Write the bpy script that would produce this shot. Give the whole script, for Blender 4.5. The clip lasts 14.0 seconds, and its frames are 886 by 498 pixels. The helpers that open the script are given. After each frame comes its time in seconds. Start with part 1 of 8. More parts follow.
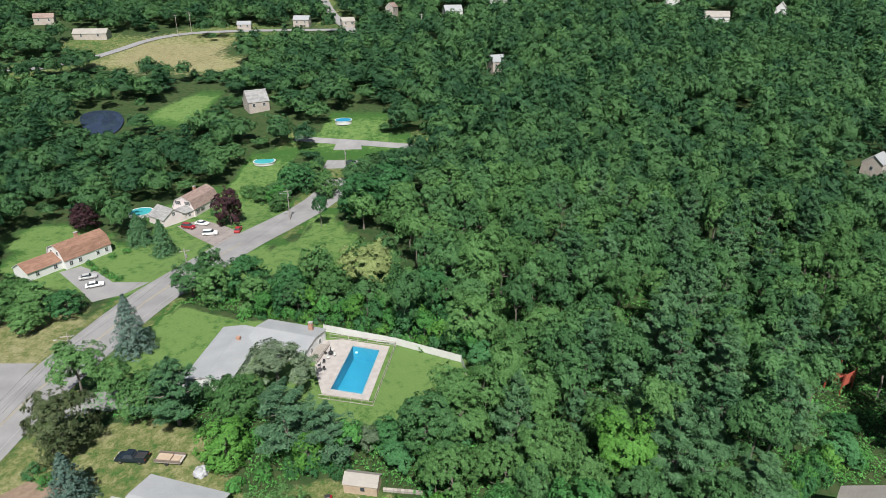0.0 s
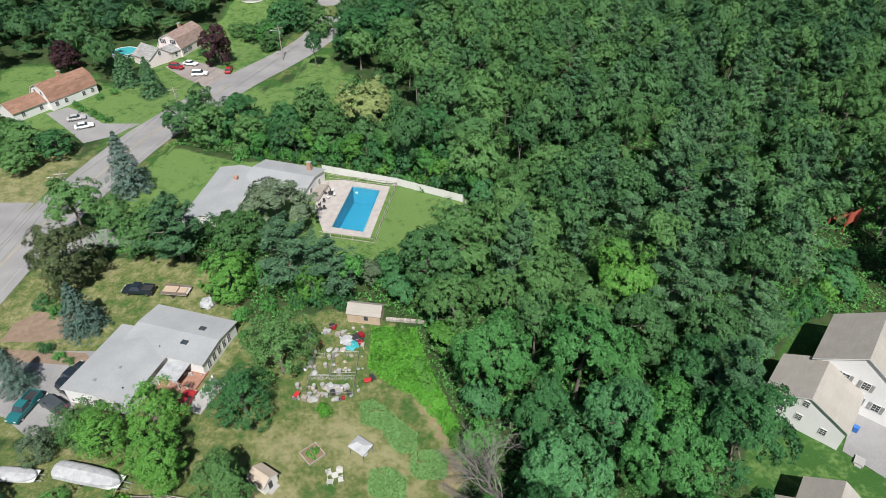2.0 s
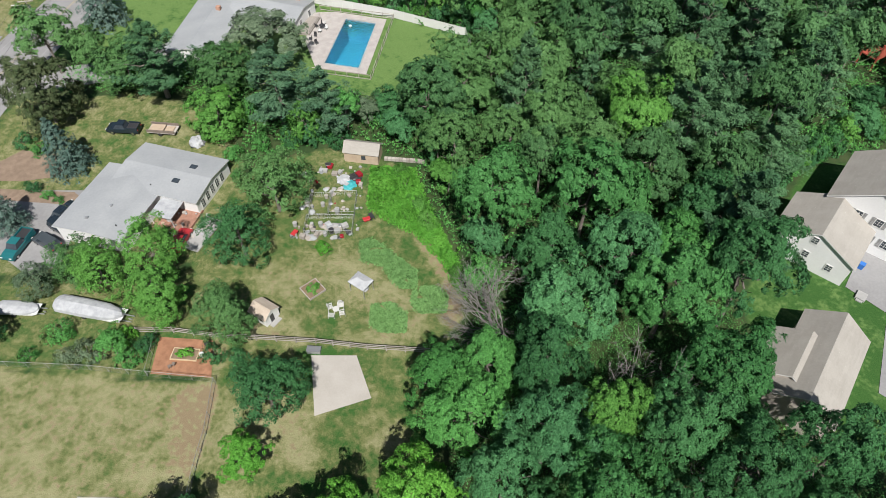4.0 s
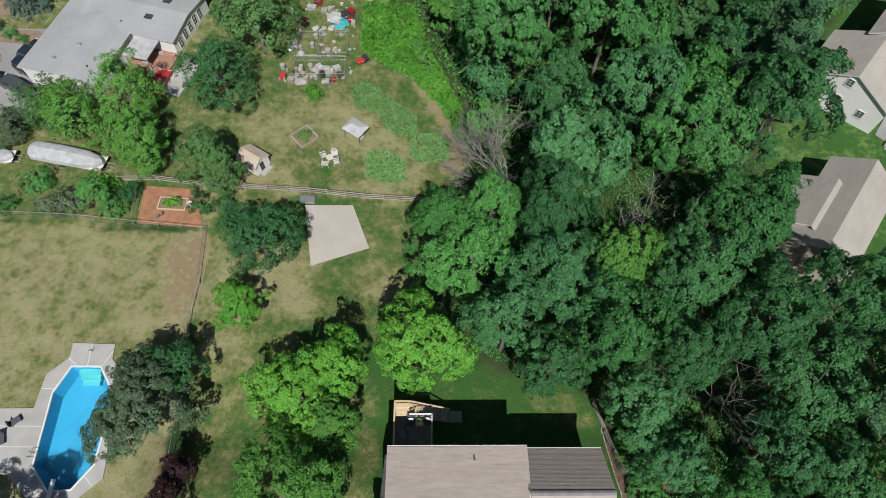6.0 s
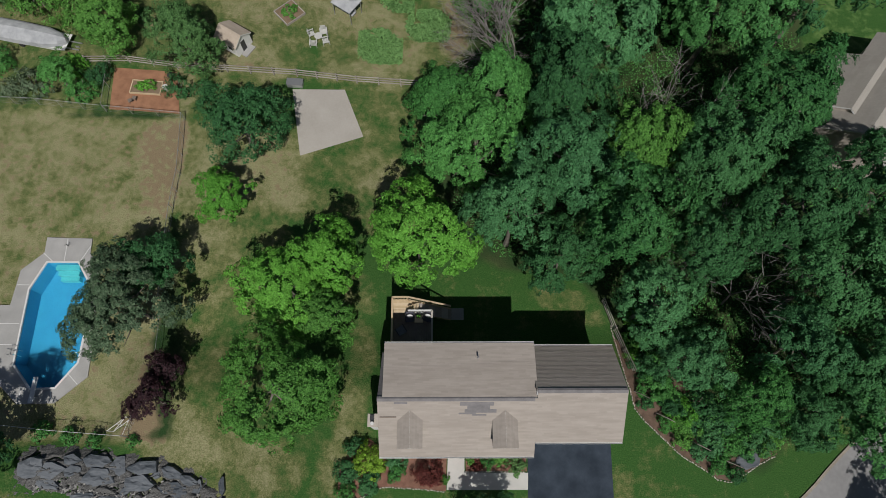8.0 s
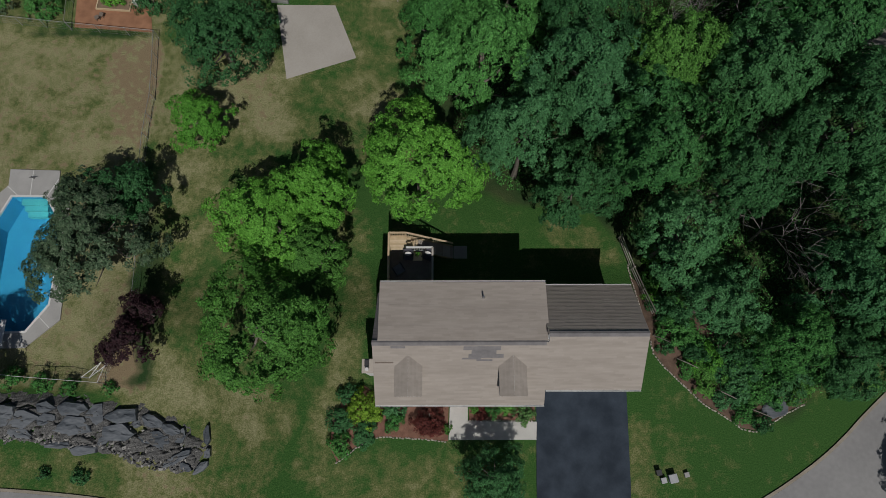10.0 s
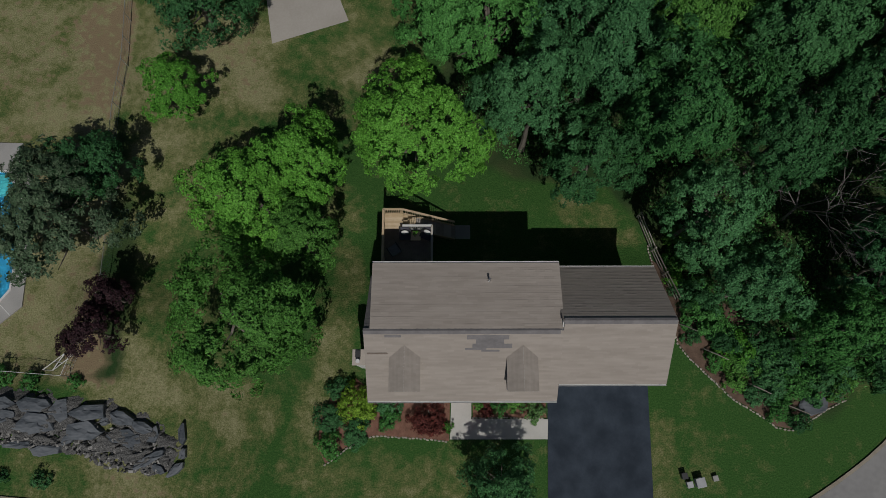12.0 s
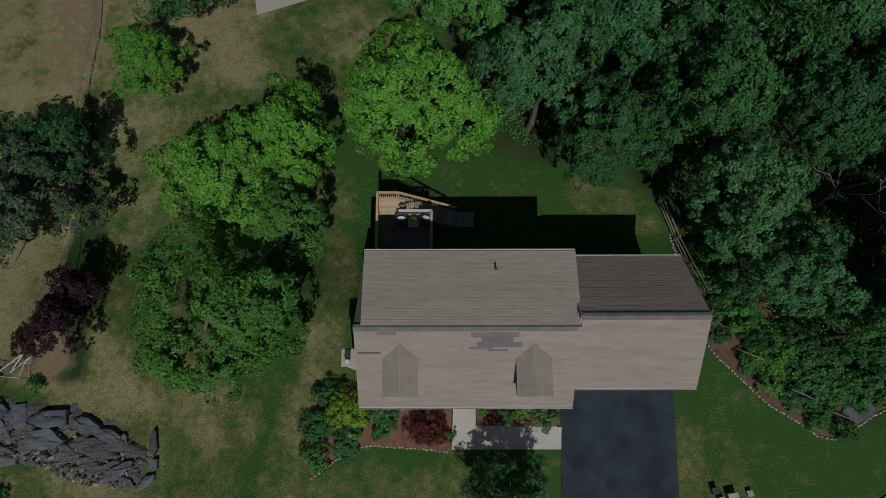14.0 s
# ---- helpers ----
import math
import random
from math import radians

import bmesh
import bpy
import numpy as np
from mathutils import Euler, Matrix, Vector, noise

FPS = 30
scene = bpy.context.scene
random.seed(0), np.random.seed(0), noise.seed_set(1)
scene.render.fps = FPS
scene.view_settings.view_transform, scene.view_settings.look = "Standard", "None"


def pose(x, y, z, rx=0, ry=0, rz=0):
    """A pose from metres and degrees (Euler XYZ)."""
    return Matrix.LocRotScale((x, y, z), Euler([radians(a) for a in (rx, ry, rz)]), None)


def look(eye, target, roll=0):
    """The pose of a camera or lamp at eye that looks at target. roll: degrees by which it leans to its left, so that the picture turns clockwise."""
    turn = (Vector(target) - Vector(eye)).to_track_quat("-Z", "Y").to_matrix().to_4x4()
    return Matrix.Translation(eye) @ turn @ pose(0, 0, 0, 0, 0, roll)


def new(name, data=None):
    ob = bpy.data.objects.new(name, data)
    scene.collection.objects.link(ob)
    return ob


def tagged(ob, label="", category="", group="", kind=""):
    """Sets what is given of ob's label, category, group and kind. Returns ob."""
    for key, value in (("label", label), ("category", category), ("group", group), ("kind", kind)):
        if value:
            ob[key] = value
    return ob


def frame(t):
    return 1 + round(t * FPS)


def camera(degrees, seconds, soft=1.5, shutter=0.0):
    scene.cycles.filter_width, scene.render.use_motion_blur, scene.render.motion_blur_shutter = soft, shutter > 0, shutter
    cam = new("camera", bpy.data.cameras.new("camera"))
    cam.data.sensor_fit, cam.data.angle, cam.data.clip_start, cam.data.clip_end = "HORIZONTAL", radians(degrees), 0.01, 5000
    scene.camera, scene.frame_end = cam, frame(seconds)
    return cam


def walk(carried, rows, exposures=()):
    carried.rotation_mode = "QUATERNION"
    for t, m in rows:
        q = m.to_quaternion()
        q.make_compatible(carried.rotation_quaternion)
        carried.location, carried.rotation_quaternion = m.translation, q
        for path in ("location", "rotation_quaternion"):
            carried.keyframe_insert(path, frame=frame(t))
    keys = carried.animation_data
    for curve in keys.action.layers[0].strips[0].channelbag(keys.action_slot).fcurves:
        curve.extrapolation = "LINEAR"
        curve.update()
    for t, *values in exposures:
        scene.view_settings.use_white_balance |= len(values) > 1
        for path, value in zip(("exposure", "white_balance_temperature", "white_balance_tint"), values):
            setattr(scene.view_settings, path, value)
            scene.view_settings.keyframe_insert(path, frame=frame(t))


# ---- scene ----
cam = camera(71.1, 14.0, soft=0.7)
METRES, EYE, TILT, LEAN, TURN = 36.0, 75.0, -24.5, 0.0, 0.0
ROWS = [
    (0.0, 0.0, 0.0, 0.0, -0.0, 0.0, 0.0),
    (0.5, -0.0017, 0.0177, -0.0316, 0.02, -3.16, -0.03),
    (1.0, -0.0032, 0.0374, -0.065, 0.03, -6.57, -0.04),
    (1.5, -0.0038, 0.0549, -0.0968, 0.05, -9.74, -0.07),
    (2.0, -0.0041, 0.0718, -0.128, 0.08, -12.93, -0.09),
    (2.5, -0.0051, 0.089, -0.1594, 0.08, -16.12, -0.11),
    (3.0, -0.006, 0.1069, -0.1908, 0.08, -19.31, -0.13),
    (5.5, -0.0093, 0.1931, -0.3544, 0.18, -34.77, -0.3),
    (6.0, -0.011, 0.2093, -0.3869, 0.17, -37.56, -0.36),
    (6.5, -0.0131, 0.2269, -0.4214, 0.15, -40.35, -0.42),
    (7.0, -0.0144, 0.2441, -0.4539, 0.12, -42.64, -0.44),
    (7.5, -0.0154, 0.2607, -0.4862, 0.13, -44.44, -0.48),
    (8.0, -0.0152, 0.2775, -0.5186, 0.15, -45.8, -0.47),
    (10.5, -0.0151, 0.3644, -0.6772, 0.22, -51.12, -0.36),
    (11.0, -0.015, 0.3803, -0.7072, 0.22, -51.28, -0.35),
    (11.5, -0.0145, 0.3974, -0.7367, 0.24, -51.34, -0.33),
    (12.0, -0.0149, 0.4143, -0.7685, 0.24, -51.32, -0.34),
    (12.5, -0.0151, 0.4304, -0.7974, 0.25, -51.34, -0.33),
    (13.0, -0.015, 0.4466, -0.8255, 0.24, -51.37, -0.31),
    (13.5, -0.0144, 0.4618, -0.853, 0.27, -51.36, -0.29),
    (14.0, -0.0151, 0.4763, -0.8787, 0.26, -51.37, -0.29),
]
EXPOSURES = [(0.0, 0.55), (3.0, 0.5), (5.5, 0.48), (6.0, 0.18), (6.5, 0.06), (8.0, -0.4), (10.5, -0.95), (12.0, -1.15), (14.0, -1.3)]
walk(cam, [(t, pose(0, 0, EYE, TILT, LEAN, TURN) @ pose(METRES * x, METRES * y, METRES * z, 90 + pitch, roll, yaw)) for t, x, y, z, yaw, pitch, roll in ROWS],
     exposures=EXPOSURES)

# ---- daylight ----
SUN_EL, SUN_DIR = 54.3, Vector((0.12, -1.0, 0.0)).normalized()   # the sun stands behind the camera's start, a little to its right
sky_world = bpy.data.worlds.new("sky")
scene.world = sky_world
sky_world.use_nodes = True
wn = sky_world.node_tree.nodes
sky = wn.new("ShaderNodeTexSky")
sky.sky_type, sky.sun_disc = "NISHITA", False
sky.sun_elevation = radians(SUN_EL)
sky.sun_rotation = math.atan2(SUN_DIR.x, SUN_DIR.y)
wn["Background"].inputs["Strength"].default_value = 0.045
sky_world.node_tree.links.new(sky.outputs[0], wn["Background"].inputs["Color"])
sun_data = bpy.data.lights.new("sun", "SUN")
sun_data.energy, sun_data.angle, sun_data.color = 5.0, radians(0.53), (1.0, 0.965, 0.915)
sun = new("sun", sun_data)
towards = Vector((SUN_DIR.x * math.cos(radians(SUN_EL)), SUN_DIR.y * math.cos(radians(SUN_EL)), math.sin(radians(SUN_EL))))
sun.matrix_world = look(towards * 400, (0, 0, 0))


# ---- materials ----
def mat(name, c1, c2=None, rough=0.7, metal=0.0, scale=3.0, fine=30.0, bump=0.0, rand=0.0, fine_amt=0.35, spec=0.5, bdist=0.02, island=0.0, streak=0.0):
    """A surface with two scales of variation between c1 and c2, in metres, and a random shift for each object; streak draws it out along x."""
    m = bpy.data.materials.new(name)
    m.use_nodes = True
    t = m.node_tree
    n, l = t.nodes, t.links
    b = n["Principled BSDF"]
    b.inputs["Roughness"].default_value, b.inputs["Metallic"].default_value = rough, metal
    b.inputs["Specular IOR Level"].default_value = spec
    c2 = c2 or tuple(x * 0.75 for x in c1)
    geo = n.new("ShaderNodeNewGeometry")
    n1, n2 = n.new("ShaderNodeTexNoise"), n.new("ShaderNodeTexNoise")
    for q, s in ((n1, 1.0 / scale), (n2, fine)):
        q.inputs["Scale"].default_value, q.inputs["Detail"].default_value = s, 5.0
        if streak:
            st = n.new("ShaderNodeVectorMath")
            st.operation = "MULTIPLY"
            st.inputs[1].default_value = (1 / streak, 1, 1)
            l.new(geo.outputs["Position"], st.inputs[0])
            l.new(st.outputs[0], q.inputs["Vector"])
        else:
            l.new(geo.outputs["Position"], q.inputs["Vector"])
    mixf = n.new("ShaderNodeMix")
    mixf.inputs[0].default_value = fine_amt
    l.new(n1.outputs["Fac"], mixf.inputs[2])
    l.new(n2.outputs["Fac"], mixf.inputs[3])
    ramp = n.new("ShaderNodeValToRGB")
    ramp.color_ramp.elements[0].position, ramp.color_ramp.elements[1].position = 0.36, 0.64
    ramp.color_ramp.elements[0].color, ramp.color_ramp.elements[1].color = (*c1, 1), (*c2, 1)
    last = mixf.outputs[0]
    if rand or island:
        info = n.new("ShaderNodeNewGeometry" if island else "ShaderNodeObjectInfo")
        ma = n.new("ShaderNodeMath")
        ma.operation = "MULTIPLY_ADD"
        ma.inputs[1].default_value = rand or island
        sub = n.new("ShaderNodeMath")
        sub.operation = "SUBTRACT"
        sub.inputs[1].default_value = 0.5
        l.new(info.outputs["Random Per Island" if island else "Random"], sub.inputs[0])
        l.new(sub.outputs[0], ma.inputs[0])
        l.new(last, ma.inputs[2])
        last = ma.outputs[0]
    l.new(last, ramp.inputs[0])
    l.new(ramp.outputs[0], b.inputs["Base Color"])
    if bump:
        bp = n.new("ShaderNodeBump")
        bp.inputs["Strength"].default_value, bp.inputs["Distance"].default_value = bump, bdist
        l.new(n2.outputs["Fac"], bp.inputs["Height"])
        l.new(bp.outputs[0], b.inputs["Normal"])
    return m


def leaf_mat(name, dark, light, through_light=0.15, tint=False, spread=0.5, fine=11.0, deep=0.9, ragged=0.43, lobes=6.5):
    """Leaves: shade by tree and by leaf, with light shining through them."""
    m = bpy.data.materials.new(name)
    m.use_nodes = True
    t = m.node_tree
    n, l = t.nodes, t.links
    b, out = n["Principled BSDF"], n["Material Output"]
    b.inputs["Roughness"].default_value, b.inputs["Specular IOR Level"].default_value = 0.6, 0.18
    geo, info = n.new("ShaderNodeNewGeometry"), n.new("ShaderNodeObjectInfo")
    mx = n.new("ShaderNodeMix")
    mx.inputs[0].default_value = spread
    if tint:
        at = n.new("ShaderNodeAttribute")
        at.attribute_name = "tint"
        l.new(at.outputs["Fac"], mx.inputs[2])
    else:
        l.new(info.outputs["Random"], mx.inputs[2])
    l.new(geo.outputs["Random Per Island"], mx.inputs[3])
    ramp = n.new("ShaderNodeValToRGB")
    ramp.color_ramp.elements[0].position, ramp.color_ramp.elements[1].position = 0.15, 0.9
    ramp.color_ramp.elements[0].color, ramp.color_ramp.elements[1].color = (*dark, 1), (*light, 1)
    l.new(mx.outputs[0], ramp.inputs[0])
    grain = n.new("ShaderNodeTexNoise")
    grain.inputs["Scale"].default_value, grain.inputs["Detail"].default_value = fine, 3.0
    l.new(geo.outputs["Position"], grain.inputs["Vector"])
    dab = n.new("ShaderNodeMapRange")
    dab.inputs["From Min"].default_value, dab.inputs["From Max"].default_value = 0.33, 0.67
    dab.inputs["To Min"].default_value, dab.inputs["To Max"].default_value = 1 - 0.65 * deep, 1 + 0.6 * deep
    l.new(grain.outputs["Fac"], dab.inputs["Value"])
    vary = n.new("ShaderNodeHueSaturation")
    l.new(ramp.outputs[0], vary.inputs["Color"])
    l.new(dab.outputs[0], vary.inputs["Value"])
    ramp = vary
    bp = n.new("ShaderNodeBump")
    bp.inputs["Strength"].default_value, bp.inputs["Distance"].default_value = 1.0, 0.6 / fine
    l.new(grain.outputs["Fac"], bp.inputs["Height"])
    l.new(bp.outputs[0], b.inputs["Normal"])
    l.new(ramp.outputs[0], b.inputs["Base Color"])
    tr = n.new("ShaderNodeBsdfTranslucent")
    hs = n.new("ShaderNodeHueSaturation")
    hs.inputs["Hue"].default_value, hs.inputs["Value"].default_value = 0.49, 1.3
    l.new(ramp.outputs[0], hs.inputs["Color"])
    l.new(hs.outputs[0], tr.inputs["Color"])
    ms = n.new("ShaderNodeMixShader")
    ms.inputs[0].default_value = through_light
    l.new(b.outputs[0], ms.inputs[1])
    l.new(tr.outputs[0], ms.inputs[2])
    l.new(ms.outputs[0], out.inputs["Surface"])
    if ragged:
        # gaps between the leaflets of one spray
        lobe = n.new("ShaderNodeTexNoise")
        lobe.inputs["Scale"].default_value, lobe.inputs["Detail"].default_value = lobes, 1.0
        l.new(geo.outputs["Position"], lobe.inputs["Vector"])
        cut = n.new("ShaderNodeMath")
        cut.operation = "GREATER_THAN"
        cut.inputs[1].default_value = ragged
        l.new(lobe.outputs["Fac"], cut.inputs[0])
        clear, both = n.new("ShaderNodeBsdfTransparent"), n.new("ShaderNodeMixShader")
        l.new(cut.outputs[0], both.inputs[0])
        l.new(clear.outputs[0], both.inputs[1])
        l.new(ms.outputs[0], both.inputs[2])
        l.new(both.outputs[0], out.inputs["Surface"])
    return m


LEAF = {
    "maple": leaf_mat("leaf_maple", (0.039, 0.145, 0.034), (0.100, 0.298, 0.070)),
    "forest": leaf_mat("leaf_forest", (0.044, 0.116, 0.036), (0.110, 0.236, 0.074)),
    "oak": leaf_mat("leaf_oak", (0.034, 0.100, 0.036), (0.090, 0.205, 0.072)),
    "grove": leaf_mat("leaf_grove", (0.030, 0.116, 0.033), (0.082, 0.245, 0.068)),
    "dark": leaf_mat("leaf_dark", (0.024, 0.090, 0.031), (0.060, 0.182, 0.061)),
    "blue": leaf_mat("leaf_bluish", (0.037, 0.128, 0.048), (0.090, 0.248, 0.094)),
    "lime": leaf_mat("leaf_lime", (0.060, 0.212, 0.024), (0.138, 0.365, 0.052)),
    "fresh": leaf_mat("leaf_fresh", (0.052, 0.160, 0.028), (0.120, 0.300, 0.058)),
    "olive": leaf_mat("leaf_olive", (0.052, 0.098, 0.050), (0.175, 0.235, 0.145)),
    "bronze": leaf_mat("leaf_bronze", (0.034, 0.066, 0.022), (0.100, 0.120, 0.058)),
    "willow": leaf_mat("leaf_willow", (0.150, 0.205, 0.070), (0.270, 0.330, 0.130)),
    "spruce": leaf_mat("leaf_spruce", (0.048, 0.096, 0.076), (0.145, 0.212, 0.178), 0.08),
    "pine": leaf_mat("leaf_pine", (0.038, 0.106, 0.047), (0.096, 0.202, 0.088), 0.12),
    "yellow": leaf_mat("leaf_yellow_green", (0.150, 0.290, 0.028), (0.300, 0.470, 0.070)),
    "greypine": leaf_mat("leaf_grey_pine", (0.046, 0.112, 0.058), (0.125, 0.222, 0.118), 0.1),
    "crop": leaf_mat("leaf_crop", (0.060, 0.150, 0.045), (0.150, 0.285, 0.095)),
    "purple": leaf_mat("leaf_purple", (0.022, 0.012, 0.016), (0.065, 0.028, 0.034), 0.12),
    "red": leaf_mat("leaf_red", (0.060, 0.016, 0.014), (0.130, 0.035, 0.028), 0.12),
    "woods": leaf_mat("leaf_woods", (0.024, 0.077, 0.034), (0.086, 0.190, 0.064), 0.22, True, 0.3, 5.0, 0.6, 0.44, 3.6),
}
BARK = mat("bark", (0.10, 0.085, 0.07), (0.19, 0.17, 0.15), 0.9, scale=0.4, fine=18, bump=0.6)
DEADWOOD = mat("dead_wood", (0.12, 0.112, 0.108), (0.23, 0.215, 0.205), 0.9, scale=0.5, fine=20)
ASPHALT = mat("asphalt_old", (0.19, 0.188, 0.19), (0.25, 0.248, 0.248), 0.9, scale=5, fine=3, rand=0.0)
# bluish tone and paler blotches put the sky's reflection into the colour
BLACKTOP = mat("blacktop_sealed", (0.010, 0.018, 0.030), (0.030, 0.043, 0.062), 0.75, scale=1.6, fine=9, bump=0.15, spec=0.3, fine_amt=0.15)
WALKWAY = mat("pale_concrete", (0.41, 0.405, 0.38), (0.49, 0.48, 0.455), 0.85, scale=1.2, fine=14, bump=0.2)
BARK_CHIPS = mat("red_bark_chips", (0.115, 0.055, 0.038), (0.225, 0.118, 0.082), 0.95, scale=0.5, fine=15, bump=0.9)
CONCRETE = mat("concrete", (0.27, 0.268, 0.26), (0.35, 0.345, 0.335), 0.85, scale=1.6, fine=14, bump=0.2)
SAND = mat("pale_sand", (0.315, 0.295, 0.265), (0.37, 0.348, 0.318), 0.95, scale=2.5, fine=7, bump=0.3)
MULCH = mat("red_mulch", (0.205, 0.098, 0.054), (0.31, 0.158, 0.090), 0.95, scale=0.7, fine=16, bump=0.8)
SOIL = mat("dry_soil", (0.13, 0.09, 0.055), (0.22, 0.16, 0.105), 0.95, scale=1.0, fine=9, bump=0.5)
WHITE = mat("white_paint", (0.60, 0.60, 0.59), (0.53, 0.53, 0.52), 0.5, scale=2, fine=8)
SIDING = mat("white_siding", (0.66, 0.66, 0.66), (0.60, 0.60, 0.60), 0.55, scale=3, fine=4)
BEIGE = mat("beige_siding", (0.34, 0.30, 0.265), (0.41, 0.37, 0.33), 0.7, scale=2, fine=6)
TAN = mat("tan_boards", (0.36, 0.275, 0.20), (0.45, 0.355, 0.265), 0.7, scale=0.8, fine=9)
LAVENDER = mat("pale_lavender_siding", (0.62, 0.55, 0.55), (0.68, 0.61, 0.60), 0.6, scale=3, fine=5)
SHINGLE = mat("taupe_shingle", (0.262, 0.232, 0.205), (0.318, 0.284, 0.254), 0.9, scale=0.9, fine=4.5, bump=0.4, fine_amt=0.5, island=0.16, streak=7.0)
SHINGLE_TAN = mat("tan_shingle", (0.265, 0.248, 0.222), (0.315, 0.297, 0.268), 0.9, scale=2.5, fine=5, bump=0.3, island=0.12)
SHINGLE_GREY = mat("grey_shingle", (0.20, 0.20, 0.20), (0.29, 0.29, 0.285), 0.9, scale=1.5, fine=5, bump=0.4, island=0.35)
SHINGLE_ORANGE = mat("orange_shingle", (0.19, 0.105, 0.072), (0.26, 0.15, 0.105), 0.9, scale=1.5, fine=4, bump=0.4, island=0.35)
SHINGLE_BROWN = mat("brown_shingle", (0.20, 0.14, 0.12), (0.27, 0.20, 0.175), 0.9, scale=1.5, fine=4, bump=0.4, island=0.35)
PALE_ROOF = mat("pale_grey_roof", (0.245, 0.258, 0.27), (0.295, 0.307, 0.316), 0.7, scale=4, fine=3)
GLASS = mat("window_glass", (0.03, 0.04, 0.05), (0.05, 0.06, 0.07), 0.08, scale=3, fine=2)
BLACK = mat("black_plastic", (0.025, 0.025, 0.028), (0.04, 0.04, 0.043), 0.45)
RUBBER = mat("rubber", (0.02, 0.02, 0.02), (0.035, 0.035, 0.035), 0.85)
CHROME = mat("bright_metal", (0.65, 0.66, 0.67), (0.55, 0.56, 0.57), 0.3, 1.0)
STEEL = mat("galvanised_steel", (0.42, 0.43, 0.44), (0.52, 0.53, 0.54), 0.5, 0.7)
WOOD_GREY = mat("weathered_wood", (0.25, 0.225, 0.20), (0.38, 0.35, 0.32), 0.85, scale=0.5, fine=16, rand=0.4)
WOOD_PALE = mat("pale_deck_wood", (0.44, 0.34, 0.21), (0.55, 0.44, 0.30), 0.75, scale=0.5, fine=12, rand=0.4)
DECK_DARK = mat("brown_deck_boards", (0.14, 0.11, 0.09), (0.20, 0.165, 0.14), 0.8, scale=0.6, fine=14)
BRICK = mat("chimney_brick", (0.30, 0.16, 0.11), (0.42, 0.25, 0.18), 0.9, scale=0.4, fine=12, bump=0.5)
ROCK = mat("grey_ledge_rock", (0.042, 0.052, 0.064), (0.118, 0.130, 0.146), 0.75, scale=0.5, fine=7, bump=0.8, rand=0.3, fine_amt=0.4, bdist=0.03, streak=2.5)
SCREE = mat("broken_grey_stone", (0.085, 0.085, 0.085), (0.26, 0.255, 0.245), 0.95, scale=0.3, fine=9, bump=0.6, island=0.6)
SHALE = mat("broken_shale", (0.030, 0.031, 0.031), (0.150, 0.148, 0.145), 0.95, scale=0.22, fine=16, bump=1.0, fine_amt=0.9, bdist=0.05)
DARK_MULCH = mat("dark_bark_mulch", (0.075, 0.048, 0.034), (0.150, 0.098, 0.070), 0.95, scale=0.5, fine=14, bump=0.8)
GUTTER = mat("sandy_gutter", (0.215, 0.190, 0.150), (0.290, 0.262, 0.215), 0.95, scale=0.8, fine=8)
CAP = mat("dark_ridge_shingle", (0.130, 0.124, 0.128), (0.185, 0.176, 0.180), 0.9, scale=0.8, fine=6, bump=0.4)
CHAIR = mat("grey_chair_fabric", (0.13, 0.13, 0.145), (0.18, 0.18, 0.20), 0.9, scale=0.3, fine=30)
STONE = mat("edging_stone", (0.26, 0.235, 0.205), (0.42, 0.38, 0.335), 0.9, scale=0.5, fine=9, rand=0.5)
LINER = mat("pool_blue", (0.010, 0.185, 0.33), (0.016, 0.225, 0.385), 0.6, scale=3, fine=1.2)
LINER_DEEP = mat("deep_pool_blue", (0.004, 0.145, 0.235), (0.008, 0.172, 0.27), 0.6, scale=3, fine=1.2)
LINER_AQUA = mat("pool_aqua", (0.03, 0.27, 0.30), (0.05, 0.33, 0.35), 0.6, scale=3, fine=1.2)
RED = mat("red_paint", (0.42, 0.03, 0.035), (0.34, 0.025, 0.03), 0.4)
BLUE = mat("blue_plastic", (0.03, 0.16, 0.50), (0.025, 0.13, 0.42), 0.45)
YELLOW = mat("yellow_line_paint", (0.36, 0.31, 0.19), (0.30, 0.27, 0.19), 0.8)
FADED = mat("faded_line_paint", (0.34, 0.34, 0.34), (0.28, 0.28, 0.28), 0.8)
TARP = mat("grey_white_cover", (0.28, 0.29, 0.305), (0.40, 0.41, 0.425), 0.8, scale=1.0, fine=3, bump=0.4, bdist=0.05)
TEAL = mat("teal_car_paint", (0.015, 0.11, 0.12), (0.02, 0.13, 0.14), 0.25)
NAVY = mat("dark_car_paint", (0.012, 0.02, 0.028), (0.018, 0.026, 0.035), 0.2)
SILVER = mat("silver_car_paint", (0.36, 0.36, 0.36), (0.42, 0.42, 0.42), 0.3)
CARWHITE = mat("white_car_paint", (0.75, 0.75, 0.74), (0.70, 0.70, 0.69), 0.3)
MAROON = mat("maroon_car_paint", (0.22, 0.012, 0.02), (0.26, 0.02, 0.03), 0.25)


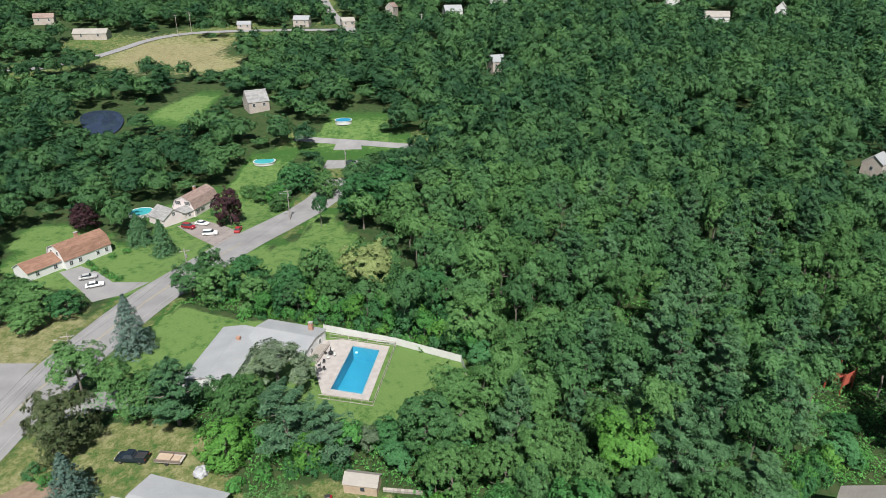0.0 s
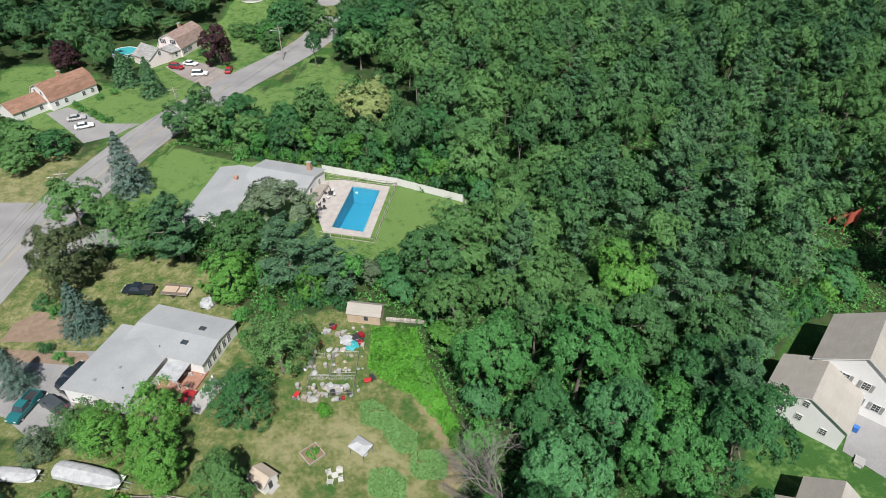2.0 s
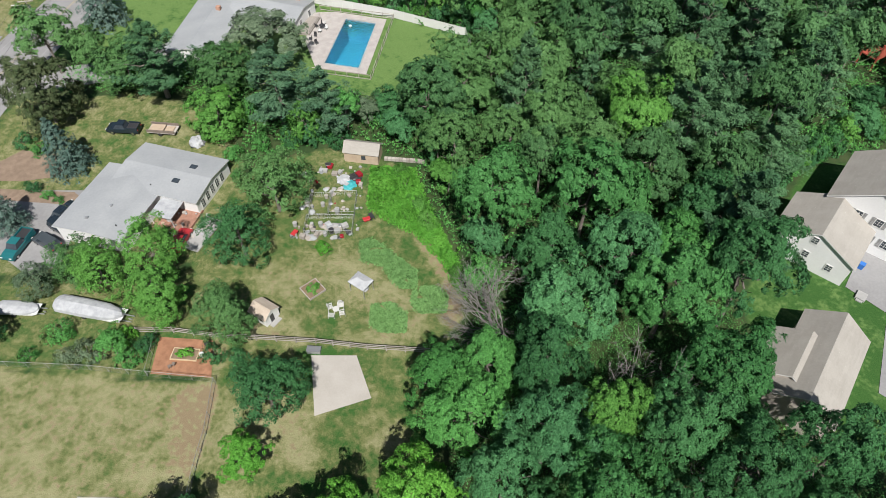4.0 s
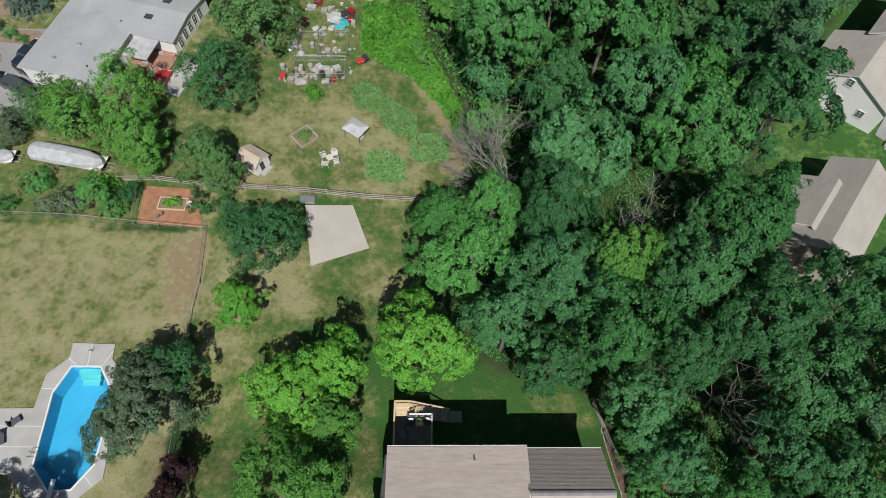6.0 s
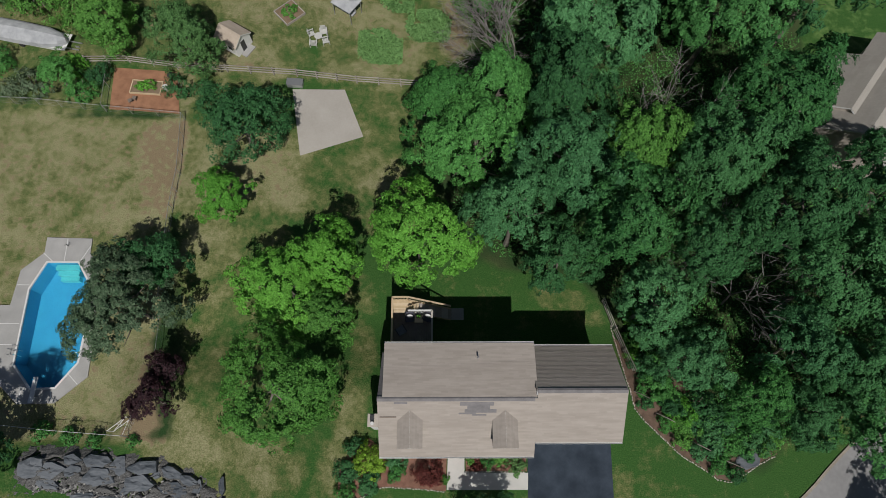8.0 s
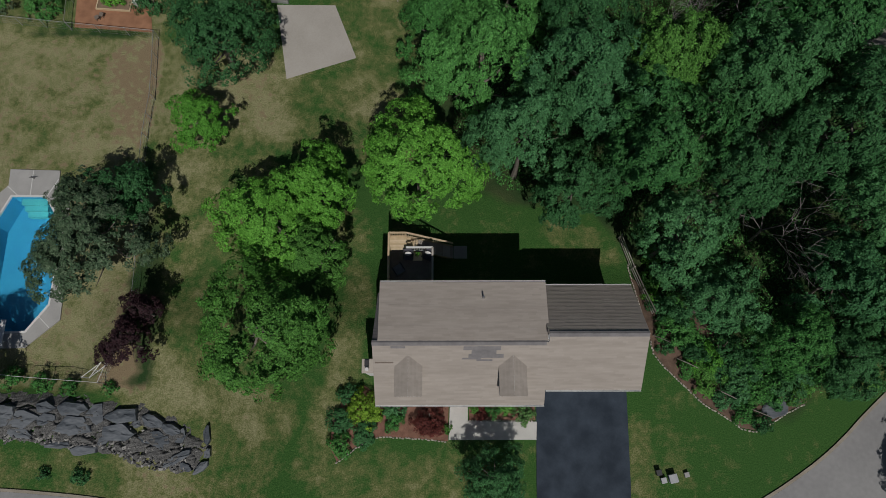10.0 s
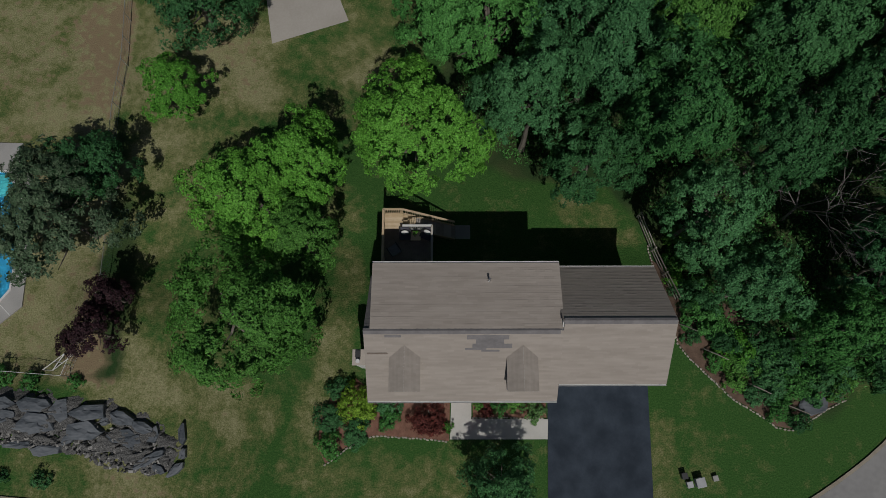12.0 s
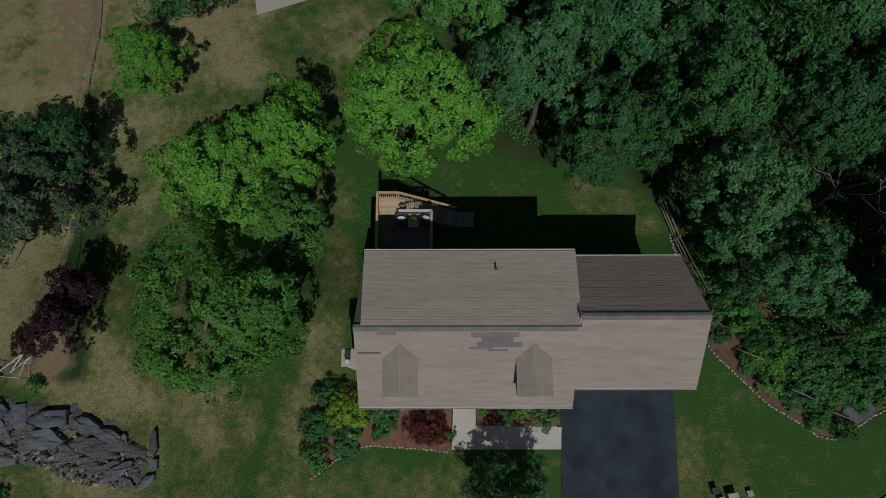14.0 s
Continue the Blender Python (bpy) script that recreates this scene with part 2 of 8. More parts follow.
def water_mat(name, tone, rough=0.06, ior=1.33):
    m = bpy.data.materials.new(name)
    m.use_nodes = True
    t = m.node_tree
    b = t.nodes["Principled BSDF"]
    b.inputs["Base Color"].default_value = (*tone, 1)
    b.inputs["Roughness"].default_value, b.inputs["IOR"].default_value = rough, ior
    b.inputs["Transmission Weight"].default_value = 1.0
    geo, nz, bp = t.nodes.new("ShaderNodeNewGeometry"), t.nodes.new("ShaderNodeTexNoise"), t.nodes.new("ShaderNodeBump")
    nz.inputs["Scale"].default_value, nz.inputs["Detail"].default_value = 2.6, 3
    bp.inputs["Strength"].default_value, bp.inputs["Distance"].default_value = 0.25, 0.05
    t.links.new(geo.outputs["Position"], nz.inputs["Vector"])
    t.links.new(nz.outputs["Fac"], bp.inputs["Height"])
    t.links.new(bp.outputs[0], b.inputs["Normal"])
    return m


WATER = water_mat("pool_water", (0.86, 0.96, 1.0), 0.05, 1.15)
POND = mat("dark_pond_water", (0.018, 0.026, 0.045), (0.03, 0.045, 0.075), 0.08, scale=6, fine=0.8, bump=0.08)


# ---- mesh helpers ----
def mesh_np(name, verts, quads, material=None):
    """A mesh from numpy arrays of vertices and of equal-sided faces."""
    me = bpy.data.meshes.new(name)
    verts, quads = np.asarray(verts, dtype=np.float32), np.asarray(quads, dtype=np.int32)
    k = quads.shape[1]
    me.vertices.add(len(verts))
    me.vertices.foreach_set("co", verts.ravel())
    me.loops.add(quads.size)
    me.loops.foreach_set("vertex_index", quads.ravel())
    me.polygons.add(len(quads))
    me.polygons.foreach_set("loop_start", np.arange(0, quads.size, k, dtype=np.int32))
    me.polygons.foreach_set("loop_total", np.full(len(quads), k, dtype=np.int32))
    me.update(calc_edges=True)
    if material:
        me.materials.append(material)
    return me


def box(bm, x0, x1, y0, y1, z0, z1, m=None):
    v = [bm.verts.new((x, y, z)) for z in (z0, z1) for x, y in ((x0, y0), (x1, y0), (x1, y1), (x0, y1))]
    for f in ((3, 2, 1, 0), (4, 5, 6, 7), (0, 1, 5, 4), (1, 2, 6, 5), (2, 3, 7, 6), (3, 0, 4, 7)):
        bm.faces.new([v[i] for i in f])
    if m is not None:
        bmesh.ops.transform(bm, matrix=m, verts=v)
    return v


def prism(bm, pts, axis, a0, a1):
    """A flat outline (2D points) drawn out along axis x, y or z from a0 to a1."""
    def at(p, a):
        return {"x": (a, p[0], p[1]), "y": (p[0], a, p[1]), "z": (p[0], p[1], a)}[axis]
    lo, hi = [bm.verts.new(at(p, a0)) for p in pts], [bm.verts.new(at(p, a1)) for p in pts]
    bm.faces.new(lo[::-1])
    bm.faces.new(hi)
    for i in range(len(pts)):
        j = (i + 1) % len(pts)
        bm.faces.new((lo[i], lo[j], hi[j], hi[i]))
    return lo + hi


def rod(bm, p0, p1, r0, r1=None, sides=6):
    r1 = r0 if r1 is None else r1
    p0, p1 = Vector(p0), Vector(p1)
    q = (p1 - p0).to_track_quat("Z", "Y").to_matrix()
    rings = []
    for p, r in ((p0, r0), (p1, r1)):
        rings.append([bm.verts.new(p + q @ Vector((r * math.cos(a), r * math.sin(a), 0))) for a in (2 * math.pi * i / sides for i in range(sides))])
    for i in range(sides):
        j = (i + 1) % sides
        bm.faces.new((rings[0][i], rings[0][j], rings[1][j], rings[1][i]))
    bm.faces.new(rings[0][::-1])
    bm.faces.new(rings[1])


def finish(bm, name, material, bevel=0.0):
    if bevel:
        bmesh.ops.bevel(bm, geom=bm.edges[:], offset=bevel, segments=1, affect="EDGES", clamp_overlap=True)
    bmesh.ops.recalc_face_normals(bm, faces=bm.faces[:])
    me = bpy.data.meshes.new(name)
    bm.to_mesh(me)
    bm.free()
    if material:
        me.materials.append(material)
    return me


def part(name, bm, material, parent, label="", bevel=0.0, smooth=False):
    """One mesh object under a thing or under a part."""
    ob = new(name, finish(bm, name, material, bevel))
    ob.parent = parent
    if smooth:
        ob.data.polygons.foreach_set("use_smooth", [True] * len(ob.data.polygons))
    return tagged(ob, label)


def thing(name, label, category, m, group=""):
    ob = new(name)
    ob.empty_display_size = 0.3
    ob.matrix_world = m
    return tagged(ob, label, category, group)


def solid(name, bm, material, label, category, group="", kind="", bevel=0.0, smooth=False, m=None):
    ob = new(name, finish(bm, name, material, bevel))
    if m is not None:
        ob.matrix_world = m
    if smooth:
        ob.data.polygons.foreach_set("use_smooth", [True] * len(ob.data.polygons))
    return tagged(ob, label, category, group, kind)


# ---- lie of the land ----
def ss(a, b, x):
    t = np.clip((x - a) / (b - a), 0.0, 1.0)
    return t * t * (3 - 2 * t)


def land(x, y):
    """Height of the ground."""
    x, y = np.asarray(x, dtype=float), np.asarray(y, dtype=float)
    d = np.hypot(x * 0.8, y)
    z = -2.4 * ss(7, 15, y) - 1.6 * ss(15, 32, y) + 1.2 * ss(66, 98, y)
    z = z - 2.6 * ss(-8, -20, x) * (1 - ss(10, 30, y))
    z = z - 0.6 * ss(-30, -60, x) * ss(40, 60, y)
    z = z + 3.0 * ss(20, 36, x) * ss(10, 34, y) * (1 - ss(70, 120, y))
    z = z + 0.155 * np.maximum(0, d - 210) * ss(210, 300, d)
    flat = ss(-27.5, -31, x) * ss(1, 6, y) * (1 - ss(26, 32, y))
    z = z * (1 - flat) - 3.9 * flat
    return np.minimum(z, 72.0)


def gz(x, y):
    return float(land(x, y))


def inside(poly, x, y):
    x, y = np.asarray(x, dtype=float), np.asarray(y, dtype=float)
    hit = np.zeros(x.shape, dtype=bool)
    for i in range(len(poly)):
        (x0, y0), (x1, y1) = poly[i - 1], poly[i]
        if y0 != y1:
            hit ^= ((y0 > y) != (y1 > y)) & (x < (x1 - x0) * (y - y0) / (y1 - y0) + x0)
    return hit


def line_dist(line, x, y):
    x, y = np.asarray(x, dtype=float), np.asarray(y, dtype=float)
    best = np.full(x.shape, 1e9)
    for (x0, y0), (x1, y1) in zip(line[:-1], line[1:]):
        dx, dy = x1 - x0, y1 - y0
        t = np.clip(((x - x0) * dx + (y - y0) * dy) / (dx * dx + dy * dy), 0, 1)
        best = np.minimum(best, np.hypot(x - x0 - t * dx, y - y0 - t * dy))
    return best


def signed(poly, x, y):
    """Distance to an outline, positive inside it."""
    d = line_dist(list(poly) + [poly[0]], x, y)
    return np.where(inside(poly, x, y), d, -d)


ROAD = [(-86, 62), (-84, 80), (-83, 95), (-81, 113), (-76.5, 140), (-71.5, 153.5), (-62.5, 177), (-52, 196), (-45, 212), (-41, 230), (-42, 252)]
CROSS = [(-66, 272), (-36, 268.5), (-12, 265.5)]
FAR_ROAD = [(-300, 330), (-235, 338), (-213, 351), (-199, 376), (-183, 428), (-136, 446), (-60, 455)]
TOP_ROAD = [(-60, 445), (-70, 467), (-82, 492), (-99, 549), (-120, 640)]
STREET = [(60, 16), (44, 6.5), (36, 1.0), (30, -4.6), (20, -10), (0, -12.5), (-20, -9.2), (-34, -7.5), (-60, -7.2)]
# outline, how dry the grass is
LAWNS = [
    ([(-62, -20), (60, -20), (60, 8), (40, 3), (28, 2.2), (24.5, 1.2), (20.4, 2.6), (17.0, 6.5), (15.2, 15), (12.5, 19), (5, 19.5), (-1, 23.5), (-0.5, 33), (-1, 40.5), (-28, 43), (-27.5, 26), (-24, 10), (-24, 4), (-62, 2)], 0.02),
    ([(-27.5, 36.5), (-27.5, 10), (-24, 4), (-62, 2), (-62, 38.5)], 0.85),
    ([(-62, 38.5), (-28, 37), (-27, 42), (-1, 40.5), (3, 47), (2, 55), (-3, 64), (-6, 75), (-20, 79), (-27, 76), (-32, 72), (-36, 62), (-36, 52), (-62, 52)], 0.48),
    ([(-77, 52), (-36, 55), (-32, 74), (-36, 82), (-44, 90), (-56, 94), (-76, 90)], 0.6),
    ([(-74, 106), (-66, 137), (-50, 130), (-27, 127), (5, 112.5), (6, 106), (-3, 94), (-12, 88), (-30, 92), (-50, 104)], -1.0),
    ([(-134, 190), (-122, 193), (-98, 176), (-80, 180), (-70, 162), (-84, 143), (-120, 148), (-134, 172)], -1.0),
    ([(-106, 198), (-76, 168), (-62, 180), (-55, 197), (-58, 226), (-88, 224), (-100, 212)], -0.8),
    ([(-55, 196), (-40, 186), (-34, 170), (-30, 168), (-28, 176), (-40, 205)], -0.8),
    ([(-198, 370), (-194, 402), (-168, 427), (-122, 393), (-114, 362), (-142, 347), (-167, 337), (-184, 346)], 1.0),
    ([(-220, 372), (-240, 420), (-200, 428), (-196, 385)], 0.4),
    ([(-130, 410), (-128, 440), (-96, 440), (-100, 405)], 0.3),
    ([(-84, 420), (-86, 440), (-60, 440), (-62, 415)], 0.3),
    ([(38, 32), (38, 46), (43, 55), (47, 61), (56, 72), (100, 78), (100, 14), (58, 20), (46, 26)], -0.5),
    ([(70, 480), (72, 500), (200, 520), (210, 495)], 0.2),
    ([(-125, 100), (-88, 96), (-87, 126), (-94, 140), (-125, 126)], 0.8),
    ([(-52, 172), (-35, 192), (-27, 180), (-14, 171), (-12, 160), (-25, 151), (-40, 155), (-64, 150), (-60, 172)], -0.9),
    ([(-136, 329), (-111, 334), (-112, 310), (-114, 276), (-132, 270), (-144, 282), (-130, 296)], -1.0),
    ([(-57, 283), (-50, 299), (-26, 306), (-25, 289), (-34, 274), (-16, 271), (-16, 262), (-35, 255), (-55, 258), (-62, 272)], -0.8),
    ([(-82, 255), (-68, 256), (-60, 245), (-62, 232), (-76, 226), (-84, 236)], -0.8),
]
# open ground over which no tall tree stands
OPENINGS = [
    [(-125, 302), (-102, 307), (-103, 285), (-107, 258), (-123, 252), (-133, 262), (-120, 273)],
    [(-154, 265), (-148, 270), (-139, 268), (-133, 256), (-133, 248), (-144, 246)],
    [(-54, 265), (-46, 278), (-24, 284), (-23, 270), (-14, 262), (-14, 245), (-32, 238), (-36, 227), (-45, 232), (-50, 241), (-58, 254)],
    [(-76, 236), (-63, 236), (-58, 224), (-73, 208)],
    [(-109, 142), (-91, 156), (-75, 169), (-65, 142), (-73, 127), (-75, 121), (-91, 133)],
    [(-217, 313), (-199, 322), (-184, 347), (-172, 398), (-155, 396), (-113, 366), (-102, 331), (-119, 325), (-140, 344), (-158, 339), (-153, 313), (-169, 316), (-190, 314), (-210, 301)],
]


# trodden strips: line, half width, how much drier
WORN = [
    ([(-24, 41), (-21, 30), (-20.5, 24), (-20.8, 14), (-21.5, 4), (-19, -2)], 8.0, 0.44),
    ([(-8.3, 18), (-7.4, 10), (-8.2, 4), (-10.5, -2)], 1.7, 0.50),
    ([(-18, 31), (-14, 30), (-9, 29), (-5, 26)], 6.0, 0.44),
    ([(-26, 34), (-24.5, 28), (-24, 22)], 3.5, 0.3),
    ([(9.5, 17), (13, 15)], 2.0, 0.5),
    ([(-40, -3.2), (-30, -3.4), (-21, -4.6)], 3.2, 0.42),
    ([(14.6, 1), (14.4, -6)], 1.2, 0.35),
    ([(-7.5, -3.4), (-3, -3.2), (0.5, -4.0)], 3.0, 0.42),
    ([(-26, 5), (-18, 3), (-14, 1)], 3.0, 0.3),
    ([(16, -3), (19, -1)], 2.0, 0.12),
    ([(-30, 34), (-28.4, 28)], 3.0, 0.4),
    ([(-22, 52), (-14, 54), (-6, 46)], 5.0, 0.35),
    ([(-3, 60), (0.5, 53), (1, 46)], 1.8, 0.7),
    ([(-10, 39.5), (-6.5, 37), (-6, 32)], 6.0, 0.3),
]


def build_ground():
    def axis(lo, a, b, hi, step):
        near = np.arange(a, b + 0.01, step)
        right, left, s, x = [], [], step, b
        while x < hi:
            s *= 1.14
            x += s
            right.append(x)
        s, x = step, a
        while x > lo:
            s *= 1.14
            x -= s
            left.append(x)
        return np.array(left[::-1] + list(near) + right)
    xs, ys = axis(-3500, -66, 62, 3500, 1.0), axis(-1500, -20, 130, 4500, 1.0)
    xs = np.unique(np.concatenate([xs, np.arange(-43, -31, 0.25), np.arange(-25, -11, 0.5)]).round(3))
    ys = np.unique(np.concatenate([ys, np.arange(5, 25, 0.25), np.arange(97, 121, 0.5)]).round(3))
    X, Y = np.meshgrid(xs, ys)
    Z = land(X, Y)
    pit = np.maximum.reduce([signed(poly, X, Y) for poly in POOL_HOLES]) > -0.3
    nx, ny = len(xs), len(ys)
    idx = np.arange(nx * ny).reshape(ny, nx)
    quads = np.stack([idx[:-1, :-1], idx[:-1, 1:], idx[1:, 1:], idx[1:, :-1]], -1).reshape(-1, 4)
    quads = quads[~pit.ravel()[quads].any(axis=1)]
    me = mesh_np("ground", np.stack([X, Y, Z], -1).reshape(-1, 3), quads, GROUND)
    lawn, dry = np.full(X.shape, -9.0), np.full(X.shape, 0.4)
    for poly, dryness in LAWNS:
        s = signed(poly, X, Y)
        dry = np.where(s > np.maximum(lawn, -1.5), dryness, dry)
        lawn = np.maximum(lawn, s)
    for line, wide in ((ROAD, 10), (CROSS, 8), (FAR_ROAD, 8), (TOP_ROAD, 9), (STREET, 7)):
        lawn = np.maximum(lawn, wide - line_dist(line, X, Y))
    for line, wide, much in WORN:
        away = line_dist(line, X, Y)
        dry = dry + much * (1 - ss(wide * 0.5, wide, away))
    for name, a in (("lawn", ss(-1.5, 1.5, lawn)), ("dryness", dry)):
        at = me.attributes.new(name, "FLOAT", "POINT")
        at.data.foreach_set("value", a.ravel().astype(np.float32))
    me.polygons.foreach_set("use_smooth", [True] * len(me.polygons))
    return tagged(new("ground", me), "mown grass with dry patches running into dark forest floor", "ground", kind="structure")


def ground_mat():
    m = bpy.data.materials.new("turf_and_forest_floor")
    m.use_nodes = True
    t = m.node_tree
    n, l = t.nodes, t.links
    b = n["Principled BSDF"]
    b.inputs["Roughness"].default_value, b.inputs["Specular IOR Level"].default_value = 0.95, 0.15
    geo = n.new("ShaderNodeNewGeometry")

    def nz(scale, detail=5.0):
        q = n.new("ShaderNodeTexNoise")
        q.inputs["Scale"].default_value, q.inputs["Detail"].default_value = scale, detail
        l.new(geo.outputs["Position"], q.inputs["Vector"])
        return q.outputs["Fac"]

    def calc(op, a, b2, c=None):
        q = n.new("ShaderNodeMath")
        q.operation = op
        for i, v in enumerate((a, b2, c)):
            if v is None:
                continue
            if isinstance(v, (int, float)):
                q.inputs[i].default_value = v
            else:
                l.new(v, q.inputs[i])
        return q.outputs[0]

    def blend(f, a, c):
        q = n.new("ShaderNodeMix")
        q.data_type = "RGBA"
        l.new(f, q.inputs[0])
        for i, v in ((6, a), (7, c)):
            if isinstance(v, tuple):
                q.inputs[i].default_value = (*v, 1)
            else:
                l.new(v, q.inputs[i])
        return q.outputs[2]

    def attr(name):
        q = n.new("ShaderNodeAttribute")
        q.attribute_name = name
        return q.outputs["Fac"]

    def step(v, a, c):
        q = n.new("ShaderNodeMapRange")
        q.inputs["From Min"].default_value, q.inputs["From Max"].default_value = a, c
        l.new(v, q.inputs["Value"])
        return q.outputs[0]
    big, mid, small, tiny, speck = nz(0.10), nz(0.5), nz(1.9, 8.0), nz(9.0, 6.0), nz(28.0, 2.0)
    wander = calc("ADD", calc("MULTIPLY", calc("SUBTRACT", mid, 0.5), 1.5), calc("MULTIPLY", calc("SUBTRACT", small, 0.5), 1.1))
    dryf = calc("ADD", calc("MULTIPLY_ADD", calc("SUBTRACT", big, 0.5), 0.8, attr("dryness")), wander)
    dryf = calc("ADD", dryf, calc("MULTIPLY", calc("SUBTRACT", tiny, 0.5), 0.6))
    green = blend(step(tiny, 0.3, 0.7), (0.021, 0.070, 0.014), (0.048, 0.112, 0.027))
    olive = blend(step(tiny, 0.3, 0.7), (0.090, 0.106, 0.035), (0.146, 0.158, 0.064))
    tan = blend(step(tiny, 0.3, 0.7), (0.172, 0.172, 0.082), (0.275, 0.266, 0.150))
    lush = blend(step(tiny, 0.3, 0.7), (0.084, 0.150, 0.040), (0.128, 0.205, 0.066))
    green = blend(step(dryf, -0.95, -0.5), lush, green)
    grass = blend(step(dryf, 0.12, 0.62), green, olive)
    grass = blend(step(dryf, 0.55, 1.05), grass, tan)
    grass = blend(step(calc("MULTIPLY", small, attr("dryness")), 0.47, 0.62), grass, (0.20, 0.155, 0.095))
    floor_ = blend(step(mid, 0.35, 0.65), (0.022, 0.052, 0.016), (0.048, 0.066, 0.026))
    lw = step(calc("MULTIPLY_ADD", calc("SUBTRACT", mid, 0.5), 0.9, attr("lawn")), 0.35, 0.65)
    col = blend(lw, floor_, grass)
    dab = n.new("ShaderNodeHueSaturation")
    l.new(col, dab.inputs["Color"])
    l.new(calc("MULTIPLY_ADD", speck, 1.3, 0.35), dab.inputs["Value"])
    l.new(dab.outputs[0], b.inputs["Base Color"])
    bp = n.new("ShaderNodeBump")
    bp.inputs["Strength"].default_value, bp.inputs["Distance"].default_value = 0.9, 0.07
    l.new(tiny, bp.inputs["Height"])
    l.new(bp.outputs[0], b.inputs["Normal"])
    return m


GROUND = ground_mat()
POOL_1 = [(-20.3, 117.9), (-14.1, 116.2), (-16.2, 100.6), (-22.7, 102.2)]
POOL_2 = [(-38.9, 20.3), (-35.9, 20.3), (-33.9, 17.4), (-34.0, 10.6), (-35.6, 8.3), (-37.8, 8.2), (-39.8, 10.4), (-40.0, 17.6)]
POOL_HOLES = [POOL_1, POOL_2]
build_ground()


def drape(name, poly, material, label, category, lift=0.05, cell=1.0, kind="structure", thick=0.0, holes=()):
    """A thin covering that follows the ground; cell: the spacing of its cuts."""
    bm = bmesh.new()
    bm.faces.new([bm.verts.new((x, y, 0)) for x, y in poly])
    bmesh.ops.triangulate(bm, faces=bm.faces[:])
    px, py = [p[0] for p in poly], [p[1] for p in poly]
    for k, lo, hi in ((0, min(px), max(px)), (1, min(py), max(py))):
        a = math.floor(lo / cell) * cell + cell
        while a < hi:
            no = (1, 0, 0) if k == 0 else (0, 1, 0)
            bmesh.ops.bisect_plane(bm, geom=bm.verts[:] + bm.edges[:] + bm.faces[:], plane_co=(a, a, 0), plane_no=no)
            a += cell
    for v in bm.verts:
        v.co.z = gz(v.co.x, v.co.y) + lift
    for f in bm.faces:
        if f.normal.z < 0:
            f.normal_flip()
    if thick:
        rim = [e for e in bm.edges if e.is_boundary]
        down = bmesh.ops.extrude_edge_only(bm, edges=rim)["geom"]
        for v in down:
            if isinstance(v, bmesh.types.BMVert):
                v.co.z -= thick
    me = bpy.data.meshes.new(name)
    bm.to_mesh(me)
    bm.free()
    me.materials.append(material)
    return tagged(new(name, me), label, category, kind=kind)


def ribbon(line, width):
    """The outline of a strip along a line, with its corners rounded."""
    pts = [Vector(p) for p in line]
    for _ in range(2):
        fine = [pts[0]]
        for a, c in zip(pts[:-1], pts[1:]):
            fine += [a * 0.75 + c * 0.25, a * 0.25 + c * 0.75]
        pts = fine + [pts[-1]]
    left, right = [], []
    for i, p in enumerate(pts):
        d = (pts[min(i + 1, len(pts) - 1)] - pts[max(i - 1, 0)]).normalized()
        s = Vector((-d.y, d.x)) * width / 2
        left.append(p + s)
        right.append(p - s)
    return [tuple(v) for v in left], [tuple(v) for v in right]


def strip(name, line, width, material, label, category, lift=0.06, step=1.5, shift=0.0, across=4):
    """A road or line as a strip of quads that follows the ground."""
    left, right = ribbon(line, 2.0)
    L, R = np.array(left), np.array(right)
    mid, side = (L + R) / 2, (L - R) / 2
    seg = np.hypot(*np.diff(mid, axis=0).T)
    s = np.concatenate([[0], np.cumsum(seg)])
    u = np.arange(0, s[-1], step)
    cx, cy = np.interp(u, s, mid[:, 0]), np.interp(u, s, mid[:, 1])
    nx, ny = np.interp(u, s, side[:, 0]), np.interp(u, s, side[:, 1])
    off = np.linspace(-width / 2, width / 2, across) + shift
    X, Y = cx[:, None] + nx[:, None] * off, cy[:, None] + ny[:, None] * off
    Z = land(X, Y) + lift
    idx = np.arange(X.size).reshape(X.shape)
    quads = np.stack([idx[:-1, :-1], idx[1:, :-1], idx[1:, 1:], idx[:-1, 1:]], -1).reshape(-1, 4)
    return tagged(new(name, mesh_np(name, np.stack([X, Y, Z], -1).reshape(-1, 3), quads, material)), label, category, kind="structure")


# ---- roads, drives and bare patches ----
strip("road", ROAD, 12.6, ASPHALT, "sun-bleached grey asphalt main road", "road", 0.10)
for k in (-0.17, 0.17):
    strip("trim_road_line", ROAD[:7], 0.14, YELLOW, "worn yellow double centre line", "road line", 0.13, shift=k, across=2)
for k in (-4.4, 4.4):
    strip("trim_road_line", ROAD[:7], 0.10, FADED, "thin white edge line on asphalt", "road line", 0.13, shift=k, across=2)
strip("road_cross", CROSS, 4.5, ASPHALT, "grey asphalt cross street between lawns", "road", 0.15)
strip("road_far", FAR_ROAD, 5.5, ASPHALT, "pale far road past a dry field", "road", 0.35, 4)
strip("road_hill", TOP_ROAD, 8.0, ASPHALT, "pale road climbing the far hill", "road", 0.35, 4)
strip("road_street", STREET, 7.0, ASPHALT, "quiet grey residential street", "road", 0.08)
for k in (-3.62, 3.62):
    strip("trim_street_curb", STREET, 0.22, GUTTER, "sandy gutter edge of the street", "curb", 0.10, shift=k, across=2)
drape("road_apron", [(-88, 100), (-88, 112), (-97, 112), (-104, 105), (-100, 100)], ASPHALT, "grey asphalt side road apron", "road", 0.09)
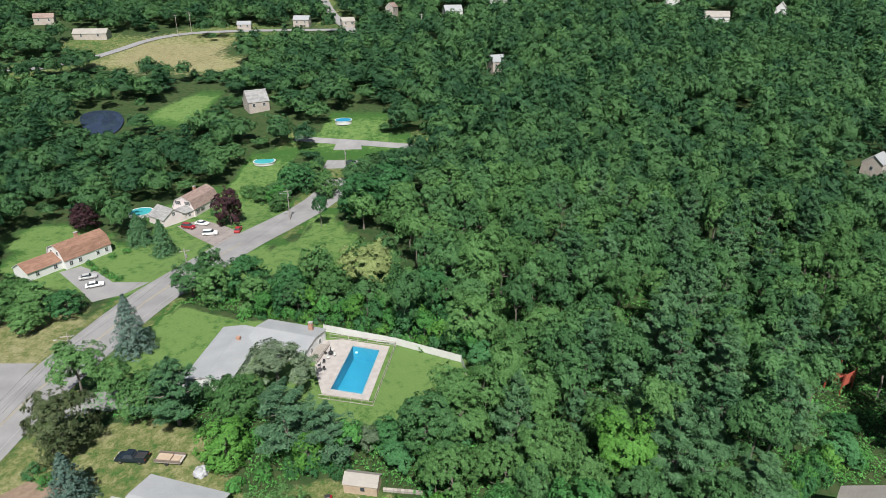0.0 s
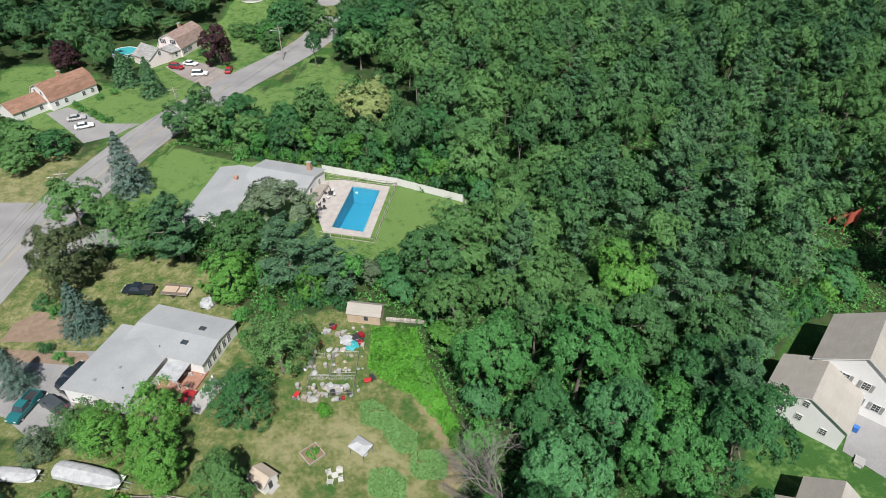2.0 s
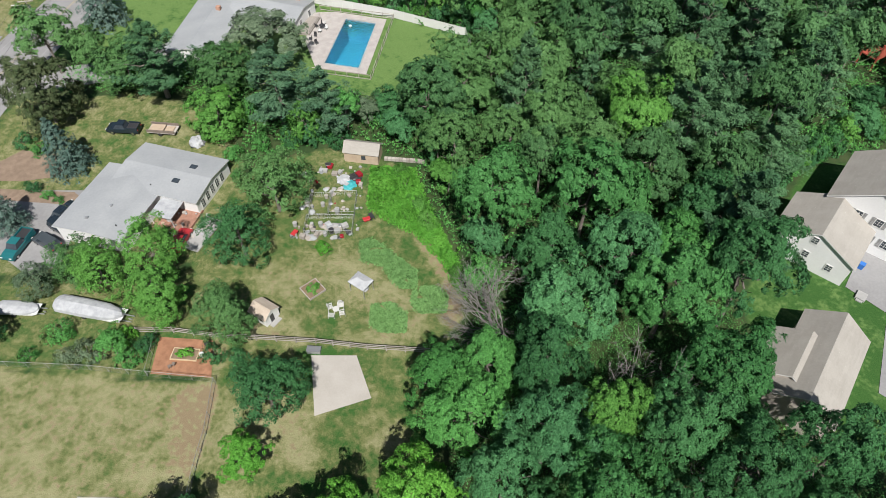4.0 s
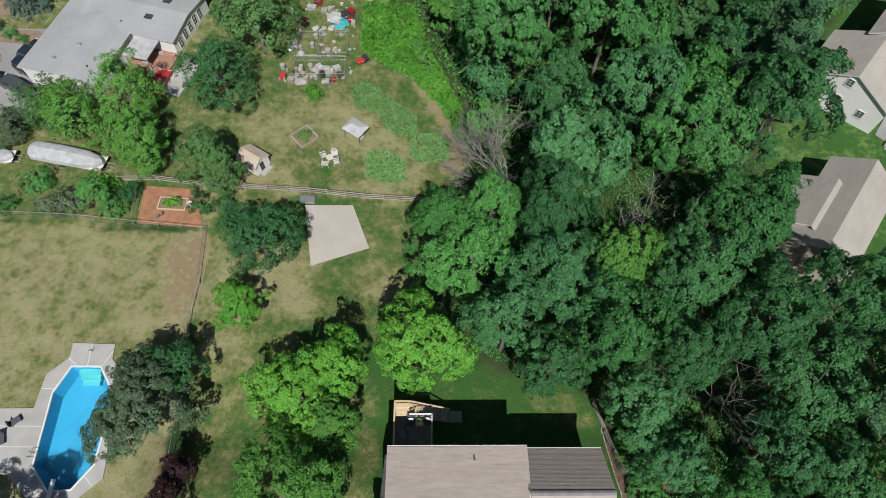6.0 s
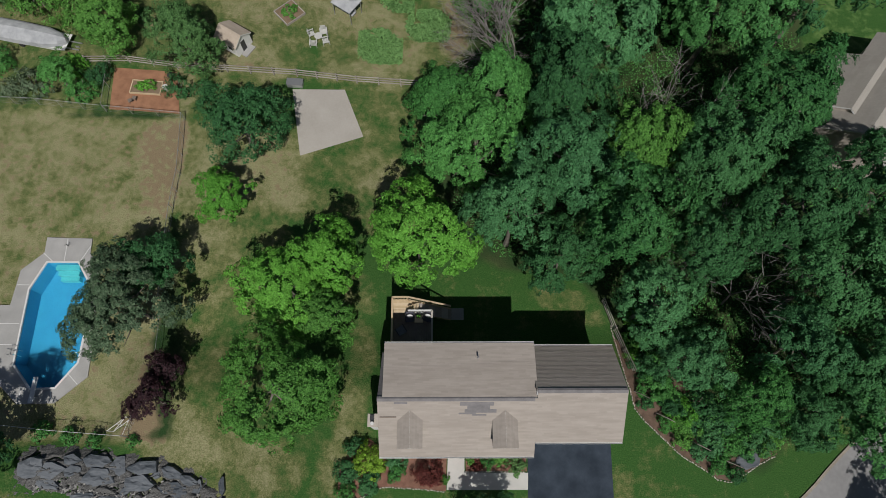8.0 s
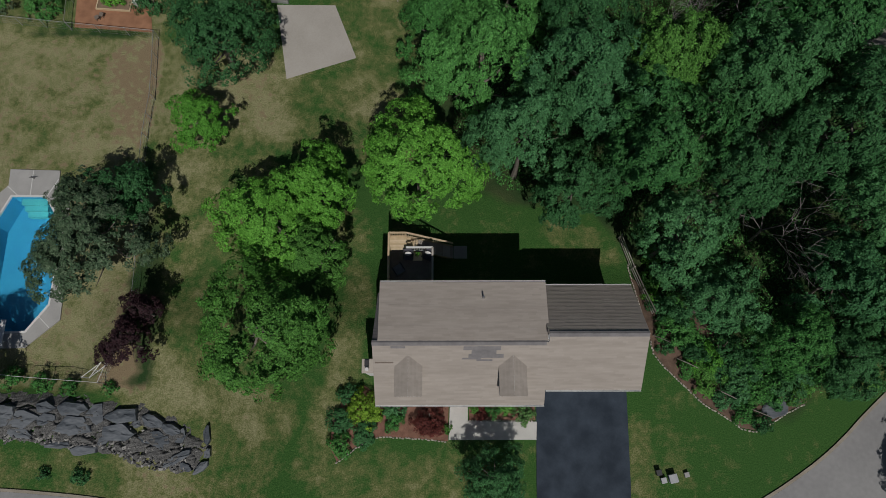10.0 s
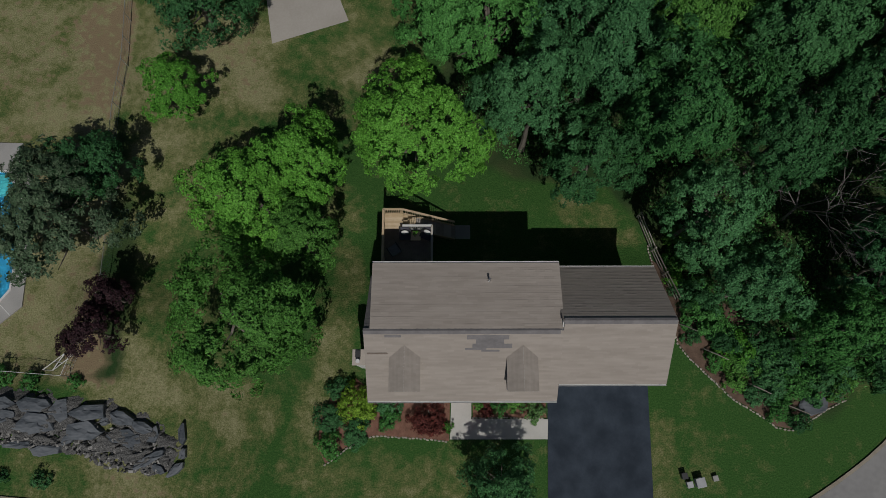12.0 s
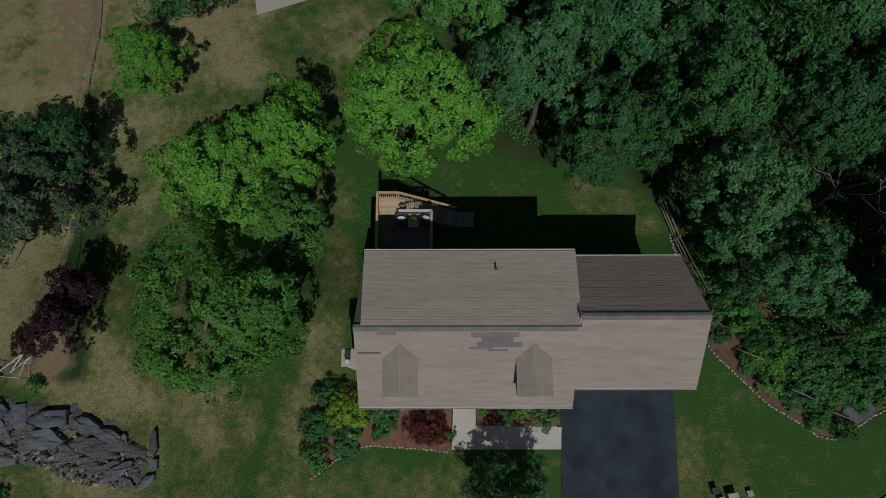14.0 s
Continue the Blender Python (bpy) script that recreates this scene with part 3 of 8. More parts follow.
drape("driveway", [(6.8, 3.9), (13.7, 4.0), (13.55, -3), (13.3, -9), (6.5, -9), (6.6, -3)], BLACKTOP, "freshly sealed black asphalt driveway", "driveway", 0.06)
drape("driveway_ranch", [(-76, 70), (-56, 70), (-55, 63), (-54.5, 55), (-58, 53), (-64, 57), (-77, 60)], ASPHALT, "grey asphalt parking drive beside the ranch house", "driveway", 0.07)
drape("driveway_orange", [(-84, 143), (-90, 139), (-97, 146), (-108, 156), (-104, 160), (-97, 156), (-90, 150), (-80, 150)], ASPHALT, "grey asphalt driveway with parked cars", "driveway", 0.08)
drape("driveway_gambrel", [(-68, 172), (-62, 182), (-72, 190), (-82, 196), (-88, 190), (-80, 182)], mat("pinkish_gravel", (0.20, 0.175, 0.165), (0.26, 0.23, 0.215), 0.95, scale=2, fine=4), "pale pinkish driveway with parked cars", "driveway", 0.08)
drape("driveway_white_house", [(52.4, 49.2), (56, 45), (72, 34), (86, 40), (66, 54), (58.6, 57.2)], ASPHALT, "pale grey asphalt driveway", "driveway", 0.07)
drape("driveway_tan_house", [(50, 34), (56, 45), (72, 34), (64, 22)], ASPHALT, "grey driveway beside a tan-roofed house", "driveway", 0.06)
drape("sand_court", [(-16.8, 40.4), (-11.1, 40.4), (-8.8, 34.6), (-15.3, 32.3)], SAND, "pale sand play court laid on grass", "sand court", 0.06)
drape("mulch_court", [(-36.6, 43.0), (-29.6, 42.5), (-28.6, 37.2), (-36.2, 37.7)], MULCH, "orange-red mulch court inside a wire fence", "mulch court", 0.06)
drape("driveway_pool_house", [(-78, 100), (-62, 104), (-52, 112), (-50, 106), (-62, 97), (-77, 93)], ASPHALT, "grey asphalt driveway leading off the road", "driveway", 0.08)
def softened(poly, times=2):
    """The outline with its corners cut round."""
    for _ in range(times):
        poly = [(a[0] + (b[0] - a[0]) * f, a[1] + (b[1] - a[1]) * f) for a, b in zip(poly, poly[1:] + poly[:1]) for f in (0.25, 0.75)]
    return poly


drape("water_pond", softened([(-167, 283), (-162, 291), (-152, 291), (-145, 282), (-142, 270), (-144, 264), (-152, 262), (-157, 268)]), POND, "dark still pond among trees", "pond", 0.5, 4)
drape("road_corner", [(-50, 243), (-37, 243), (-34, 256), (-36, 267), (-47, 268)], ASPHALT, "grey asphalt where two streets meet", "road", 0.12, 2.0)


# ---- trees ----
def leaf_cards(rng, pos, nrm, size, slim=0.8):
    """One small pointed leaf spray at each place, facing along nrm."""
    k = len(pos)
    nrm = nrm / np.maximum(np.linalg.norm(nrm, axis=1, keepdims=True), 1e-6)
    a = np.cross(nrm, rng.normal(size=(k, 3)))
    a /= np.maximum(np.linalg.norm(a, axis=1, keepdims=True), 1e-6)
    b = np.cross(nrm, a)
    s = (size * rng.uniform(0.65, 1.35, k))[:, None]
    skew = rng.uniform(-0.25, 0.25, k)[:, None]
    v = np.stack([pos - a * s * 0.5 - b * s * 0.5 * slim, pos - a * s * 0.4 + b * s * 0.5 * slim, pos + a * s * 0.6 + b * s * skew], 1)
    q = np.arange(3 * k).reshape(k, 3)
    return v.reshape(-1, 3), q


def unit(v):
    return v / np.maximum(np.linalg.norm(v, axis=1, keepdims=True), 1e-6)


def fit_size(v, R, H):
    """Scale leaves so that nearly all lie within the radius R and below H."""
    r = np.percentile(np.hypot(v[:, 0], v[:, 1]), 98.5)
    v[:, :2] *= R / r
    v[:, 2] *= H / np.percentile(v[:, 2], 99.7)
    return v


def crown_broad(rng, R, H, low, leaves, size, lobes=38, lump=0.36, subs=7, under=-0.3, clump=(0.3, 0.52), loose=0.3, deep=0.5):
    """Uneven crown: boughs on a dome from height low to H, each bough a cluster of leafy clumps."""
    mid, half = low + (H - low) * 0.42, (H - low) * 0.5
    d = unit(rng.normal(size=(lobes, 3)) + np.array([0, 0, 0.3]))
    d[:, 2] = np.where(d[:, 2] < under, -d[:, 2], d[:, 2])
    reach = (1.0 - deep * rng.random(lobes) ** 1.2)[:, None]
    wob = 1 + 0.22 * np.sin(3 * np.arctan2(d[:, 1], d[:, 0]) + rng.uniform(0, 6))
    c = d * reach * np.array([R, R, half]) * wob[:, None] + np.array([0, 0, mid])
    rl = R * lump * rng.uniform(0.6, 1.2, lobes)
    # clumps on each bough
    par = np.repeat(np.arange(lobes), subs)
    sd = unit(rng.normal(size=(lobes * subs, 3)) * 0.75 + d[par] * 0.6 + np.array([0, 0, 0.35]))
    sc = c[par] + sd * rl[par][:, None] * np.array([1, 1, 0.7])
    sr = rl[par] * rng.uniform(*clump, lobes * subs)
    which = rng.choice(lobes * subs, leaves, p=sr ** 2 / np.sum(sr ** 2))
    dirs = unit(rng.normal(size=(leaves, 3)) * 0.8 + sd[which] * 0.5 + np.array([0, 0, 0.45]))
    depth = 1.2 - 0.6 * rng.random(leaves) ** 1.5
    pos = sc[which] + dirs * (sr[which] * depth)[:, None] * np.array([1, 1, 0.75])
    out = unit((pos - np.array([0, 0, low + (H - low) * 0.35])) / np.array([R, R, half]))
    nrm = dirs * 0.6 + sd[which] * 0.3 + out * 0.5 + np.array([0, 0, 0.15]) + rng.normal(size=(leaves, 3)) * loose
    v, q = leaf_cards(rng, pos, nrm, np.full(leaves, size))
    return fit_size(v, R, H), q


def crown_round(rng, R, H, low, leaves, size):
    """Close, rounded crown that hides its limbs."""
    return crown_broad(rng, R, H, low, leaves, size * 1.3, 70, 0.36, 7, under=-0.75, deep=0.26)


def crown_pine(rng, R, H, low, leaves, size):
    """White-pine crown: long uneven limbs in loose whorls, each ending in flat upturned plumes, with gaps between."""
    tiers, k = 8, 6
    pos, nrm = [], []
    per = leaves // (tiers * k)
    gap = (H - low) / tiers
    for i in range(tiers):
        f = i / (tiers - 1)
        r = R * (1.08 - f) ** 0.7 * (0.72 if i == 0 else 1.0)
        a0 = rng.uniform(0, 6.28)
        for j in range(k):
            a = a0 + 6.283 * j / k + rng.normal() * 0.25
            rr = r * rng.uniform(0.5, 1.15)
            z = low + (H - low) * f * 0.94 + rng.normal() * 0.3 * gap
            t = rng.random(per) ** 0.5
            # side twigs carry the needles in separate tufts
            tuft = np.round(t * 4) / 4
            side = np.sign(rng.normal(size=per)) * 0.26 * rr * (1.1 - tuft) * rng.random(per) + rng.normal(size=per) * 0.09 * rr
            ca, sa = np.cos(a), np.sin(a)
            px, py = ca * rr * t - sa * side, sa * rr * t + ca * side
            pz = z + rr * (0.05 * t + 0.24 * t * t) + rng.normal(size=per) * 0.12 * gap - 0.25 * np.abs(side)
            pos.append(np.stack([px, py, pz], 1))
            nrm.append(np.stack([ca * 0.35 + rng.normal(size=per) * 0.4, sa * 0.35 + rng.normal(size=per) * 0.4, np.ones(per)], 1))
    return leaf_cards(rng, np.concatenate(pos), np.concatenate(nrm), np.full(per * tiers * k, size), 0.42)


def crown_spruce(rng, R, H, low, leaves, size):
    """Narrow cone of drooping, overlapping branches."""
    tiers = 17
    pos, nrm = [], []
    per = max(leaves // (tiers * 11), 6)
    for i in range(tiers):
        f = i / (tiers - 1)
        z, r = low + (H - low) * f * 0.97, R * 1.12 * (1 - f) ** 0.8 + 0.16
        k = 6 + int(8 * (1 - f))
        a0 = rng.uniform(0, 6.28)
        for j in range(k):
            a = a0 + 6.283 * j / k + rng.normal() * 0.12
            rr = r * rng.uniform(0.78, 1.1)
            t = rng.random(per) ** 0.55
            side = rng.normal(size=per) * (0.13 * rr * (1.2 - t) + 0.09)
            x, y = np.cos(a) * rr * t - np.sin(a) * side, np.sin(a) * rr * t + np.cos(a) * side
            pz = z - rr * t * 0.30 + rr * t * t * 0.12 + rng.normal(size=per) * 0.06
            pos.append(np.stack([x, y, pz], 1))
            nrm.append(np.stack([np.cos(a) * 0.8 + rng.normal(size=per) * 0.35, np.sin(a) * 0.8 + rng.normal(size=per) * 0.35, np.full(per, 0.8)], 1))
    pos, nrm = np.concatenate(pos), np.concatenate(nrm)
    return leaf_cards(rng, pos, nrm, np.full(len(pos), size * 1.25), 0.5)


def tube(bm, pts, radii, sides, root=None):
    """A tapering branch in one piece, growing out of the vertex root if one is given."""
    rings = []
    for i, (p, r) in enumerate(zip(pts, radii)):
        d = (pts[min(i + 1, len(pts) - 1)] - pts[max(i - 1, 0)]).normalized()
        u = d.orthogonal().normalized()
        w = d.cross(u)
        rings.append([bm.verts.new(p + (u * math.cos(6.2832 * k / sides) + w * math.sin(6.2832 * k / sides)) * r) for k in range(sides)])
    for a, b in zip(rings, rings[1:]):
        for k in range(sides):
            bm.faces.new((a[k], a[(k + 1) % sides], b[(k + 1) % sides], b[k]))
    bm.faces.new(rings[-1])
    if root is not None:
        for k in range(sides):
            bm.faces.new((root, rings[0][(k + 1) % sides], rings[0][k]))
    return rings


def trunk_mesh(rng, H, low, R, thick, limbs=7):
    bm = bmesh.new()
    pts = [Vector((0, 0, -0.4))] + [Vector((rng.normal() * 0.12 * i, rng.normal() * 0.12 * i, H * 0.86 * (i + 1) / 5)) for i in range(5)]
    rings = tube(bm, pts, [thick * 1.35] + [thick * (1 - (i + 1) / 5.4) for i in range(5)], 7)
    stem = [v for ring in rings for v in ring]
    for j in range(limbs):
        f = rng.uniform(0.25, 0.95)
        b0 = Vector((0, 0, low + (H - low) * f * 0.7))
        a = 6.283 * j / limbs + rng.normal() * 0.3
        e = b0 + Vector((math.cos(a), math.sin(a), 0.45)) * R * rng.uniform(0.55, 0.8) * (1.1 - f * 0.6)
        m = b0.lerp(e, 0.5) + Vector((0, 0, -0.12 * R))
        root = min(stem, key=lambda v: (v.co - b0).length)
        tube(bm, [b0.lerp(m, 0.1), m, e], [thick * 0.42, thick * 0.28, thick * 0.08], 5, root)
    return finish(bm, "trunk", BARK)


SHAPES = {"broad": crown_broad, "round": crown_round, "pine": crown_pine, "spruce": crown_spruce}
PROTO = {}


def tree_proto(shape, seed, leaves, size):
    """Meshes for a tree 10 m high with a crown 4 m in radius, to be scaled."""
    key = (shape, seed, leaves)
    if key not in PROTO:
        rng = np.random.default_rng(seed * 7 + 3)
        low = {"broad": 2.6, "round": 0.6, "pine": 2.4, "spruce": 0.7}[shape]
        if leaves > 8000 and shape in ("broad", "round"):
            many, under = (46, -0.3) if shape == "broad" else (72, -0.75)
            v, q = crown_broad(rng, 4.0, 10.0, low, leaves, size, many, 0.35, 10, under, (0.22, 0.38), 0.38, 0.36)
        else:
            v, q = SHAPES[shape](rng, 4.0, 10.0, low, leaves, size)
        PROTO[key] = (v, q, trunk_mesh(rng, 9.6, low, 4.0, 0.20 if shape != "spruce" else 0.16))
    return PROTO[key]


CROWN_MESH = {}


def tree(name, label, shape, leaf, x, y, R, H, seed=0, leaves=4200, size=0.42, turn=None, group="", category="tree", z=None):
    key = (shape, seed, leaves, leaf)
    v, q, trunk = tree_proto(shape, seed, leaves, size)
    if key not in CROWN_MESH:
        CROWN_MESH[key] = mesh_np("crown", v, q, LEAF[leaf])
    turn = (x * 37.7 + y * 17.3) % 360 if turn is None else turn
    base = thing(name, label, category, pose(x, y, gz(x, y) if z is None else z, 0, 0, turn), group)
    wide = R / 4.0
    tall = H / 10.0 if shape in ("pine", "spruce") else min(max(H / 10.0, 0.55 * wide), 1.12 * wide)
    for nm, me, m in (("trunk", trunk, Matrix.Diagonal((wide, wide, H / 10.0, 1))), ("crown", CROWN_MESH[key], pose(0, 0, H - 10.0 * tall) @ Matrix.Diagonal((wide, wide, tall, 1)))):
        ob = new(nm, me)
        ob.parent = base
        ob.matrix_basis = m
    return base


def bush(label, leaf, x, y, R, H, seed=0, leaves=1300, name="shrub", group="", category="shrub"):
    """A shrub that is leafy to the ground."""
    key = ("bush", seed, leaves, leaf)
    if key not in CROWN_MESH:
        rng = np.random.default_rng(seed + 50)
        v, q = crown_broad(rng, 1.0, 1.0, -0.45, leaves, 0.17, 20, 0.58, 5)
        v[:, 2] = np.maximum(v[:, 2], 0.0)
        CROWN_MESH[key] = mesh_np("foliage", v, q, LEAF[leaf])
    if "bush_stems" not in PROTO:
        bm = bmesh.new()
        foot = bm.verts.new((0, 0, -0.05))
        for a in range(5):
            way = Vector((0.4 * math.cos(a * 1.257), 0.4 * math.sin(a * 1.257), 0.6))
            tube(bm, [way * 0.08, way], [0.035, 0.015], 5, foot)
        PROTO["bush_stems"] = finish(bm, "stem", BARK)
    base = thing(name, label, category, pose(x, y, gz(x, y), 0, 0, (x * 91 + y * 57) % 360) @ Matrix.Diagonal((R, R, H, 1)), group)
    for nm, me in (("stem", PROTO["bush_stems"]), ("foliage", CROWN_MESH[key])):
        ob = new(nm, me)
        ob.parent = base
    return base


# trees of the gardens: label, shape, leaf, x, y, crown radius, height, seed
GARDEN_TREES = [
    ("dense dark-green ornamental tree beside a sand court", "round", "dark", -20.4, 33.6, 4.9, 8.5, 1),
    ("small lime-green tree on a dry lawn", "broad", "lime", -21.6, 26.4, 3.2, 5.5, 2),
    ("grey-green loose-crowned tree beside a swimming pool", "broad", "olive", -28.2, 15.2, 5.6, 9.0, 3),
    ("dark green young tree beside a wire fence", "broad", "dark", -27.0, 19.2, 3.6, 7.5, 1),
    ("bright green broadleaf tree on a lawn", "broad", "lime", -13.9, 16.4, 4.8, 9.0, 4),
    ("bright green broadleaf tree beside another on the lawn", "broad", "lime", -10.4, 18.8, 3.7, 9.5, 5),
    ("fresh green young maple on the side lawn", "broad", "fresh", -10.3, 13.4, 3.4, 8.0, 2),
    ("mid-green spreading tree on the side lawn", "broad", "fresh", -13.2, 7.2, 5.0, 9.5, 6),
    ("yellow-green maple shading a wooden deck", "broad", "lime", -2.4, 19.8, 5.2, 12.5, 7),
    ("dense dark tree on the front lawn by a driveway", "round", "dark", 3.3, -2.6, 2.7, 5.5, 3),
    ("dark broadleaf tree in the corner of a pool yard", "broad", "dark", -38.8, 2.0, 4.2, 9.0, 6),
    ("tall maple with a bronze-green crown on a verge", "round", "bronze", -67.0, 86.0, 6.3, 12.5, 8),
    ("large dark pine beside a driveway", "pine", "pine", -49.5, 92.5, 8.0, 14.5, 1),
    ("bushy green tree under taller pines", "round", "forest", -56.5, 95.5, 5.6, 9.5, 5),
    ("yellow-green rounded tree behind a parked truck", "round", "fresh", -37.5, 82.8, 4.9, 8.5, 6),
    ("pale feathery olive tree beside a pale roof", "broad", "olive", -33.2, 102.6, 8.4, 10.0, 7),
    ("fresh green tree in a hedge row", "round", "forest", -38.5, 92.5, 5.8, 10.0, 8),
    ("broad dark white pine with layered limbs", "pine", "greypine", -27.6, 85.0, 8.2, 14.5, 2),
    ("grey-green pine beside a garden shed", "pine", "greypine", -19.8, 82.8, 6.4, 12.5, 3),
    ("thin grey-leaved small tree by a lawn", "broad", "olive", -13.2, 85.2, 3.2, 6.0, 8),
    ("green maple screening a cluttered garden", "round", "forest", -25.0, 65.4, 6.0, 11.0, 1),
    ("dark round-crowned maple at a lawn's edge", "round", "dark", -28.4, 56.8, 5.0, 9.5, 2),
    ("tall bright green tree beside a ranch house", "round", "fresh", -39.8, 54.4, 4.5, 10.0, 3),
    ("green hedge tree beside a boat cover", "round", "fresh", -37.0, 47.0, 4.4, 8.5, 4),
    ("rounded green hedge tree by parked cars", "round", "fresh", -46.2, 51.6, 4.4, 7.6, 5),
    ("fresh green rounded tree in a hedge row", "round", "forest", -50.0, 53.0, 4.0, 6.8, 6),
    ("grey-green shrubby tree in a hedge row", "round", "olive", -55.0, 50.6, 3.0, 4.6, 7),
    ("fresh green ash standing by a rail fence", "round", "forest", -27.5, 43.6, 4.1, 9.0, 8),
    ("leafy tree over a flower bed by a rail fence", "broad", "maple", -41.2, 40.6, 2.4, 4.2, 2),
    ("dark tree at the edge of a boat yard", "round", "dark", -58.5, 42.0, 3.4, 7.0, 4),
    ("narrow blue spruce beside a driveway", "spruce", "spruce", -60.4, 75.2, 3.8, 10.0, 2),
    ("tall blue spruce beside a main road", "spruce", "spruce", -69.0, 117.0, 4.7, 14.5, 3),
    ("small blue spruce on a mulched island", "spruce", "spruce", -64.5, 62.5, 3.0, 9.0, 4),
    ("pale yellow-green willow above its neighbours", "broad", "willow", -19.0, 140.5, 7.8, 15.0, 5),
    ("round copper beech in a front garden", "round", "purple", -70.5, 191.5, 5.4, 13.5, 3),
    ("dark copper-leaved tree behind an orange-roofed house", "round", "purple", -117.0, 187.0, 5.0, 9.0, 4),
    ("upright dark evergreen on a lawn", "spruce", "pine", -83.6, 168.8, 4.0, 11.0, 5),
    ("bushy dark evergreen on a lawn", "spruce", "pine", -94.0, 176.0, 4.2, 10.0, 6),
    ("leafy tree beyond a road's end", "round", "forest", -43.5, 219.0, 5.4, 10.5, 2),
    ("dark leafy tree beyond a road's end", "round", "dark", -52.5, 224.0, 5.6, 11.0, 5),
    ("low green tree before a play tower", "round", "dark", 71.5, 87.5, 3.2, 4.0, 3),
    ("low dark tree beside a play tower", "round", "blue", 67.4, 81.5, 3.4, 4.5, 7),
    ("slender tree beside the far road", "broad", "dark", -40.0, 189.0, 3.0, 11.0, 6),
    ("leafy green tree on a roadside bank", "round", "forest", -58.0, 139.5, 5.8, 10.0, 1),
    ("dark leafy tree on a roadside bank", "round", "dark", -50.5, 143.0, 6.2, 11.5, 2),
    ("broad green tree behind a pale roof", "round", "forest", -46.5, 135.0, 5.2, 9.5, 3),
    ("dark green tree behind a pale roof", "round", "dark", -39.0, 138.0, 5.6, 11.0, 4),
    ("bright green maple among darker trees", "round", "forest", -33.0, 146.5, 5.6, 12.0, 5),
    ("green tree behind a white fence", "round", "forest", -26.5, 134.5, 5.0, 11.0, 6),
    ("tall green tree behind a white fence", "round", "forest", -11.0, 131.5, 5.6, 12.5, 7),
    ("dark green tree behind a white fence", "round", "dark", -2.8, 131.0, 6.0, 13.0, 8),
    ("green oak beyond a pool lawn", "round", "forest", 5.0, 122.5, 5.2, 12.0, 1),
    ("great dark oak beside the road's end", "round", "dark", -27.5, 196.0, 9.0, 16.0, 2),
    ("great dark oak beyond a meadow", "round", "dark", -18.5, 209.0, 9.2, 17.0, 3),
    ("broad green oak beyond a meadow", "round", "forest", -13.0, 184.0, 7.6, 15.0, 4),
    ("small leafy tree between lawns", "round", "forest", -66.0, 213.0, 4.4, 6.0, 2),
    ("small green tree between lawns", "round", "maple", -60.0, 213.0, 4.4, 6.5, 4),
    ("low bushy tree between lawns", "round", "forest", -72.0, 219.0, 3.6, 4.5, 6),
    ("feathery small tree between lawns", "round", "oak", -63.5, 220.0, 3.8, 5.0, 7),
    ("leafy tree beside a utility pole", "round", "forest", -57.5, 205.0, 4.0, 7.0, 1),
    ("bushy tree on a roadside corner", "round", "forest", -101.0, 134.0, 5.6, 8.0, 1),
    ("bushy dark tree on a roadside corner", "round", "dark", -92.5, 132.5, 4.8, 7.0, 2),
    ("leafy green tree on a roadside corner", "round", "forest", -108.5, 138.0, 5.4, 8.0, 3),
    ("low leafy tree on a roadside corner", "round", "forest", -98.0, 125.5, 5.0, 7.0, 4),
    ("spreading green tree on a roadside corner", "round", "forest", -107.0, 129.0, 5.6, 7.5, 5),
    ("pale green ash beyond a driveway", "round", "forest", -56.5, 227.5, 4.8, 9.0, 6),
    ("feathery green tree beyond a driveway", "round", "forest", -51.0, 235.0, 4.2, 8.0, 8),
    ("rounded tree beside a crossing of streets", "round", "dark", -60.5, 240.0, 3.6, 6.0, 3),
    ("bushy tree beside a turquoise pool", "round", "dark", -57.5, 221.0, 5.6, 11.0, 7),
]
# trees of the wood's edge behind the house: leaf, x, y, crown radius, height
EDGE_TREES = [
    ("maple", 2.4, 28.2, 5.9, 15.0), ("maple", -0.6, 33.4, 4.4, 12.5), ("blue", 5.8, 22.2, 4.7, 13.5), ("blue", 10.4, 26.4, 5.2, 16.0), ("dark", 9.6, 18.6, 3.7, 10.5),
    ("grove", 15.2, 21.0, 4.9, 15.5), ("blue", 16.9, 14.6, 3.9, 11.5), ("blue", 19.6, 9.8, 3.3, 9.0), ("dark", 20.8, 18.4, 4.2, 15.0),
    # dark leaf on these right-hand trees puts the wood's deep shade into colour
    ("maple", 23.6, 6.7, 3.1, 9.5), ("blue", 27.4, 10.6, 4.0, 11.0), ("dark", 28.4, 5.8, 2.9, 7.0), ("dark", 31.6, 9.2, 3.8, 10.0), ("dark", 31.4, 16.4, 4.9, 14.0),
    ("dark", 28.0, 21.8, 5.0, 16.0), ("dark", 23.0, 26.4, 5.2, 17.0), ("fresh", 16.4, 28.0, 4.4, 15.5), ("maple", 4.8, 35.0, 4.6, 13.5), ("dark", 11.0, 34.0, 4.9, 16.0), ("grove", 34.6, 4.6, 4.8, 9.0), ("maple", 38.4, 7.6, 4.4, 10.5), ("dark", 36.0, -4.6, 3.8, 8.5),
]
EDGE_LABELS = {"maple": "broad green maple at the wood's edge", "blue": "blue-green maple at the wood's edge", "dark": "dark-leaved oak at the wood's edge", "grove": "deep green maple at the wood's edge", "fresh": "fresh green maple among darker trees"}
for i, (leaf, x, y, R, H) in enumerate(EDGE_TREES):
    tree("tree", EDGE_LABELS[leaf], "broad", leaf, x, y, R, H, 1 + i % 8, 17000, 0.27, group="trees of the wood's edge")
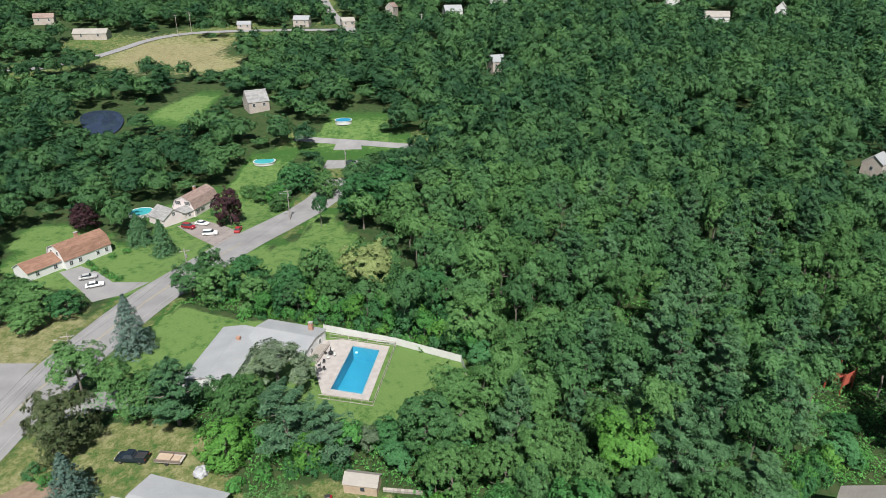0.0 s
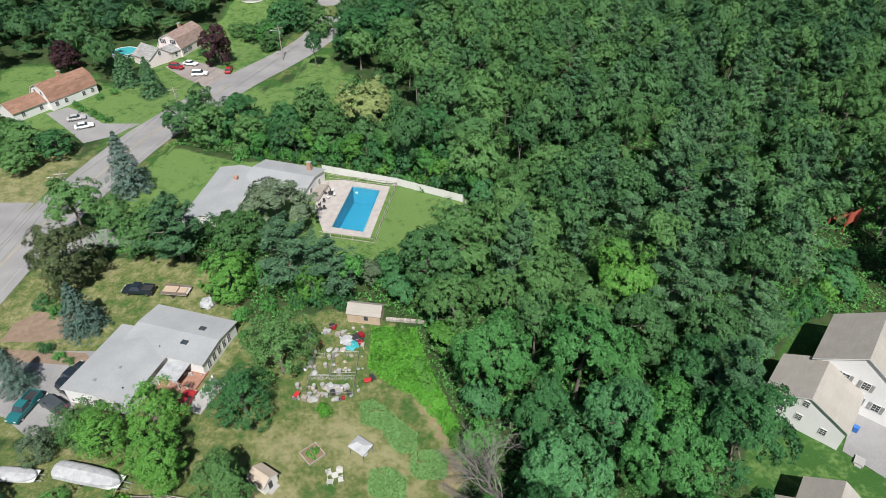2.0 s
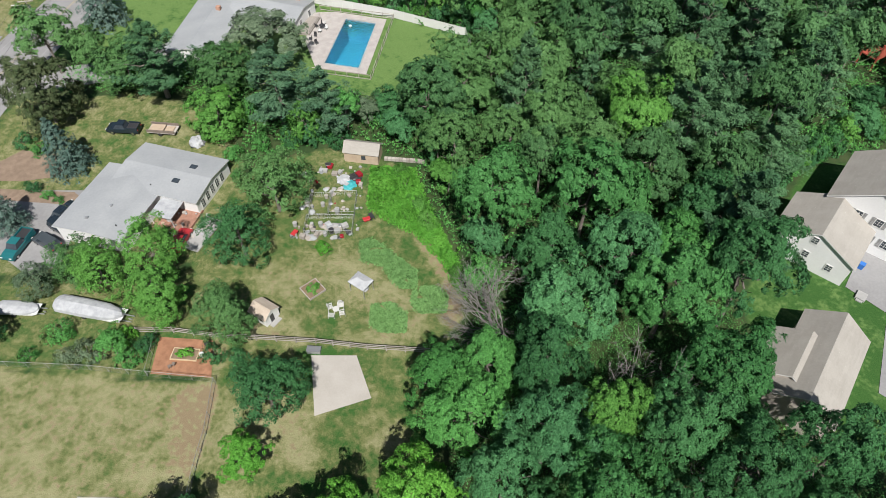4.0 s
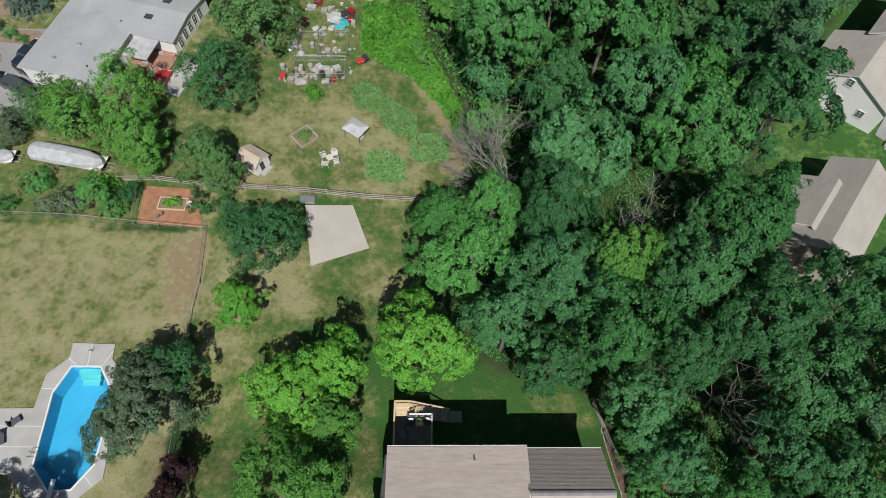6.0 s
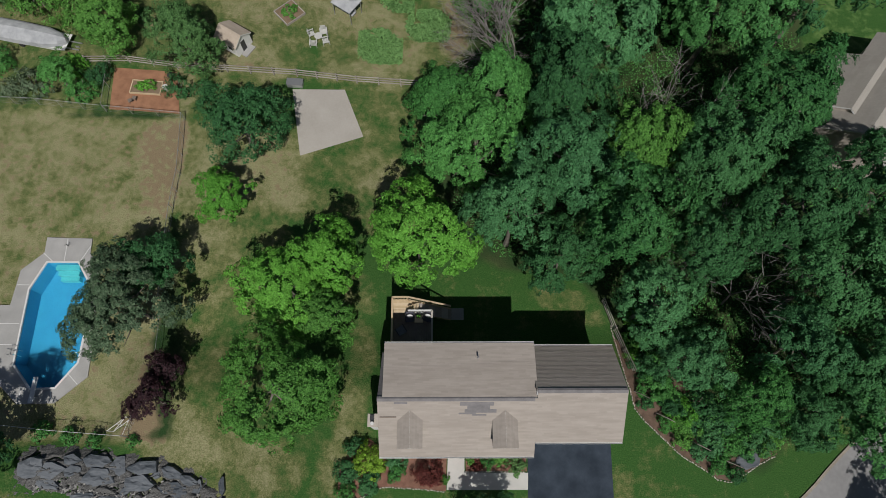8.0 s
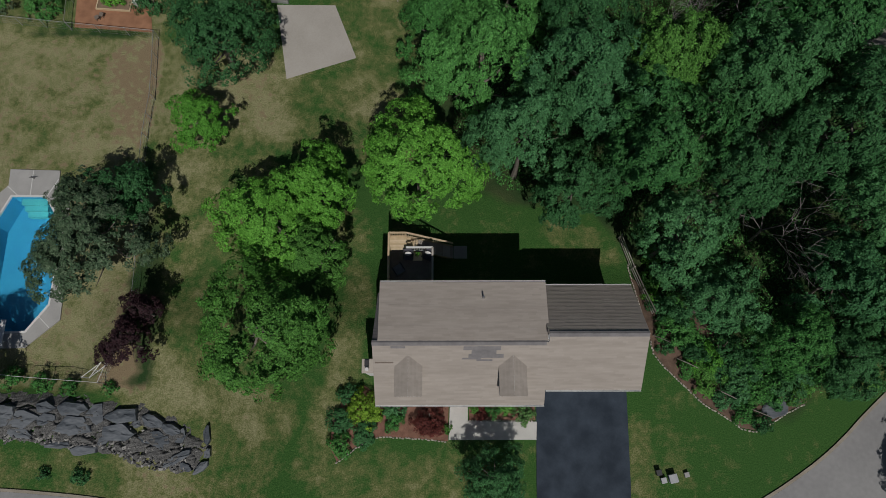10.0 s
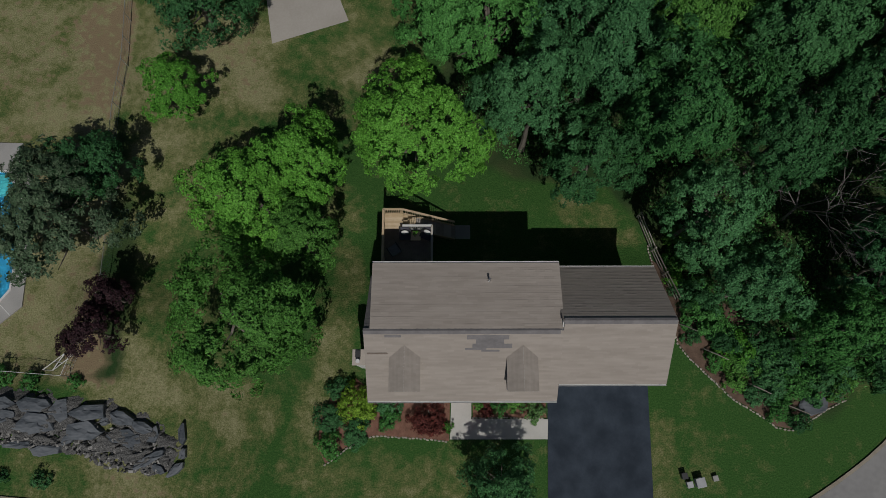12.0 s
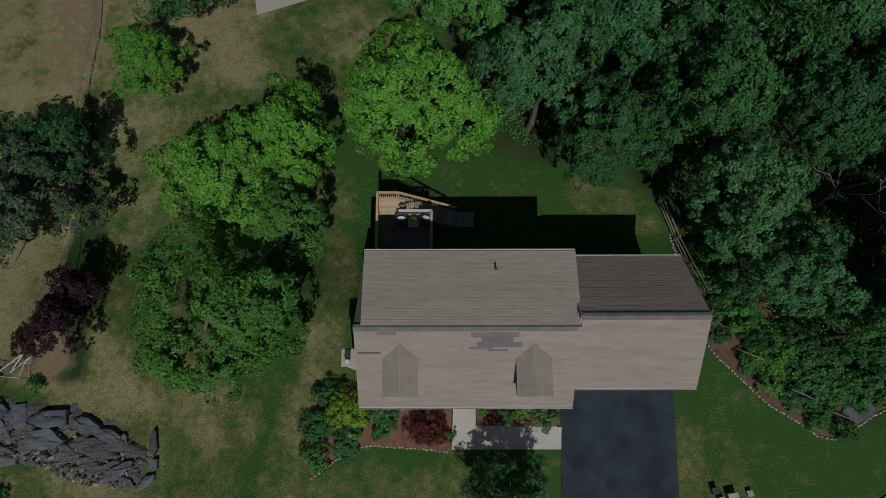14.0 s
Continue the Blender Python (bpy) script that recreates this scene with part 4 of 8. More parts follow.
for label, shape, leaf, x, y, R, H, seed in GARDEN_TREES:
    near = y < 48
    tree("tree" if shape in ("broad", "round") else shape + "_tree", label, shape, leaf, x, y, R, H, seed, 15500 if near else 9500 if y < 72 else 5600 if y < 130 else 3000, 0.28 if near else 0.30 if y < 72 else 0.42 if y < 130 else 0.6)
tree("purple_tree", "dark purple-leaved plum by a pool fence", "broad", "purple", -24.9, 6.9, 2.3, 4.5, 3, 9000, 0.36)
tree("purple_tree", "dark purple-leaved plum leaning on another", "broad", "purple", -24.6, 9.6, 1.8, 4.0, 4, 9000, 0.36)

# the wood: a jittered grid, clear of lawns, roads and houses
FAR_HOUSES = [
    ("far cream house with a steep taupe roof among trees", -90, 301, 35, 10, 8, 4.5, 9.5, "SHINGLE_GREY", "BEIGE"),
    ("far long low house with a rusty veranda", -222, 413, 8, 20, 9, 3.2, 5.8, "SHINGLE_TAN", "BEIGE"),
    ("far white house beside a field", -136, 450, 10, 9, 6, 3.4, 5.4, "PALE_ROOF", "BEIGE"),
    ("far white two-storey house by the hill road", -99, 463, -5, 11, 7, 4.4, 7.0, "PALE_ROOF", "BEIGE"),
    ("far cream house by the hill road", -67, 463, 20, 9, 7, 4.0, 6.5, "SHINGLE_TAN", "BEIGE"),
    ("far narrow beige house among trees", -38, 492, 70, 9, 6, 7.0, 10.0, "SHINGLE_BROWN", "BEIGE"),
    ("far white house among garden trees", 7, 489, 15, 13, 9, 5.0, 9.0, "PALE_ROOF", "WHITE"),
    ("far grey house among garden trees", 43, 517, -20, 12, 9, 6.0, 9.5, "SHINGLE_GREY", "WHITE"),
    ("far pale roof rising out of the woods", 30, 361, 25, 8, 7, 6.0, 9.5, "PALE_ROOF", "BEIGE"),
    ("far white gabled house above a lawn", 149, 512, 60, 11, 9, 6.0, 10.0, "PALE_ROOF", "BEIGE"),
    ("far white house with a broad gable", 173, 501, 75, 14, 14, 5.0, 9.5, "PALE_ROOF", "WHITE"),
    ("far house with a tan roof below the hill", 190, 459, -15, 16, 10, 4.0, 7.5, "SHINGLE_TAN", "WHITE"),
    ("far white tower-like house among trees", 233, 457, 60, 8, 7, 8.0, 12.0, "SHINGLE_TAN", "SIDING"),
    ("far pale house at the wood's edge", 164, 227, 40, 9, 7, 6.0, 9.0, "PALE_ROOF", "BEIGE"),
    ("far small house among dark trees", -267, 442, 20, 12, 8, 4.0, 6.5, "SHINGLE_BROWN", "BEIGE"),
]
HOUSE_SPOTS = [(-98, 112, 9), (-100, 130, 11), (4.5, 45.0, 4.0), (8.5, 42.0, 2.0), (-108, 166, 13), (-88, 204, 13), (-92, 195, 8), (60, 61, 9), (78.6, 101, 2.5), (-104.5, 200, 6), (-74, 251, 7), (-113.6, 156.6, 10), (-118, 147, 5), (-112, 143, 4), (-104, 152, 6), (-122, 178, 8), (-42, 284, 10), (-92, 290, 9), (-66, 244, 8)] + [(h[1], h[2], h[4] * 0.5 + 3) for h in FAR_HOUSES] + [(h[1] * f, h[2] * f, h[4] * 0.5 + 4) for h in FAR_HOUSES for f in (0.965, 0.935)] + [(75.5, 96.5, 2.2), (-154, 277, 13)]


VERGE = [(-56, 137), (-40, 143), (-23, 149), (-24, 178), (-36, 208), (-52, 216), (-60, 190)]


def woods():
    rng = np.random.default_rng(12)
    pts = []
    gap = 8.2
    for iy in range(0, 71):
        for ix in range(-47, 57):
            x, y = ix * gap + rng.uniform(-2.7, 2.7) + (iy % 2) * gap / 2, 8 + iy * gap + rng.uniform(-2.7, 2.7)
            pts.append((x, y))
    P = np.array(pts)
    x, y = P[:, 0], P[:, 1]
    keep = np.abs(x) < np.maximum(0.66 * y + 36, 44)
    for poly, _ in LAWNS:
        keep &= signed(poly, x, y) < np.where(y < 60, -3.5, np.where(y < 112, -4.2, -1.6))
    keep &= signed(VERGE, x, y) < 0
    for line, wide in ((ROAD, 9.5), (CROSS, 7), (FAR_ROAD, 9), (TOP_ROAD, 9), (STREET, 8)):
        keep &= line_dist(line, x, y) > wide
    for hx, hy, hr in HOUSE_SPOTS:
        keep &= np.hypot(x - hx, y - hy) > hr + 3
    for _, tx, ty, tr, _ in EDGE_TREES:
        keep &= np.hypot(x - tx, y - ty) > tr * 0.6 + 3.0
    for _, _, _, tx, ty, tr, _, _ in GARDEN_TREES:
        keep &= np.hypot(x - tx, y - ty) > tr * 0.9 + 1.5
    return P[keep], rng


WOOD_LABELS = {"maple": "yellow-green maple standing in a closed wood", "forest": "green maple standing in a closed wood", "grove": "deep green maple standing in a closed wood", "oak": "dull green oak standing in a closed wood", "dark": "dark-leaved oak standing in a closed wood", "blue": "bluish-green maple in a closed wood",
               "pine": "white pine rising among broadleaf trees", "fresh": "fresh green young maple among oaks", "olive": "grey-green tree among darker oaks"}
points, wood_rng = woods()
order = np.argsort(np.hypot(points[:, 0] - 10, points[:, 1] * 0.8))
far_trees = []
for i, k in enumerate(order):
    x, y = points[k]
    if math.hypot(x - 45.5, y - 50.5) < 7.5:
        x, y = x - 7.6, y - 1.5
    pick = wood_rng.random()
    pine_belt = 30 < x < 84 and 66 < y < 165
    if pine_belt and pick < 0.6 or pick < 0.10:
        shape, leaf = "pine", "pine"
    else:
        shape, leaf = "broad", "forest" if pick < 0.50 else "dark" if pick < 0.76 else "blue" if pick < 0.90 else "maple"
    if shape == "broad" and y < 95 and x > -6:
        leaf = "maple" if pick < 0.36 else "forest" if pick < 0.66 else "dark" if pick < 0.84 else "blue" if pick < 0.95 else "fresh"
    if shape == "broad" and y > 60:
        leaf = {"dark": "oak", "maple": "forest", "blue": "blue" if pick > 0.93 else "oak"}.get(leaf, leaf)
    R, H = wood_rng.uniform(4.4, 6.6), wood_rng.uniform(12.0, 19.0)
    low = any(signed(poly, x, y) > -2.0 for poly in OPENINGS)
    if x < -10 and y > 60:
        R, H = R * 0.95, H * 0.75
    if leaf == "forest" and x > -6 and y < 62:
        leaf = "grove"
    # right-hand near wood: bright leaves swapped for dark, its shade put into colour
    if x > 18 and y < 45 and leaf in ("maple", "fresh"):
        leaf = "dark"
    if shape == "pine":
        R, H = R * 1.05, H * 1.12
    seed = int(wood_rng.integers(1, 9))
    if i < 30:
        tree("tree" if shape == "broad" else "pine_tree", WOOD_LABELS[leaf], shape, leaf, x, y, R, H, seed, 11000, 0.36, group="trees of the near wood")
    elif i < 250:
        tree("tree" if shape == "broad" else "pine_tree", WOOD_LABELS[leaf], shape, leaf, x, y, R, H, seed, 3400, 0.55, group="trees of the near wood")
    else:
        if y > 150 and wood_rng.random() < (0.15 if x < -60 and y > 200 else 0.08):
            R, H = R * 0.6, H * 0.5
        if low:
            R, H = R * 0.55, wood_rng.uniform(3.0, 4.6)
            for _ in range(3):
                ox, oy = x + wood_rng.uniform(-4.5, 4.5), y + wood_rng.uniform(-4.5, 4.5)
                if not any(signed(poly, ox, oy) > -2.5 for poly, _ in LAWNS) and min(line_dist(line, ox, oy) for line in (ROAD, CROSS, FAR_ROAD)) > 8 and math.hypot(ox + 154, oy - 277) > 15:
                    far_trees.append((ox, oy, wood_rng.uniform(2.0, 3.0), wood_rng.uniform(2.4, 4.2), "broad", seed, wood_rng.random()))
        big = 1 + 0.15 * min(1.0, max(0.0, (y - 110) / 80))
        far_trees.append((x, y, R * big, H * (0.85 + 0.15 * big), shape, seed, wood_rng.random()))


def crown_far(rng, shape, leaves, size, seed):
    """A far crown: leaf sprays in clumps round a ragged core of foliage."""
    bm = bmesh.new()
    bmesh.ops.create_icosphere(bm, subdivisions=1, radius=1)
    verts = np.array([tuple(v.co * (0.8 + 0.5 * noise.noise(v.co * 2.0 + Vector((seed * 5.1, 0, 0))))) for v in bm.verts])
    faces = np.array([[v.index for v in f.verts] for f in bm.faces if sum(v.co.z for v in f.verts) > -0.6])
    bm.free()
    if shape == "pine":
        lv, lq = crown_pine(rng, 3.8, 10.0, 2.4, leaves, size * 1.15)
        core = verts * np.array([1.5, 1.5, 3.2]) + np.array([0, 0, 5.2])
    else:
        lv, lq = crown_broad(rng, 4.0, 10.0, 2.8, leaves, size, 26, 0.34, 4, -0.1, (0.42, 0.66), 0.3, 0.28)
        core = verts * np.array([3.3, 3.3, 3.1]) + np.array([0, 0, 5.9])
    return np.concatenate([core, lv]), np.concatenate([faces, lq + len(core)])


def far_woods():
    protos = {}
    for s in range(8):
        for k, (n, size) in enumerate(((760, 0.86), (440, 1.08), (250, 1.45))):
            rng = np.random.default_rng(400 + s)
            for shape in ("broad", "pine"):
                protos[shape, s, k] = crown_far(rng, shape, n, size, s)
    vs, qs, ts, at = [], [], [], 0
    for x, y, R, H, shape, seed, tint in far_trees:
        v, q = protos[shape, seed % 8, 0 if y < 150 else 1 if y < 260 else 2]
        a = tint * 6.28 + x
        c, s = math.cos(a), math.sin(a)
        tall = H / 10 if shape == "pine" else min(H / 10, 1.1 * R / 3.7)
        w = np.stack([(v[:, 0] * c - v[:, 1] * s) * R / 3.7 + x, (v[:, 0] * s + v[:, 1] * c) * R / 3.7 + y, H + (v[:, 2] - 10) * tall + gz(x, y)], 1)
        vs.append(w)
        qs.append(q + at)
        ts.append(np.full(len(w), tint * 0.9 if shape == "broad" else tint * 0.25))
        at += len(w)
    me = mesh_np("far_woods", np.concatenate(vs), np.concatenate(qs), LEAF["woods"])
    me.attributes.new("tint", "FLOAT", "POINT").data.foreach_set("value", np.concatenate(ts).astype(np.float32))
    return tagged(new("far_woods", me), "rolling mixed woodland of oaks, maples and pines", "woods", kind="stuff")


far_woods()


def undergrowth(n, area, size, seed):
    """Low leaves over the floor of the near wood."""
    rng = np.random.default_rng(seed)
    x, y = rng.uniform(area[0], area[1], n * 2), rng.uniform(area[2], area[3], n * 2)
    keep = np.ones(len(x), dtype=bool)
    for poly, _ in LAWNS:
        keep &= signed(poly, x, y) < -max(size, 1.3)
    keep &= (line_dist(ROAD, x, y) > 9) & (line_dist(STREET, x, y) > 6) & (np.abs(x) < 0.8 * y + 40)
    x, y = x[keep][:n], y[keep][:n]
    lump = np.array([noise.noise(Vector((a * 0.25, b * 0.25, 3.0))) for a, b in zip(x, y)])
    z = land(x, y) + np.maximum(0.08, (1.1 + 2.2 * lump) * rng.uniform(0.2, 1.2, len(x)))
    v, q = leaf_cards(rng, np.stack([x, y, z], 1), rng.normal(size=(len(x), 3)) * 0.5 + np.array([0, 0, 1.0]), np.full(len(x), size))
    me = mesh_np("undergrowth", v, q, LEAF["maple"])
    return tagged(new("undergrowth", me), "leafy ferns and saplings on the forest floor", "undergrowth", kind="stuff")


undergrowth(52000, (-4, 46, 2, 46), 0.17, 77)
undergrowth(60000, (-70, 110, 46, 150), 0.5, 78)

# saplings and bushy edges where the wood meets gardens
SAPLINGS = [(-24.5, 128.5), (-20.6, 126.6), (-16.4, 125.4), (-12.2, 123.2), (-8.2, 121.6), (-4.2, 119.4), (-0.4, 117.6), (3.0, 115.6), (6.6, 112.4), (7.6, 108.0), (-29.0, 129.6), (-33.5, 131.0), (-38.5, 132.0), (-43.5, 131.4),
            (-22.0, 131.6), (-14.0, 128.6), (-6.0, 124.8), (1.0, 121.0), (3.6, 63.6), (5.2, 56.4), (4.6, 50.0), (0.6, 69.6), (-1.2, 75.0), (-2.0, 79.4), (-7.6, 80.6), (-16.2, 82.6), (-22.6, 80.2), (-9.2, 85.6), (-4.6, 88.4), (1.6, 82.0), (3.4, 92.0), (6.8, 100.0)]
for i, (x, y) in enumerate(SAPLINGS):
    tree("sapling", "leafy sapling at the edge of a wood", "broad", ("maple", "fresh", "dark", "maple", "blue")[i % 5], x, y, 2.7 + (i * 7 % 5) * 0.25, 6.0 + (i * 5 % 7) * 0.5, 1 + i % 8, 3000, 0.55, group="saplings at the wood's edge", category="tree")

# shrubs over the strip at the near wood's foot
for i, (x, y) in enumerate([(16.6, 12.4), (17.2, 10.0), (17.9, 8.2), (19.0, 6.6), (20.2, 5.2), (21.6, 4.2), (23.2, 3.6), (25.2, 3.8), (27.2, 4.2), (22.6, 5.4), (18.2, 10.6), (29.6, 4.4), (31.8, 5.2), (33.6, 6.6)]):
    bush("low bright green bush at the foot of a wood", ("fresh", "blue", "maple", "dark")[i % 4], x, y, 1.0 + (i * 7 % 5) * 0.16, 1.1 + (i * 5 % 4) * 0.3, i % 5, 2600, group="bushes at the wood's foot", category="bush", name="bush")

# bushes along the edges of the gardens, where the wood hangs low
HEDGES = [[(-49, 132), (-28, 128.6), (-14, 122.8), (6, 113.8)], [(-60, 139), (-44, 147), (-26, 153)], [(-34, 87), (-22, 88.6), (-8, 86.6), (2, 94), (8, 104)], [(-31, 78), (-24, 81.4), (-16, 80.2)], [(-58, 97), (-46, 99), (-36, 96)], [(48, 68), (58, 75), (70, 81)], [(52, 73), (64, 80)]]
count = 0
for line in HEDGES:
    for (x0, y0), (x1, y1) in zip(line, line[1:]):
        n = int(math.hypot(x1 - x0, y1 - y0) / 2.9) + 1
        for k in range(n):
            f = (k + 0.5) / n
            x, y = x0 + (x1 - x0) * f + wood_rng.normal() * 0.7, y0 + (y1 - y0) * f + wood_rng.normal() * 0.7
            bush("leafy green bush at the edge of a wood", ("maple", "dark", "fresh", "blue")[count % 4], x, y, wood_rng.uniform(1.9, 2.9), wood_rng.uniform(2.6, 4.4), count % 5, group="bushes along the garden edges", category="bush", name="bush")
            count += 1


# ---- buildings ----
def shingles(bm, a, b, c, d, course=0.15, seed=1, tab=(0.35, 1.1), lip=0.016):
    """Overlapping courses of shingle tabs on the slope a-b (eave) to d-c (ridge)."""
    rng = random.Random(seed)
    a, b, c, d = Vector(a), Vector(b), Vector(c), Vector(d)
    up = (b - a).cross(d - a).normalized()
    rows = max(2, int((d - a).length / course))
    for i in range(rows):
        t0, t1 = i / rows, min(1.0, (i + 1.25) / rows)
        l0, r0, l1, r1 = a.lerp(d, t0), b.lerp(c, t0), a.lerp(d, t1), b.lerp(c, t1)
        w = (r0 - l0).length
        u = 0.0
        while u < w - 0.02:
            e = min(w, u + rng.uniform(*tab))
            if w - e < 0.25:
                e = w
            k = lip * rng.uniform(0.75, 1.25)
            f0, f1 = u / w, e / w
            q = [l0.lerp(r0, f0) + up * k, l0.lerp(r0, f1) + up * k, l1.lerp(r1, f1) + up * 0.003, l1.lerp(r1, f0) + up * 0.003,
                 l0.lerp(r0, f0), l0.lerp(r0, f1)]
            v = [bm.verts.new(p) for p in q]
            bm.faces.new(v[:4])
            bm.faces.new((v[4], v[5], v[1], v[0]))
            u = e


def slab(bm, a, b, c, d, thick=0.14):
    up = (Vector(b) - Vector(a)).cross(Vector(d) - Vector(a)).normalized()
    top = [bm.verts.new(Vector(p)) for p in (a, b, c, d)]
    low = [bm.verts.new(Vector(p) - up * thick) for p in (a, b, c, d)]
    bm.faces.new(top)
    bm.faces.new(low[::-1])
    for i in range(4):
        j = (i + 1) % 4
        bm.faces.new((low[i], low[j], top[j], top[i]))


def roof_part(parent, a, b, c, d, material, name="roof", course=0.15, seed=1, edge=None, tab=(0.35, 1.1)):
    """One roof slope: a deck with white edges, and its shingles as a part of it."""
    bm = bmesh.new()
    slab(bm, a, b, c, d)
    deck = part(name, bm, edge or WHITE, parent, "roof slope with white trim edges")
    bm = bmesh.new()
    up = (Vector(b) - Vector(a)).cross(Vector(d) - Vector(a)).normalized() * 0.004
    shingles(bm, *(Vector(p) + up for p in (a, b, c, d)), course, seed, tab)
    me = bpy.data.meshes.new("shingles")
    bm.to_mesh(me)
    bm.free()
    me.materials.append(material)
    ob = new("shingles", me)
    ob.parent = deck
    return deck


def window(parent, m, w=0.9, h=1.3, panes=(2, 3), shutters=None):
    """A sash window in the plane y = 0 of m, facing -y."""
    bm = bmesh.new()
    rings = []
    for y in (-0.05, 0.03):
        for ox in (0.08, 0.0):
            rings.append([bm.verts.new((sx * (w / 2 + ox), y, sz * (h / 2 + ox))) for sx, sz in ((-1, -1), (1, -1), (1, 1), (-1, 1))])
    for a, b in ((0, 1), (1, 3), (3, 2), (2, 0)):
        for i in range(4):
            k = (i + 1) % 4
            bm.faces.new((rings[a][i], rings[a][k], rings[b][k], rings[b][i]))
    fr = part("window", bm, WHITE, parent, "white sash window")
    for i in range(1, panes[0]):
        bm = bmesh.new()
        box(bm, -w / 2 + w * i / panes[0] - 0.018, -w / 2 + w * i / panes[0] + 0.018, -0.03, 0.0, -h / 2, h / 2)
        part("muntin", bm, WHITE, fr)
    for i in range(1, panes[1]):
        bm = bmesh.new()
        box(bm, -w / 2, w / 2, -0.028, 0.002, -h / 2 + h * i / panes[1] - 0.018, -h / 2 + h * i / panes[1] + 0.018)
        part("muntin", bm, WHITE, fr)
    fr.matrix_local = m
    bm = bmesh.new()
    box(bm, -w / 2, w / 2, -0.012, 0.01, -h / 2, h / 2)
    part("pane", bm, GLASS, fr, "dark window glass")
    if shutters:
        for sx in (-1, 1):
            bm = bmesh.new()
            box(bm, sx * (w / 2 + 0.3) - 0.2, sx * (w / 2 + 0.3) + 0.2, -0.05, 0.0, -h / 2 - 0.05, h / 2 + 0.05)
            for k in range(6):
                z = -h / 2 + h * (k + 0.5) / 6
                box(bm, sx * (w / 2 + 0.3) - 0.15, sx * (w / 2 + 0.3) + 0.15, -0.065, -0.05, z - 0.06, z + 0.06)
            part("shutter", bm, shutters, fr, "louvred shutter")
    return fr


def face(x, y, z, turn):
    return pose(x, y, z, 0, 0, turn)


# the house under the camera: local x along the ridge, y to the back
HX, HY = 0.8, 6.6
home = thing("house", "taupe-shingled cape house with two dormers and attached garage", "house", pose(HX, HY, 0.0, 0, 0, 0.5))
S = 0.83
EAVE, RIDGE_Y = 3.2, -0.15
RIDGE = EAVE + (RIDGE_Y + 4.2) * S
G_RIDGE_Y = 0.38
G_RIDGE, G_EAVE = EAVE + (G_RIDGE_Y + 4.2) * S, EAVE + 1.0 * S
G_BACK_Y = 4.32
G_BACK = G_RIDGE - (G_BACK_Y - G_RIDGE_Y) * S
BACK = 5.85
bm = bmesh.new()
prism(bm, [(-3.85, -0.6), (3.75, -3.2), (3.75, BACK - 0.25), (0.2, RIDGE - 0.25), (RIDGE_Y, RIDGE - 0.2), (-3.85, EAVE + 0.1)], "x", -5.6, 5.9)
part("wall", bm, SIDING, home, "white clapboard walls of the main block")
bm = bmesh.new()
prism(bm, [(-2.9, -0.6), (4.2, -3.2), (4.2, G_BACK), (G_RIDGE_Y, G_RIDGE - 0.2), (-2.9, G_EAVE + 0.05)], "x", 5.95, 12.45)
part("wall", bm, SIDING, home, "white clapboard walls of the garage")
bm = bmesh.new()
for k in range(44):
    z = -2.6 + k * 0.19
    box(bm, -5.6, 5.8, 3.75, 3.77, z, z + 0.165)
part("clapboards", bm, SIDING, home)
roof_part(home, (-6.0, -4.2, EAVE), (6.0, -4.2, EAVE), (6.0, RIDGE_Y, RIDGE), (-6.0, RIDGE_Y, RIDGE), SHINGLE, seed=3)
roof_part(home, (6.0, -3.2, G_EAVE), (12.75, -3.2, G_EAVE), (12.75, G_RIDGE_Y, G_RIDGE), (6.0, G_RIDGE_Y, G_RIDGE), SHINGLE, seed=4)
roof_part(home, (12.75, G_BACK_Y, G_BACK), (5.9, G_BACK_Y, G_BACK), (5.9, G_RIDGE_Y, G_RIDGE), (12.75, G_RIDGE_Y, G_RIDGE), SHINGLE, seed=5, edge=CAP)
roof_part(home, (6.05, 4.15, BACK), (-5.62, 4.15, BACK), (-5.62, RIDGE_Y + 0.12, RIDGE - 0.02), (6.05, RIDGE_Y + 0.12, RIDGE - 0.02), SHINGLE, seed=6, edge=CAP)
roof_part(home, (-5.6, 3.9, RIDGE - (3.9 - RIDGE_Y) * S), (-6.0, 3.9, RIDGE - (3.9 - RIDGE_Y) * S), (-6.0, RIDGE_Y, RIDGE), (-5.6, RIDGE_Y, RIDGE), CAP, seed=7, edge=CAP)
for x0, x1, y, z in ((-6.02, 6.02, RIDGE_Y, RIDGE), (6.0, 12.77, G_RIDGE_Y, G_RIDGE)):
    rng = random.Random(3)
    bm = bmesh.new()
    v = [bm.verts.new(p) for p in ((0, -0.2, -0.2 * S + 0.03), (0.32, -0.2, -0.2 * S + 0.02), (0.32, 0, 0.02), (0, 0, 0.03), (0, 0.17, -0.055), (0.32, 0.17, -0.065))]
    bm.faces.new((v[0], v[1], v[2], v[3]))
    bm.faces.new((v[3], v[2], v[5], v[4]))
    cap_mesh = finish(bm, "ridge_cap", CAP)
    u = x0
    while u < x1 - 0.2:
        ob = new("ridge_cap", cap_mesh)
        ob.parent = home
        ob.matrix_local = pose(u, y, z + 0.022 + rng.uniform(-0.004, 0.004))
        u += 0.32
